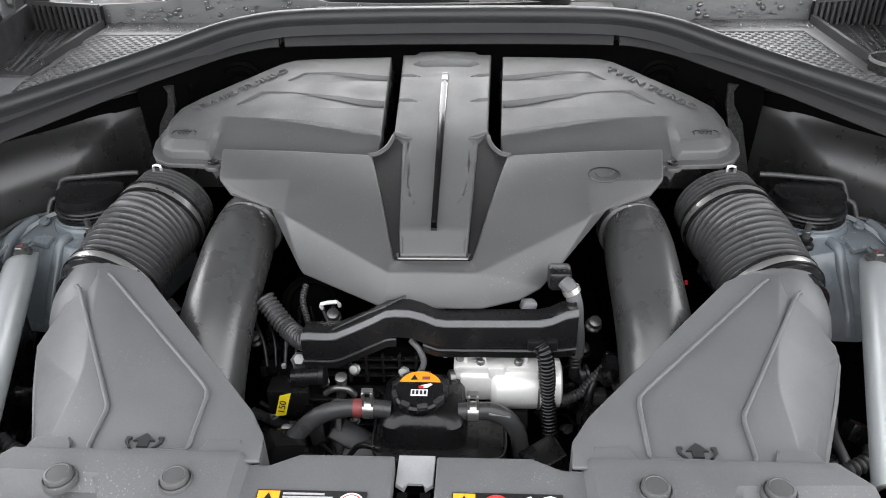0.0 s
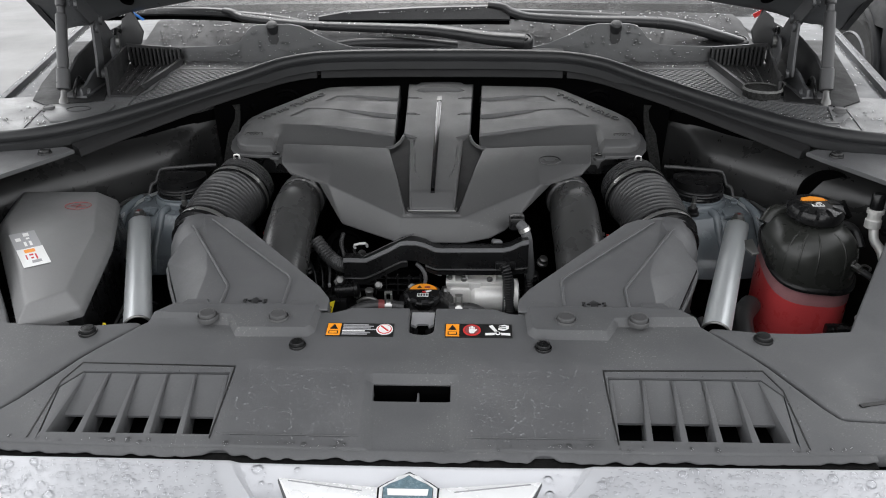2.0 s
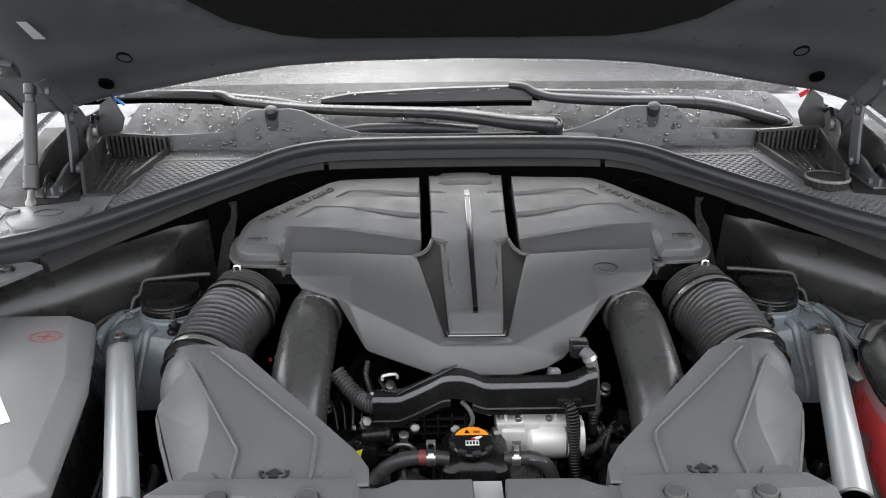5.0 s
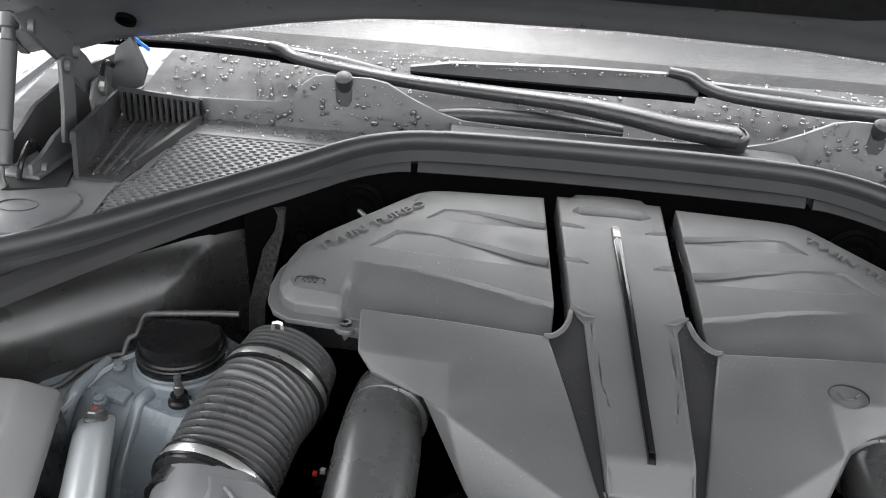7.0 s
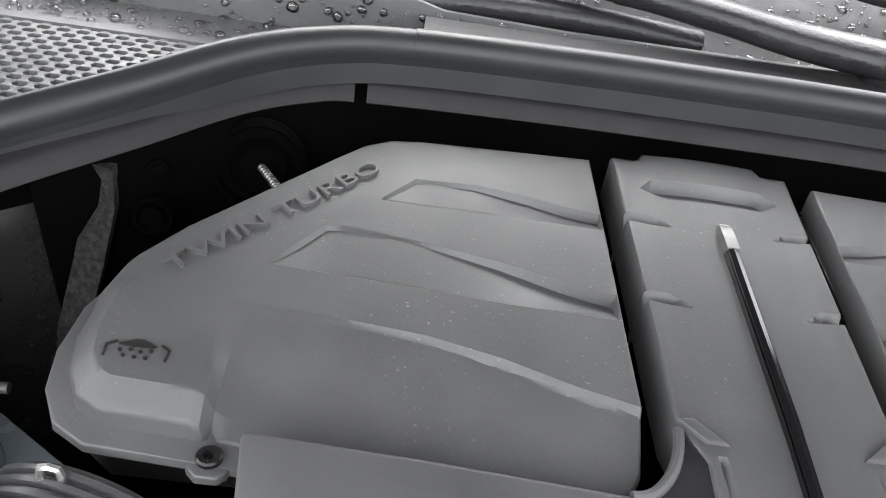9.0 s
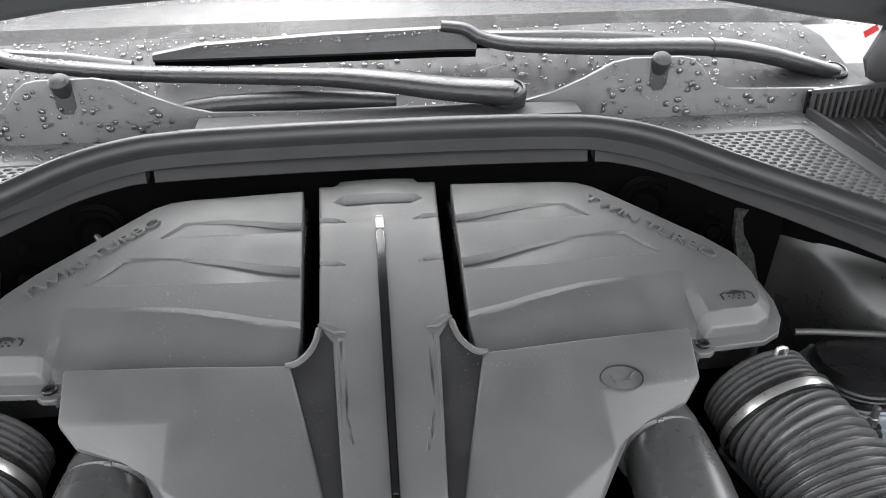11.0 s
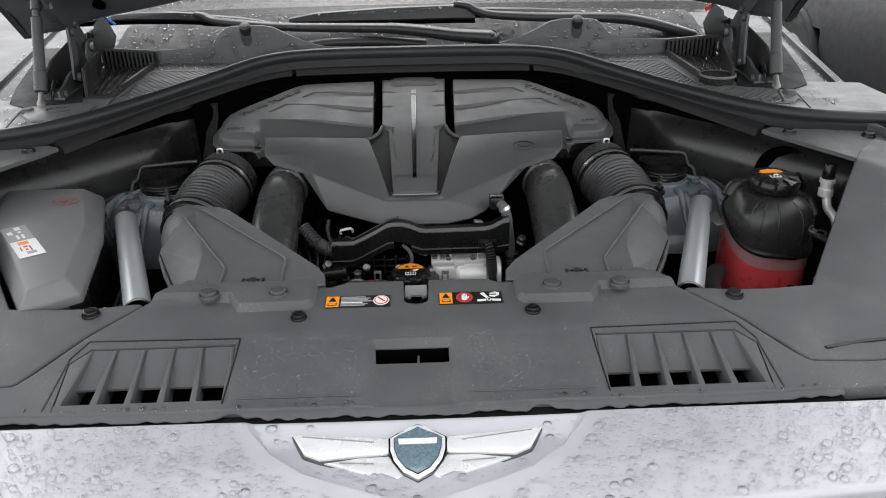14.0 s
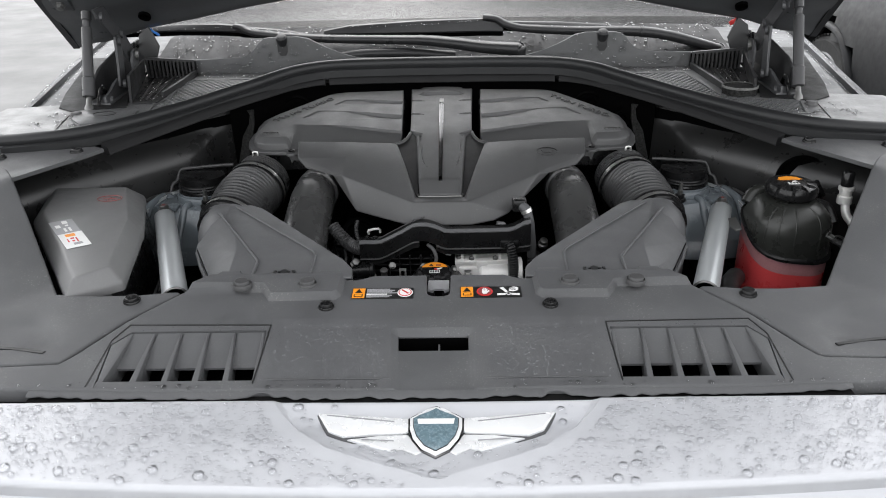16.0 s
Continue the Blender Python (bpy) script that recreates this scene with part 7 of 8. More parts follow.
    part("clip", tube([(-0.545, 0.378, 1.020), (-0.535, 0.365, 1.024), (-0.470, 0.372, 1.022), (-0.462, 0.385, 1.018)], 0.004, 8, 1, smooth=False), DARKP, e, "plastic lid clip")
    part("yellow_tab", box((-0.423, 0.396, 1.006), (-0.419, 0.400, 1.012), 0.001), YELLOW, e, "small yellow tab")
    return e


battery_cover()


# ---- coolant reservoir ----
def reservoir():
    cx, cy = 0.588, 0.640
    e = thing("coolant_reservoir", (cx, cy, 0.8), "coolant reservoir with black dome, red coolant and black screw cap", "coolant reservoir")

    def tilt(sec, k=0.38):
        return [(x, y, z + k * (y - cy) - 0.10 * (x - cx)) for x, y, z in sec]

    W, D = 0.065, 0.066
    secs = [rounded(cx, cy, W - 0.006, D - 0.006, 0.790), rounded(cx, cy, W - 0.001, D - 0.001, 0.802), rounded(cx, cy, W, D, 0.88), tilt(rounded(cx, cy, W, D, 0.968))]
    part("lower_tank", loft(secs), COOLANT, e, "translucent tank full of red coolant", 50)
    part("liquid_line", loft([tilt(rounded(cx, cy, W + 0.0002, D + 0.0002, 0.968)), tilt(rounded(cx, cy, W, D, 0.992))], caps=False), MILKY, e, "milky pink band above the coolant", 50)
    part("seam_flange", loft([tilt(rounded(cx, cy, W + 0.001, D + 0.001, 0.990)), tilt(rounded(cx, cy, W + 0.004, D + 0.004, 0.992)), tilt(rounded(cx, cy, W + 0.004, D + 0.004, 0.996)), tilt(rounded(cx, cy, W + 0.001, D + 0.001, 0.998))]), BLACKP, e, "", 40)
    secs = [tilt(rounded(cx, cy, W, D, 0.997)), tilt(rounded(cx, cy, W, D, 1.012), 0.15), rounded(cx, cy, W - 0.0015, D - 0.0015, 1.024), rounded(cx, cy, W - 0.005, D - 0.005, 1.034), rounded(cx, cy, W - 0.012, D - 0.012, 1.043), rounded(cx, cy + 0.004, 0.048, 0.046, 1.050, power=2.6), rounded(cx + 0.002, cy + 0.008, 0.038, 0.038, 1.053, power=2.2), rounded(cx + 0.004, cy + 0.012, 0.029, 0.029, 1.054, power=2.0)]
    dome = part("dome", loft(secs), TANKTOP, e, "black moulded dome", 50)
    for k, a in enumerate((-2.45, -2.05, -1.65, -1.25)):
        p = []
        for t, z in ((0.55, 1.0505), (0.76, 1.0455), (0.90, 1.035), (0.985, 1.018), (1.0, 0.995)):
            ca, sa = math.cos(a), math.sin(a)
            p.append((cx + W * t * math.copysign(abs(ca) ** 0.67, ca), cy + D * t * math.copysign(abs(sa) ** 0.67, sa), z))
        part("rib", tube(p, 0.0016, 8, 4), TANKTOP, dome, "", 60)
    part("dome_hump", tube([(cx - 0.052, cy + 0.045, 1.030), (cx - 0.040, cy + 0.052, 1.046), (cx - 0.020, cy + 0.052, 1.046), (cx - 0.010, cy + 0.05, 1.04)], 0.013, 12, 5), TANKTOP, dome, "", 60)
    at = V(cx + 0.004, cy + 0.013, 1.048)
    part("neck", lathe([(0.026, -0.002), (0.026, 0.010), (0.029, 0.011), (0.029, 0.013)], at, (0, -0.06, 1), 28), BLACKP, e)
    prof = [(0.034, 0.010), (0.0390, 0.012), (0.0408, 0.016), (0.0408, 0.024), (0.0375, 0.0300), (0.022, 0.0315), (0.0215, 0.0305), (0.004, 0.0305)]
    cap = part("cap", lathe(prof, at, (0, -0.06, 1), 40), BLACKP, e, "black screw cap with printed warning")
    for k in range(10):
        a = 2 * math.pi * k / 10
        d = V(math.cos(a), math.sin(a), 0)
        q = V(-d.y, d.x, 0)
        sec = [[at + d * r + q * w + V(0, 0, h) for w, h in ((-0.0028, z0), (-0.0022, z1), (0.0022, z1), (0.0028, z0))] for r, z0, z1 in ((0.023, 0.0285, 0.0330), (0.034, 0.0265, 0.0318), (0.0420, 0.018, 0.0272), (0.0422, 0.013, 0.016))]
        part("grip", loft(sec), BLACKP, cap, "", 30)
    part("orange_print", prism([at + V(x, y, 0.0318 + 0.06 * y) for x, y in ((-0.021, 0.011), (0.021, 0.011), (0.016, 0.020), (0.0, 0.025), (-0.016, 0.020))], 0.0012), ORANGE, cap, "orange warning print", 0)
    part("white_print", prism([at + V(x, y, 0.0314 + 0.06 * y) for x, y in ((-0.008, -0.008), (0.010, -0.008), (0.010, -0.001), (-0.008, -0.001))], 0.001), WHITE, cap, "white warning print", 0)
    for k in range(3):
        part("print_bar", prism([at + V(-0.0045 + 0.0055 * k + x, y, 0.0319 + 0.06 * y) for x, y in ((-0.0015, -0.0065), (0.0015, -0.0065), (0.0015, -0.0025), (-0.0015, -0.0025))], 0.001), BLACKPRINT, cap, "", 0)
    part("white_mark", prism([at + V(x, y, 0.0314 + 0.06 * y) for x, y in ((0.0, 0.001), (0.009, 0.002), (0.007, 0.006), (0.001, 0.004))], 0.001), WHITE, cap, "", 0)
    # clip and level sensor lead
    part("sensor_boss", lathe([(0.010, -0.006), (0.010, 0.008), (0.007, 0.010), (0.007, 0.018)], (0.630, 0.592, 1.010), (0.55, -0.7, -0.25), 16), TANKTOP, e)
    part("sensor_clip", tube([(0.628, 0.580, 1.012), (0.640, 0.574, 1.006), (0.655, 0.578, 1.002), (0.660, 0.586, 1.004), (0.646, 0.583, 1.010), (0.640, 0.575, 1.0)], 0.0018, 6, 4), STEEL, e, "spring wire hose clip")
    part("overflow_hose", tube([(0.634, 0.584, 1.006), (0.650, 0.573, 1.000), (0.662, 0.566, 0.990), (0.667, 0.558, 0.970), (0.662, 0.546, 0.948), (0.645, 0.535, 0.935), (0.625, 0.530, 0.930)], 0.0048, 10, 6), DARKP, e, "bent grey hose")
    part("sensor_plug", box((0.588, 0.520, 0.918), (0.622, 0.540, 0.936), 0.003), BLACKP, e, "black level sensor plug")
    part("plug_rib", box((0.596, 0.517, 0.930), (0.612, 0.524, 0.939), 0.001), BLACKP, e, "", 0)
    part("pale_pad", box((0.635, 0.543, 0.935), (0.655, 0.551, 0.944), 0.003), GREYP, e, "pale foam pad")
    part("bracket", prism([(0.512, 0.668, 1.012), (0.498, 0.666, 1.010), (0.494, 0.652, 1.006), (0.503, 0.636, 1.000), (0.514, 0.638, 1.002)], 0.003, 0.001), STEEL, e, "steel bracket tab")
    return e


reservoir()

# refrigerant line at the wing
e = thing("refrigerant_line", (0.715, 0.66, 1.0), "bright aluminium refrigerant line with a black service cap", "pipe")
part("pipe", tube([(0.688, 0.655, 1.045), (0.689, 0.645, 1.022), (0.699, 0.632, 1.004), (0.708, 0.60, 0.95), (0.700, 0.57, 0.90), (0.690, 0.54, 0.85)], 0.007, 12, 6), ALU, e, "", 60)
part("valve_block", lathe([(0.009, -0.01), (0.012, -0.008), (0.012, 0.004), (0.010, 0.006), (0.010, 0.014), (0.0125, 0.015), (0.0125, 0.021), (0.009, 0.022)], (0.687, 0.657, 1.047), (0, 0.05, 1), 16), ALU, e)
part("service_cap", lathe([(0.0095, 0.022), (0.0100, 0.024), (0.0100, 0.044), (0.008, 0.047), (0.002, 0.048)], (0.687, 0.657, 1.047), (0, 0.05, 1), 16), BLACKP, e, "black service cap")
e = thing("coolant_tap", (0.665, 0.70, 1.04), "black plastic hose tap behind the reservoir", "tap")
part("handle", box((0.655, 0.694, 1.030), (0.667, 0.700, 1.070), 0.003, turn=pose(0, 0, 0, 10, -35, 0)), BLACKP, e)
part("elbow", tube([(0.640, 0.69, 1.03), (0.660, 0.685, 1.028), (0.675, 0.68, 1.02), (0.68, 0.66, 1.0)], 0.008, 10, 4), DARKP, e)
e = thing("filler_flap", (0.63, 0.76, 1.05), "round black flap on the wheelhouse", "flap")
part("disc", lathe([(0.046, 0), (0.046, 0.004), (0.042, 0.006), (0.041, 0.003), (0.01, 0.003)], (0.672, 0.79, 1.035), (-0.3, -1, 0.1), 32), WELL, e)
for pts, r, lab in (([(0.50, 0.60, 0.93), (0.475, 0.56, 0.93), (0.462, 0.50, 0.92), (0.455, 0.45, 0.90), (0.452, 0.40, 0.85)], 0.016, "thick grey-black coolant hose beside the brace"),):
    e = part("coolant_hose", tube(pts, r, 14, 6), DARKP, None, "", 60)
    tagged(e, lab, "hose")


# ---- middle of the engine ----
def degas_tank():
    e = thing("degas_tank", (-0.008, 0.56, 0.92), "small black coolant tank with a screw cap and two hoses", "coolant tank")
    body = loft([rounded(0.010, 0.568, 0.069, 0.056, 0.880, power=6), rounded(0.010, 0.568, 0.069, 0.056, 0.914, power=6), rounded(0.010, 0.568, 0.066, 0.053, 0.917, power=6), rounded(-0.007, 0.570, 0.046, 0.044, 0.918, power=6),
                 rounded(-0.007, 0.570, 0.044, 0.042, 0.922, power=6), rounded(-0.007, 0.571, 0.0425, 0.0405, 0.941, power=6), rounded(-0.007, 0.572, 0.040, 0.038, 0.9455, power=5), rounded(-0.009, 0.570, 0.030, 0.030, 0.9515, power=3), rounded(-0.010, 0.566, 0.023, 0.023, 0.953, power=2)])
    part("body", body, BLACKP, e, "", 32)
    part("rim_bead", tube([*rounded(0.010, 0.568, 0.0685, 0.0555, 0.9165, 48, 6), rounded(0.010, 0.568, 0.0685, 0.0555, 0.9165, 48, 6)[0]], 0.0016, 6, smooth=False), DARKP, e, "", 60)
    at = V(-0.010, 0.563, 0.944)
    part("neck", lathe([(0.020, -0.002), (0.020, 0.006), (0.022, 0.007)], at, (0, -0.1, 1), 24), BLACKP, e)
    cap = part("cap", lathe([(0.0215, 0.004), (0.0225, 0.006), (0.0235, 0.016), (0.0265, 0.0165), (0.0272, 0.019), (0.0268, 0.022), (0.0245, 0.0240), (0.0238, 0.0235), (0.003, 0.0238)], at, (0, -0.1, 1), 40), BLACKP, e, "black screw cap with orange and white print")
    for k in range(9):
        a = 2 * math.pi * k / 9
        d, q = V(math.cos(a), math.sin(a), 0), V(-math.sin(a), math.cos(a), 0)
        part("grip", loft([[at + d * r + q * w + V(0, 0, h) for w, h in ((-0.006, z0), (-0.005, z1), (0.005, z1), (0.006, z0))] for r, z0, z1 in ((0.0240, 0.016, 0.0245), (0.0285, 0.016, 0.0225))]), DARKP, cap, "", 30)
    up = 0.0242
    seg = [(0.0225 * math.cos(a), 0.0225 * math.sin(a)) for a in [math.radians(q) for q in range(20, 161, 10)]]
    part("orange_print", prism([at + V(x, y, up + 0.1 * y) for x, y in seg], 0.0012), ORANGE, cap, "orange warning print", 0)
    part("triangle", prism([at + V(x, y, up + 0.0006 + 0.1 * y) for x, y in ((-0.0095, 0.0105), (-0.0025, 0.0105), (-0.006, 0.017))], 0.0008), BLACKPRINT, cap, "", 0)
    part("print_bar", prism([at + V(x, y, up + 0.0006 + 0.1 * y) for x, y in ((0.002, 0.011), (0.010, 0.011), (0.010, 0.0145), (0.002, 0.0145))], 0.0008), FADED, cap, "", 0)
    part("white_print", prism([at + V(x, y, up + 0.1 * y) for x, y in ((-0.0085, -0.011), (0.0085, -0.011), (0.0085, -0.0025), (-0.0085, -0.0025))], 0.0012), WHITE, cap, "white warning print", 0)
    for k in range(4):
        part("print_bar", prism([at + V(-0.0060 + 0.004 * k + x, y, up + 0.0006 + 0.1 * y) for x, y in ((-0.0012, -0.0092), (0.0012, -0.0092), (0.0012, -0.0045), (-0.0012, -0.0045))], 0.0008), BLACKPRINT, cap, "", 0)
    part("white_mark", prism([at + V(x, y, up + 0.1 * y) for x, y in ((0.001, -0.001), (0.008, 0.000), (0.013, 0.0045), (0.011, 0.006), (0.001, 0.003))], 0.0012), WHITE, cap, "", 0)
    part("red_mark", prism([at + V(x, y, up + 0.0006 + 0.1 * y) for x, y in ((-0.001, -0.001), (0.004, -0.001), (0.004, 0.002), (-0.001, 0.002))], 0.0008), REDP, cap, "", 0)
    part("left_hose", tube([(-0.040, 0.552, 0.947), (-0.057, 0.551, 0.950), (-0.080, 0.550, 0.951), (-0.100, 0.547, 0.949), (-0.117, 0.543, 0.942), (-0.133, 0.535, 0.930), (-0.153, 0.520, 0.916), (-0.170, 0.505, 0.90)], 0.0092, 16, 6), RUBBER, e, "black rubber hose", 60)
    part("right_hose", tube([(0.030, 0.556, 0.942), (0.048, 0.556, 0.944), (0.065, 0.555, 0.944), (0.081, 0.552, 0.936), (0.091, 0.550, 0.918), (0.094, 0.55, 0.89)], 0.0092, 16, 6), RUBBER, e, "black rubber hose", 60)
    part("hose_print", box((0.060, 0.5462, 0.9455), (0.082, 0.5472, 0.9475), turn=pose(0, 0, 0, 0, 12, 0)), GREYP, e, "faint pale print on the hose", 0)
    part("hose_band", lathe([(0.0096, -0.007), (0.0096, 0.007)], (-0.070, 0.5505, 0.9506), (1, 0.03, -0.03), 18, cap=False), FADED, e, "faded red paint band on the hose")
    for x, y, z in ((-0.0615, 0.551, 0.9502), (0.0445, 0.556, 0.9435)):
        c2 = part("spring_clamp", lathe([(0.0098, -0.0055), (0.0106, -0.0055), (0.0106, 0.0055), (0.0098, 0.0055)], (x, y, z), (1, 0, 0), 22, cap=False), CLAMP, e, "bright steel spring clamp")
        for dx in (-0.0045, 0.0045):
            part("clamp_ear", box((x + dx - 0.0012, y - 0.007, z + 0.006), (x + dx + 0.0012, y + 0.001, z + 0.0245), 0.0004), CLAMP, c2)
        part("clamp_ear", box((x - 0.0057, y - 0.005, z + 0.0235), (x + 0.0057, y + 0.001, z + 0.0262), 0.0004), CLAMP, c2)
    return e


degas_tank()


def throttle_housing():
    e = thing("throttle_housing", (0.07, 0.63, 0.93), "cast aluminium throttle housing with a round motor", "throttle housing")
    part("body", box((0.0245, 0.602, 0.900), (0.074, 0.655, 0.960), 0.003), ALU, e, "", 40)
    part("body_step", box((0.030, 0.596, 0.922), (0.066, 0.606, 0.954), 0.003), ALU, e, "", 40)
    part("flange", box((0.0235, 0.600, 0.9575), (0.125, 0.652, 0.9650), 0.0015), ALU, e)
    part("boss", box((0.060, 0.5965, 0.950), (0.078, 0.606, 0.9655), 0.0025), ALU, e, "", 40)
    part("motor", lathe([(0.016, -0.003), (0.0205, -0.001), (0.0235, 0.003), (0.0235, 0.044), (0.0225, 0.046), (0.0235, 0.048), (0.0235, 0.057), (0.021, 0.060), (0.005, 0.061)], (0.066, 0.604, 0.935), (1, 0, 0), 36), ALU, e, "round bright motor can", 30)
    part("motor_seam", lathe([(0.0238, 0.0), (0.0242, 0.0006), (0.0242, 0.0018), (0.0238, 0.0024)], (0.112, 0.604, 0.935), (1, 0, 0), 36, cap=False), STEEL, e)
    part("end_ring", lathe([(0.026, 0.0), (0.026, 0.008), (0.021, 0.010)], (0.128, 0.606, 0.940), (1, 0, 0), 28), ALU, e)
    part("side_plug", lathe([(0.009, 0.0), (0.009, 0.006), (0.006, 0.008), (0.001, 0.008)], (0.0250, 0.606, 0.945), (-1, -0.2, 0), 18), STEEL, e)
    for x, y, z in ((0.030, 0.612, 0.9645), (0.052, 0.606, 0.9645), (0.092, 0.606, 0.9645), (0.118, 0.606, 0.9645)):
        part("bolt", lathe([(0.0045, 0), (0.0045, 0.005), (0.0035, 0.006), (0.001, 0.006)], (x, y, z), (0, 0, 1), 8), STEEL, e, "", 20)
    for x in (0.036, 0.056, 0.100):
        part("post", box((x - 0.002, 0.606, 0.9645), (x + 0.002, 0.615, 0.978), 0.0008), ALU, e, "", 20)
    part("lower_bracket", box((0.082, 0.590, 0.885), (0.104, 0.602, 0.910), 0.002), DARKP, e)
    return e


throttle_housing()


def crossover_duct():
    e = thing("crossover_duct", (0.0, 0.61, 0.99), "black satin moulded crossover duct across the engine front", "crossover duct")
    line = [(-0.136, 0.9990, 0.9700), (-0.128, 0.9995, 0.9708), (-0.110, 0.9990, 0.9705), (-0.100, 0.9998, 0.9720), (-0.085, 1.0070, 0.9790), (-0.062, 1.0190, 0.9915), (-0.046, 1.0288, 1.0000), (-0.036, 1.0303, 1.0012), (-0.022, 1.0300, 1.0000),
            (-0.008, 1.0260, 0.9945), (0.006, 1.0190, 0.9885), (0.016, 1.0178, 0.9878), (0.050, 1.0180, 0.9880), (0.090, 1.0185, 0.9882), (0.112, 1.0188, 0.9885), (0.124, 1.0220, 0.9890), (0.138, 1.0300, 0.9900), (0.150, 1.0330, 0.9920)]
    secs = []
    for x, zb, zl in line:
        secs.append([(x, 0.603, zl), (x, 0.6000, zl + 0.002), (x, 0.5995, zb - 0.0005), (x, 0.6045, zb + 0.0030), (x, 0.6065, zb + 0.0032), (x, 0.632, zb - 0.001), (x, 0.636, zl)])
    part("duct", loft(secs), BLACKP, e, "", 25)
    band = [[(x, 0.5990, zb - 0.0010), (x, 0.5985, zb + 0.0008), (x, 0.6040, zb + 0.0042), (x, 0.6065, zb + 0.0036), (x, 0.6050, zb + 0.0010)] for x, zb, zl in line]
    part("top_band", loft(band), DUCTP, e, "grey satin band along the upper edge", 30)
    for part_line in (line[:8], line[9:]):
        part("lower_bead", tube([(x, 0.5985, zl + 0.0005) for x, zb, zl in part_line], 0.0015, 6, 2), DARKP, e)
        part("lower_skirt", loft([[(x, 0.601, zl), (x, 0.600, zl - 0.010), (x, 0.606, zl - 0.010), (x, 0.606, zl)] for x, zb, zl in part_line]), BLACKP, e, "", 30)
    for k in range(5):
        o = 0.0045 * k
        part("rib", tube([(-0.104 + o, 0.612 + o, 1.0030), (-0.086 + o, 0.612 + o, 1.0130), (-0.064 + o, 0.612 + o, 1.0250), (-0.045 + o, 0.612 + o, 1.0340)], 0.0011, 6, 2), DARKP, e)
    part("bracket", box((0.100, 0.5955, 0.990), (0.131, 0.602, 1.0025), 0.002), BLACKP, e, "conduit bracket", 30)
    return e


crossover_duct()
e = part("corrugated_hose", corrugated([(-0.190, 0.665, 1.006), (-0.178, 0.655, 0.994), (-0.160, 0.640, 0.982), (-0.142, 0.622, 0.982), (-0.130, 0.614, 0.986)], 0.0118, 0.0052, 0.0026, 8, 18), RUBBER, None, "", 40)
tagged(e, "corrugated black vent hose", "hose")
e = part("corrugated_conduit", corrugated([(0.112, 0.597, 0.999), (0.117, 0.592, 0.992), (0.1200, 0.588, 0.975), (0.1225, 0.586, 0.945), (0.1245, 0.582, 0.915), (0.128, 0.57, 0.885), (0.132, 0.55, 0.86)], 0.0090, 0.0042, 0.0012, 8, 16), GLOSSP, None, "", 40)
tagged(e, "corrugated black wiring conduit", "conduit")
e = thing("breather_hose", (0.15, 0.64, 0.98), "grey rubber breather hose with a spring clamp and barbed elbow", "hose")
part("hose", tube([(0.138, 0.640, 1.048), (0.1445, 0.633, 1.043), (0.150, 0.631, 1.025), (0.1525, 0.631, 1.005), (0.1555, 0.632, 0.980), (0.1560, 0.632, 0.958)], 0.0080, 14, 6), TRIMP, e, "matt grey rubber hose", 60)
part("clamp", lathe([(0.0086, -0.003), (0.0095, -0.003), (0.0095, 0.003), (0.0086, 0.003)], (0.1450, 0.6330, 1.0415), (0.5, -0.2, -1), 16, cap=False), CLAMP, e, "steel spring clamp")
part("barb", corrugated([(0.1560, 0.632, 0.960), (0.1555, 0.632, 0.940)], 0.0072, 0.005, 0.0016, 4, 14), DARKP, e)
part("elbow_pipe", tube([(0.1555, 0.632, 0.944), (0.155, 0.632, 0.932), (0.158, 0.634, 0.925), (0.168, 0.640, 0.924)], 0.0062, 12, 5), DARKP, e)
part("elbow_ring", lathe([(0.008, 0), (0.0125, 0.001), (0.0125, 0.004), (0.009, 0.005), (0.009, 0.008), (0.012, 0.009), (0.012, 0.012), (0.008, 0.013)], (0.160, 0.634, 0.925), (0.9, 0.2, 0.1), 18), DARKP, e)
part("elbow", box((0.122, 0.638, 1.036), (0.146, 0.662, 1.058), 0.004), BLACKP, e, "", 40)
e = thing("wiring_plugs", (0.18, 0.62, 0.93), "cluster of black wiring plugs and taped leads", "wiring")
part("lead", corrugated([(0.128, 0.598, 0.912), (0.146, 0.608, 0.914), (0.162, 0.615, 0.918), (0.174, 0.620, 0.932), (0.186, 0.625, 0.944), (0.200, 0.635, 0.952)], 0.0062, 0.004, 0.0012, 6, 12), RUBBER, e, "", 40)
part("lead", tube([(0.165, 0.60, 0.87), (0.168, 0.602, 0.90), (0.172, 0.612, 0.925), (0.180, 0.625, 0.935)], 0.005, 10, 5), BLACKP, e, "", 60)
part("plug", box((0.184, 0.612, 0.944), (0.214, 0.632, 0.962), 0.003, turn=pose(0, 0, 0, 0, 14, 0)), BLACKP, e)
part("plug_collar", lathe([(0.011, 0), (0.011, 0.004), (0.009, 0.005), (0.009, 0.010), (0.011, 0.011), (0.011, 0.015)], (0.186, 0.618, 0.938), (0.7, -0.3, 0.6), 18), BLACKP, e)
part("plug_collar", lathe([(0.012, 0), (0.012, 0.004), (0.010, 0.005), (0.010, 0.010), (0.006, 0.011)], (0.202, 0.618, 0.930), (0.6, -0.5, 0.5), 18), DARKP, e)
part("plug", box((0.172, 0.606, 0.895), (0.190, 0.622, 0.922), 0.003), DARKP, e)
part("plug_rib", box((0.170, 0.604, 0.908), (0.192, 0.608, 0.911)), BLACKP, e, "", 0)
part("plug_tip", lathe([(0.007, 0), (0.007, 0.012), (0.004, 0.013)], (0.181, 0.612, 0.894), (0, 0, -1), 14), GREYP, e)
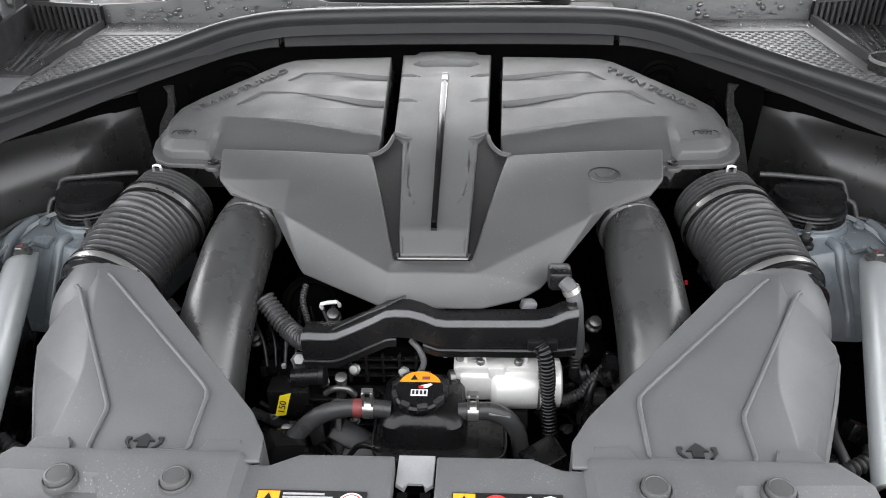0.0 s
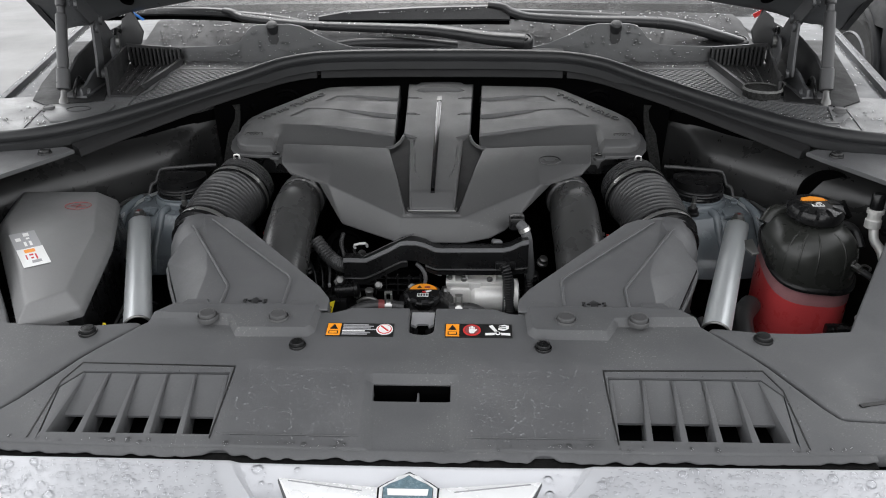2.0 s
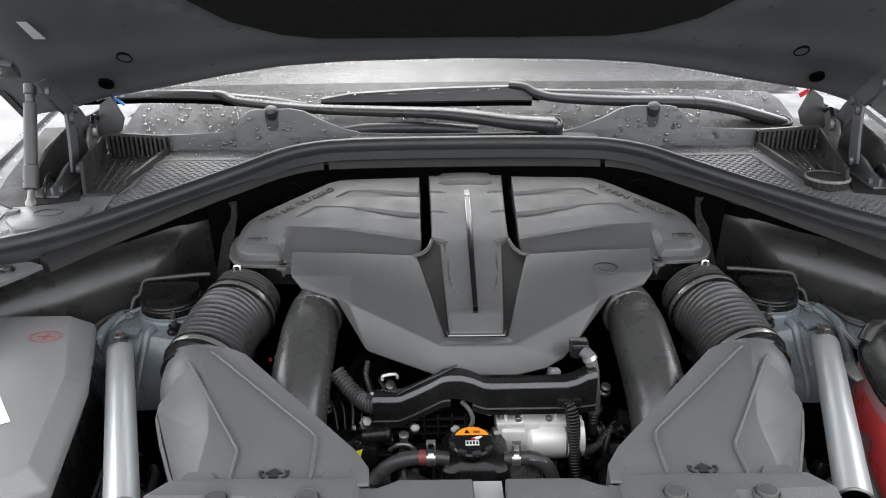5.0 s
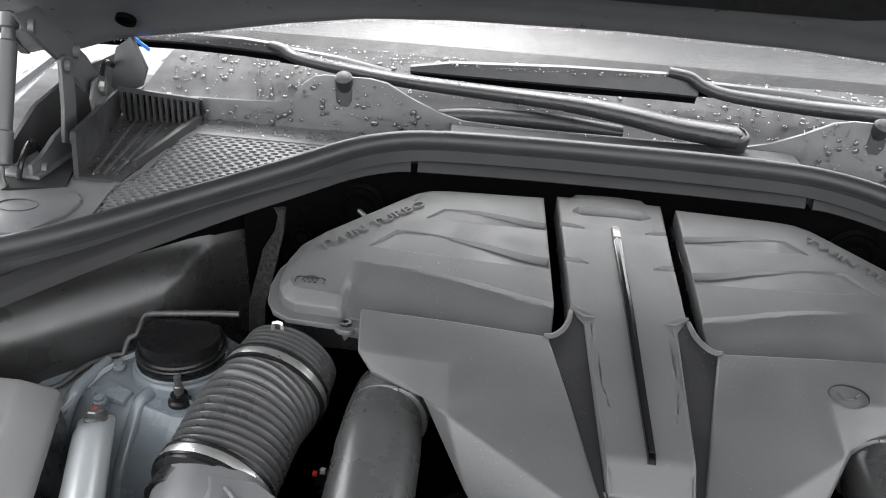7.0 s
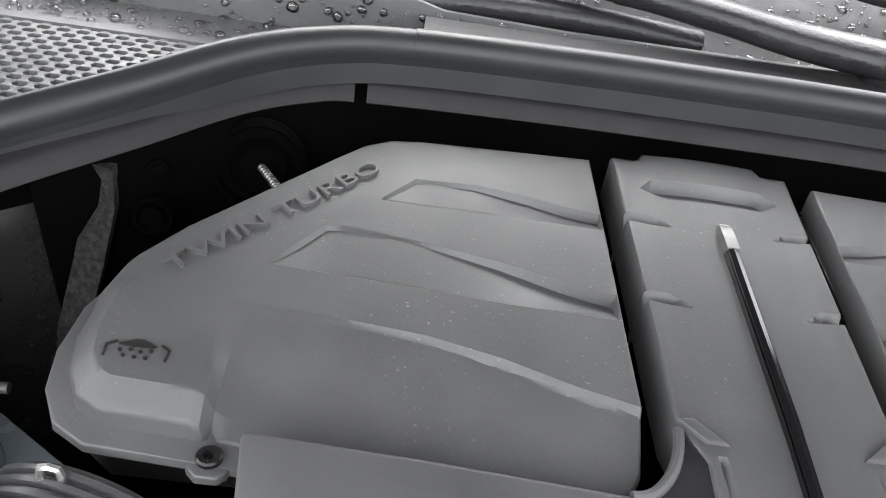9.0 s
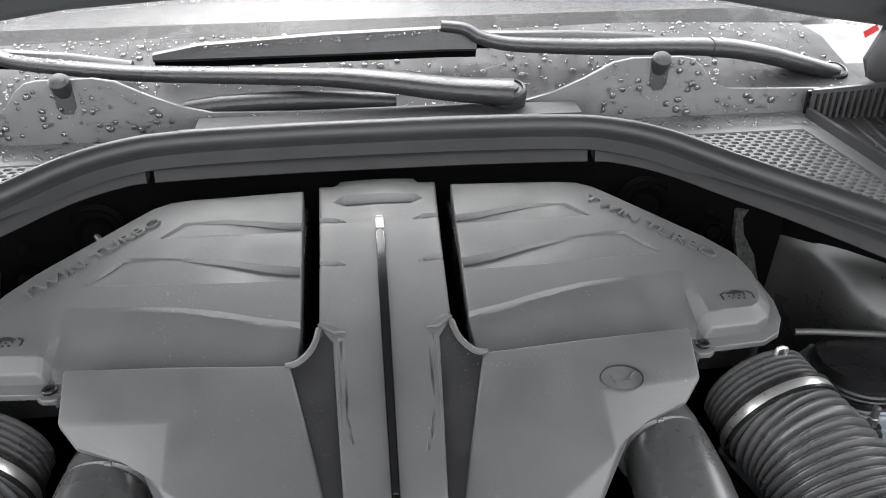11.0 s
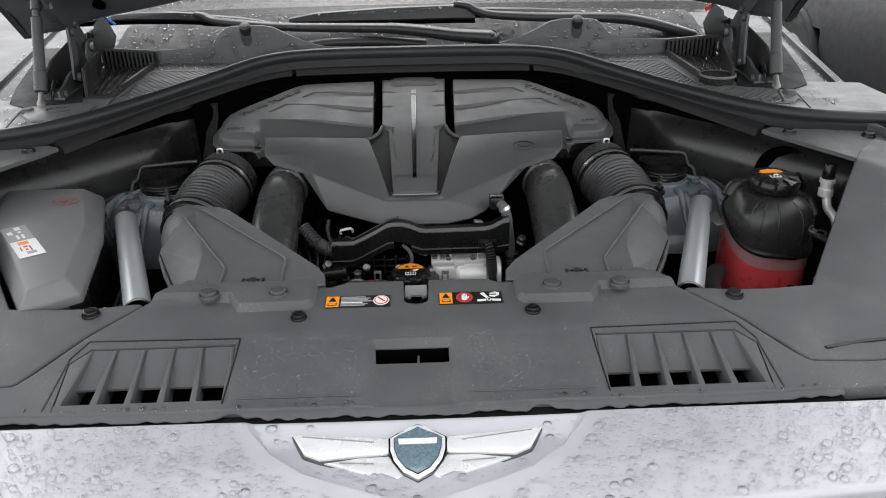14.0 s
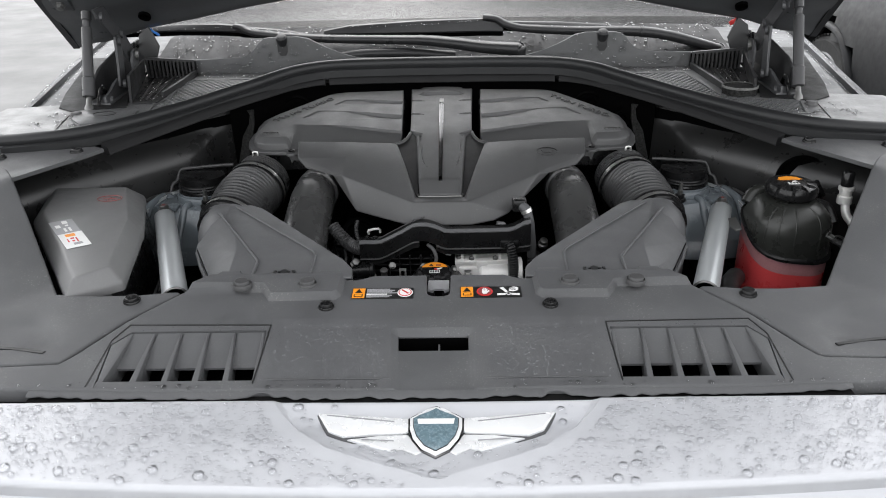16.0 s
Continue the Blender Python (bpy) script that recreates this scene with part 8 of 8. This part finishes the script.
part("ring", lathe([(0.010, 0), (0.010, 0.010), (0.007, 0.010), (0.007, 0)], (0.168, 0.612, 0.885), (0.3, -0.8, 0.5), 18, cap=False), DARKP, e)


def engine_block():
    """The dark front of the engine under the covers: case, bolts, plugs, pipes."""
    rnd = random.Random(7)
    e = thing("engine_block", (0, 0.62, 0.8), "dark engine front with bolts, wiring and black moulded parts", "engine")
    # case colour holds the deep shade under the covers
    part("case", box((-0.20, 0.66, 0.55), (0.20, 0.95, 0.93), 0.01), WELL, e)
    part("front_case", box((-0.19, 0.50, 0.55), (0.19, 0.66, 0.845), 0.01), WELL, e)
    part("intake_rail", box((-0.165, 0.60, 0.875), (-0.005, 0.645, 0.925), 0.006), BLACKP, e, "", 40)
    for k in range(8):
        x = -0.158 + 0.019 * k
        part("rail_rib", box((x, 0.594, 0.878), (x + 0.006, 0.602, 0.928), 0.001), BLACKP, e, "", 0)
    for k in range(4):
        part("rail_web", box((-0.16, 0.592, 0.884 + 0.012 * k), (-0.01, 0.600, 0.887 + 0.012 * k), 0.0005), BLACKP, e, "", 0)
    for k in range(16):
        x, y, z = rnd.uniform(-0.18, 0.0), rnd.uniform(0.55, 0.64), rnd.uniform(0.90, 0.930)
        part("bolt", lathe([(0.0058, 0), (0.0058, 0.0015), (0.004, 0.002), (0.004, 0.006), (0.001, 0.0065)], (x, y, z), (rnd.uniform(-0.3, 0.3), -0.5, 1), 8), (STEEL, DARKP, STEEL, BLACKP)[k % 4], e, "", 25)
    for k in range(34):
        x, y, z = rnd.uniform(-0.20, 0.20), rnd.uniform(0.52, 0.68), rnd.uniform(0.85, 0.918)
        if -0.08 < x < 0.11 and y < 0.63:
            z -= 0.03
        sx, sy, sz2 = rnd.uniform(0.008, 0.022), rnd.uniform(0.008, 0.02), rnd.uniform(0.008, 0.02)
        part("plug", box((x - sx, y - sy, z - sz2), (x + sx, y + sy, z + sz2), 0.003, turn=pose(0, 0, 0, rnd.uniform(-30, 30), rnd.uniform(-30, 30), rnd.uniform(-40, 40))), (BLACKP, DARKP, BLACKP)[k % 3], e, "", 40)
    for k in range(30):
        x, y = rnd.uniform(-0.21, 0.2), rnd.uniform(0.52, 0.70)
        low = 0.05 if -0.10 < x < 0.13 and y < 0.65 else 0.0
        p = [(x, y, 0.88 - low)]
        for j in range(4):
            q = p[-1]
            p.append((q[0] + rnd.uniform(-0.035, 0.035), q[1] + rnd.uniform(-0.03, 0.03), min(0.945 - low, max(0.86 - low, q[2] + rnd.uniform(-0.02, 0.03)))))
        part("lead", tube(p, rnd.choice((0.003, 0.004, 0.006)), 8, 5), (RUBBER, BLACKP, DARKP)[k % 3], e, "", 60)
    # ribbed coil rails of the left bank, running back under the cover
    for r2 in range(3):
        y, z = 0.635 + 0.022 * r2, 0.930 + 0.012 * r2
        part("coil_rail", box((-0.20, y, z - 0.014), (-0.06, y + 0.016, z), 0.003), BLACKP, e, "", 30)
        for k in range(9):
            x = -0.196 + 0.0155 * k
            part("coil_rib", box((x, y - 0.003, z - 0.012), (x + 0.004, y + 0.018, z + 0.003), 0.001), BLACKP, e, "", 0)
    for x, y, z in ((-0.205, 0.655, 0.965), (-0.185, 0.690, 0.975), (-0.120, 0.690, 0.972), (-0.065, 0.655, 0.962), (0.165, 0.655, 0.955), (0.182, 0.690, 0.965)):
        part("cap_nut", lathe([(0.0095, 0), (0.0095, 0.004), (0.007, 0.006), (0.007, 0.013), (0.004, 0.014), (0.001, 0.014)], (x, y, z - 0.012), (0.1, -0.5, 1), 14), (STEEL, BLACKP)[int(x * 1000) % 2], e, "", 30)
    for k in range(7):
        x0 = -0.20 + 0.013 * k
        part("thin_lead", tube([(x0, 0.70, 0.97), (x0 - 0.008 + 0.004 * k, 0.675, 0.972 - 0.003 * k), (x0 + 0.006, 0.65, 0.955), (x0 + 0.012 - 0.003 * k, 0.632, 0.935)], 0.0022, 7, 5), (BLACKP, GLOSSP, RUBBER)[k % 3], e, "", 60)
    # housing darkened by colour to sit in the cover's shade
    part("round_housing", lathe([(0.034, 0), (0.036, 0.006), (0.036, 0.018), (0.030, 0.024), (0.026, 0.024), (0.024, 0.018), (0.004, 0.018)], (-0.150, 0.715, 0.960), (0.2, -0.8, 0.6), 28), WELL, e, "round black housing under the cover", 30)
    # left bank: plug with a yellow tag
    part("coil_plug", box((-0.178, 0.584, 0.905), (-0.132, 0.612, 0.940), 0.004), BLACKP, e)
    part("coil_plug", lathe([(0.010, 0), (0.010, 0.03), (0.012, 0.031), (0.012, 0.036), (0.008, 0.037)], (-0.150, 0.598, 0.948), (1, 0, 0.1), 18), BLACKP, e)
    part("large_bolt", lathe([(0.0105, 0), (0.0105, 0.003), (0.0075, 0.004), (0.0075, 0.011), (0.006, 0.012), (0.001, 0.0122)], (-0.1471, 0.624, 0.950), (0.1, -0.7, 0.8), 6), STEEL, e, "hex flange bolt", 20)
    part("pale_clip", tube([(-0.128, 0.675, 0.985), (-0.128, 0.672, 0.993), (-0.110, 0.672, 0.996), (-0.108, 0.675, 0.988)], 0.0022, 6, 2), WHITE, e, "white wire clip")
    part("pale_plug", box((-0.166, 0.614, 0.946), (-0.161, 0.618, 0.952), 0.001), GREYP, e, "pale wire plug")
    for k in range(5):
        x = -0.090 + 0.018 * k
        part("web", box((x, 0.604, 0.938), (x + 0.003, 0.612, 0.974), 0.0005), BLACKP, e, "", 0)
    for k in range(3):
        part("web", box((-0.128, 0.606, 0.944 + 0.011 * k), (-0.012, 0.612, 0.9465 + 0.011 * k), 0.0005), BLACKP, e, "", 0)
    # backing in shade-black, for the depth behind the webs
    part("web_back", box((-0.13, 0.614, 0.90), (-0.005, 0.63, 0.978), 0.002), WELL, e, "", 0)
    for x, z in ((-0.083, 0.968), (-0.030, 0.965), (-0.118, 0.950)):
        part("bolt", lathe([(0.0065, 0), (0.0065, 0.002), (0.0045, 0.003), (0.0045, 0.008), (0.001, 0.0085)], (x, 0.604, z - 0.012), (0, -0.8, 0.6), 8), STEEL, e, "", 25)
    part("grey_elbow", tube([(-0.022, 0.61, 0.992), (-0.012, 0.602, 0.985), (-0.008, 0.598, 0.970), (-0.016, 0.596, 0.955), (-0.026, 0.596, 0.952)], 0.0032, 10, 5), TRIMP, e, "", 60)
    part("green_clip", box((0.004, 0.604, 0.974), (0.018, 0.610, 0.982), 0.002, turn=pose(0, 0, 0, 0, 18, 0)), GREYP, e)
    tag = part("yellow_tag", prism([(-0.1625, 0.582, 0.9355), (-0.1500, 0.582, 0.9395), (-0.1560, 0.574, 0.9165), (-0.1680, 0.574, 0.9150)], 0.001, down=(0, 1, 0.2)), YELLOW, e, "yellow paper tag", 0)
    lettering("150", 0.010, 0.0003, frame_of((-0.1575, 0.5725, 0.9195), (0.22, 0.30, 0.90), (-0.97, -0.10, 0.2)), "tag_print", BLACKPRINT, tag, "black number 150")
    part("t_fitting", tube([(-0.104, 0.596, 0.910), (-0.099, 0.598, 0.925), (-0.097, 0.598, 0.945)], 0.0055, 10, 4), STEEL, e, "steel pipe fitting")
    part("t_fitting", lathe([(0.005, 0), (0.0065, 0.003), (0.0065, 0.009), (0.004, 0.010)], (-0.097, 0.598, 0.944), (0, -0.3, 1), 12), STEEL, e)
    part("t_arm", tube([(-0.116, 0.594, 0.930), (-0.106, 0.594, 0.937), (-0.092, 0.594, 0.937), (-0.083, 0.594, 0.928)], 0.0038, 8, 4), STEEL, e, "", 60)
    part("pulley", lathe([(0.026, -0.01), (0.030, -0.008), (0.030, 0.004), (0.022, 0.008), (0.004, 0.008)], (-0.070, 0.53, 0.885), (0, -0.6, 0.8), 28), DARKP, e, "steel pulley")
    part("belt_cover", tube([(-0.100, 0.580, 0.935), (-0.098, 0.560, 0.915), (-0.096, 0.53, 0.88)], 0.009, 12, 4), BLACKP, e, "black pipe with printed number")
    part("red_clip", box((-0.163, 0.585, 0.925), (-0.158, 0.590, 0.938)), REDP, e, "small red clip")
    part("white_clip", box((-0.145, 0.655, 0.968), (-0.130, 0.662, 0.974), 0.001), WHITE, e, "white wire clip")
    part("green_plug", box((0.095, 0.650, 1.000), (0.112, 0.662, 1.012), 0.003, turn=pose(0, 0, 0, 0, 15, 20)), GREYP, e, "pale grey-green plug")
    part("thin_lead", corrugated([(-0.150, 0.70, 1.00), (-0.152, 0.685, 0.99), (-0.148, 0.675, 0.975), (-0.142, 0.665, 0.962)], 0.004, 0.003, 0.001, 6, 10), RUBBER, e, "", 40)
    return e


engine_block()


def side_clutter(s):
    """Leads and brackets low between the duct and the tower."""
    rnd = random.Random(11 if s < 0 else 12)
    e = thing("wiring_loom", (-s * 0.42, 0.55, 0.85), "black wiring loom low beside the intake duct", "wiring", "wiring looms")
    for k in range(9):
        x, y = rnd.uniform(-0.47, -0.40), rnd.uniform(0.42, 0.66)
        p = [(-s * x, y, 0.84)]
        for j in range(3):
            q = p[-1]
            p.append((q[0] + rnd.uniform(-0.03, 0.03), q[1] + rnd.uniform(-0.04, 0.04), min(0.94, max(0.80, q[2] + rnd.uniform(-0.03, 0.04)))))
        part("lead", tube(p, rnd.choice((0.004, 0.006, 0.009)), 8, 5), (RUBBER, BLACKP, DARKP)[k % 3], e, "", 60)
    for k in range(5):
        x, y, z = rnd.uniform(-0.47, -0.40), rnd.uniform(0.42, 0.66), rnd.uniform(0.84, 0.92)
        part("plug", box((-s * x - 0.014, y - 0.01, z - 0.01), (-s * x + 0.014, y + 0.01, z + 0.01), 0.003, turn=pose(0, 0, 0, rnd.uniform(-30, 30), rnd.uniform(-30, 30), rnd.uniform(-40, 40))), BLACKP, e, "", 40)
    part("corrugated_lead", corrugated([(-s * -0.42, 0.50, 0.95), (-s * -0.40, 0.49, 0.945), (-s * -0.37, 0.48, 0.94)], 0.008, 0.006, 0.002, 6, 14), RUBBER, e, "", 40)
    for k in range(5):
        x, y, z = rnd.uniform(-0.31, -0.26), rnd.uniform(0.68, 0.80), rnd.uniform(0.92, 0.98)
        part("plug", box((-s * x - 0.010, y - 0.009, z - 0.008), (-s * x + 0.010, y + 0.009, z + 0.008), 0.002, turn=pose(0, 0, 0, rnd.uniform(-30, 30), rnd.uniform(-30, 30), rnd.uniform(-40, 40))), (BLACKP, DARKP)[k % 2], e, "", 40)
    for k in range(4):
        x, y = -0.455 + 0.018 * k, 0.46 + 0.045 * k
        part("cable", tube([(-s * (x - 0.02), y - 0.06, 0.86), (-s * x, y - 0.03, 0.90), (-s * (x + 0.006), y + 0.01, 0.915), (-s * (x - 0.012), y + 0.05, 0.90), (-s * (x - 0.03), y + 0.07, 0.86)], 0.0075 - 0.001 * k, 10, 6), (DARKP, BLACKP, RUBBER, BLACKP)[k], e, "", 60)
    part("connector", box((-s * -0.425 - 0.018, 0.440, 0.885), (-s * -0.425 + 0.018, 0.465, 0.915), 0.003, turn=pose(0, 0, 0, 15, -12, s * 20)), DARKP, e, "", 40)
    for k in range(3):
        part("connector_bar", box((-s * -0.425 - 0.015, 0.437 + 0.006 * k, 0.9165), (-s * -0.425 + 0.015, 0.440 + 0.006 * k, 0.9185), turn=pose(0, 0, 0, 15, -12, s * 20)), GREYP, e, "pale printed bar", 0)
    part("red_plug", box((-s * -0.297 - 0.002, 0.743, 0.976), (-s * -0.297 + 0.002, 0.747, 0.980)), REDP, e, "tiny red plug")
    part("white_plug", box((-s * -0.290 - 0.0025, 0.747, 0.976), (-s * -0.290 + 0.0025, 0.751, 0.981)), GREYP, e, "tiny pale plug")
    return e


side_clutter(-1)
side_clutter(1)


# ---- rain ----
def bead(bm, p, n, r, h, rnd):
    """One raindrop: a low, uneven dome on a surface."""
    n = Vector(n).normalized()
    p = Vector(p) + n * 0.0004
    a = n.orthogonal().normalized()
    b = n.cross(a)
    ph, ex = rnd.uniform(0, 6.28), rnd.uniform(0.0, 0.12)
    m = 8 if r < 0.0018 else 14
    rings = []
    for q, k in ((1.0, -0.0007 / h), (1.0, 0.0), (0.985, 0.3), (0.88, 0.62), (0.62, 0.86), (0.32, 0.97)):
        rings.append([bm.verts.new(Vector(p) + (a * math.cos(t) + b * math.sin(t)) * (r * q * (1 + ex * math.cos(2 * t + ph) + 0.4 * ex * math.cos(3 * t))) + n * (h * k)) for t in [2 * math.pi * i / m for i in range(m)]])
    tip = bm.verts.new(Vector(p) + n * h)
    for u, v in zip(rings, rings[1:]):
        for i in range(m):
            bm.faces.new((u[i], u[(i + 1) % m], v[(i + 1) % m], v[i]))
    for i in range(m):
        bm.faces.new((rings[-1][i], rings[-1][(i + 1) % m], tip))


def rain(name, label, count, place, lo, hi, seed, gap=1.1, flat=0.42, power=3.2, water=None):
    """Scatters beads of rain; place() gives a point and a normal, or None."""
    rnd = random.Random(seed)
    bm = bmesh.new()
    cells = {}
    done = tries = 0
    while done < count and tries < count * 30:
        tries += 1
        r = lo + (hi - lo) * rnd.random() ** power
        got = place(rnd)
        if got is None:
            continue
        p, n = got
        key = (round(p[0] / 0.012), round(p[1] / 0.012), round(p[2] / 0.012))
        near = [q for i in (-1, 0, 1) for j in (-1, 0, 1) for k in (-1, 0, 1) for q in cells.get((key[0] + i, key[1] + j, key[2] + k), ())]
        if any(math.dist(p, q) < gap * (r + s) for q, s in near):
            continue
        cells.setdefault(key, []).append((p, r))
        bead(bm, p, n, r, r * flat * rnd.uniform(0.8, 1.2), rnd)
        done += 1
    return tagged(part(name, bm, water or WATER, None, "", 70), label, "rain", kind="stuff")


def on_fascia(rnd):
    x = rnd.uniform(-0.62, 0.62)
    y = rnd.uniform(fascia_front(x) + 0.007, fascia_rear(x) - 0.010)
    if abs(x) < 0.140 and 0.072 + 0.25 * abs(x) < y < 0.152:
        return None
    if inside((x, y), SCAL) and rnd.random() < 0.6:
        return None
    if edge_gap((x, y), SCAL) < 0.016:
        return None
    d = -0.015 * min(1.0, max(0.0, (0.168 - y) / 0.04)) * min(1.0, edge_gap((x, y), SCAL) / 0.008) if inside((x, y), SCAL) else 0.0
    return (x, y, fascia_z(x, y) + d + 0.0009), (0, -0.05 - 0.5 * max(0, 0.06 - y), 1)


rain("rain_beads", "raindrops beading on the painted front", 2300, on_fascia, 0.0010, 0.0058, 3, gap=1.10, flat=0.55, power=2.6)


def on_cover(rnd):
    x = rnd.gauss(0, 0.14) if rnd.random() < 0.7 else rnd.uniform(-0.5, 0.5)
    y = 0.190 + 0.105 * rnd.random()
    if abs(x) > 0.43 or abs(x) < 0.062 or inside((-abs(x), y), VENT):
        return None
    return (x, y, cover_z(x, y) - (0.0012 if abs(x) < 0.2 else 0)), (0, -0.18, 1)


rain("rain_specks", "fine rain specks on the radiator cover", 1300, on_cover, 0.0004, 0.0013, 4, flat=0.55, power=3.0, water=MIST)


def on_front_edge(rnd):
    x = rnd.uniform(-0.50, 0.50)
    y = float(np.interp(abs(x), [0.0, 0.2, 0.35, 0.5], [0.1765, 0.1785, 0.1785, 0.1825])) + rnd.uniform(0.003, 0.009)
    if abs(x) < 0.062:
        return None
    return (x, y, cover_z(x, y) - 0.0010), (0, -0.3, 1)


rain("rain_row", "row of rain beads along the cover edge", 120, on_front_edge, 0.0012, 0.0038, 5)


def on_cowl(rnd):
    s = rnd.choice((-1, 1))
    k = rnd.random()
    if k < 0.30:
        x = rnd.uniform(-0.60, 0.60)
        top = 1.188 if not 0.26 < abs(x) < 0.45 else 1.236
        return (x, 1.2428, rnd.uniform(1.155, top)), (0, -1, 0)
    if k < 0.55:
        x, y = rnd.uniform(0.33, 0.60), rnd.uniform(1.20, 1.240)
        return (s * x, y, cowl_z(x, y) + 0.0002), (0, 0, 1)
    if k < 0.75:
        y = rnd.uniform(1.03, 1.235)
        x = rnd.uniform(0.60, 0.65 + 0.2 * (y - 1.02))
        return (s * x, y, 1.146 + 0.055 * (y - 1.02) + 0.0005), (0, 0, 1)
    if rnd.random() < 0.8:
        return None
    x, y = rnd.uniform(0.62, 0.8), rnd.uniform(0.83, 0.95)
    return (s * x, y, cowl_z(x, y) + 0.0002), (0, 0, 1)


rain("rain_beads", "raindrops on the cowl panels", 1300, on_cowl, 0.0012, 0.0052, 6, flat=0.65, water=SPRAY)


def on_shelf(rnd):
    x, y = rnd.uniform(-0.68, 0.68), rnd.uniform(1.27, 1.50)
    k = 1 - (x / 0.75) ** 2
    z = float(np.interp(y, [1.245, 1.30, 1.36, 1.43, 1.50], [1.187, 1.176, 1.192 + 0.006 * k, 1.212 + 0.012 * k, 1.216 + 0.016 * k]))
    return (x, y, z), (0, -0.2, 1)


rain("rain_beads", "raindrops on the shelf before the windscreen", 1300, on_shelf, 0.0012, 0.0050, 7, flat=0.6, water=SPRAY)


def on_glass(rnd):
    u, v = rnd.uniform(-0.98, 0.98), rnd.random() ** 1.5 * 0.45
    if abs(u) < 0.55 and rnd.random() < 0.93:
        return None
    return tuple(V(*screen_point(u, v)) + V(0, 0.0012, -0.0022)), (0, -0.49, 0.87)


rain("rain_beads", "raindrops on the unwiped corners of the windscreen", 700, on_glass, 0.0010, 0.0030, 8)


def on_fender(rnd):
    s, y = rnd.choice((-1, 1)), rnd.uniform(0.80, 1.9)
    c, z = fender_line(y)
    k = rnd.random()
    if k < 0.55:
        return (s * (c - rnd.uniform(0.003, 0.012)), y, z - 0.0068), (0, 0, 1)
    if k < 0.8:
        return (s * (c + rnd.uniform(0.008, 0.020)), y, z - 0.0002), (0, 0, 1)
    return (s * (c - rnd.uniform(0.02, 0.07)), y, z + 0.0002), (0, 0, 1)


rain("rain_beads", "raindrops on the fender tops", 420, on_fender, 0.0014, 0.0045, 9, flat=0.5, water=SPRAY)


def on_arm(rnd):
    a, b, r = rnd.choice(((V(0.174, 1.228, 1.209), V(-0.041, 1.265, 1.226), 0.0178), (V(-0.041, 1.265, 1.226), V(-0.308, 1.315, 1.227), 0.0128), (V(-0.308, 1.315, 1.227), V(-0.477, 1.35, 1.242), 0.0098), (V(0.62, 1.336, 1.199), V(0.501, 1.34, 1.225), 0.0165),
                          (V(0.501, 1.34, 1.225), V(0.24, 1.355, 1.234), 0.0135), (V(-0.229, 1.370, 1.236), V(0.099, 1.370, 1.248), 0.0145), (V(-0.80, 1.370, 1.240), V(-0.50, 1.370, 1.245), 0.0110)))
    t, q = rnd.random(), rnd.uniform(-1, 0.6)
    n = V(0, math.sin(q), math.cos(q))
    return tuple(a.lerp(b, t) + V(0, n.y * r, n.z * r * 0.62)), n


rain("rain_beads", "raindrops on the wiper arms", 900, on_arm, 0.0009, 0.0032, 10, flat=0.6, water=SPRAY)
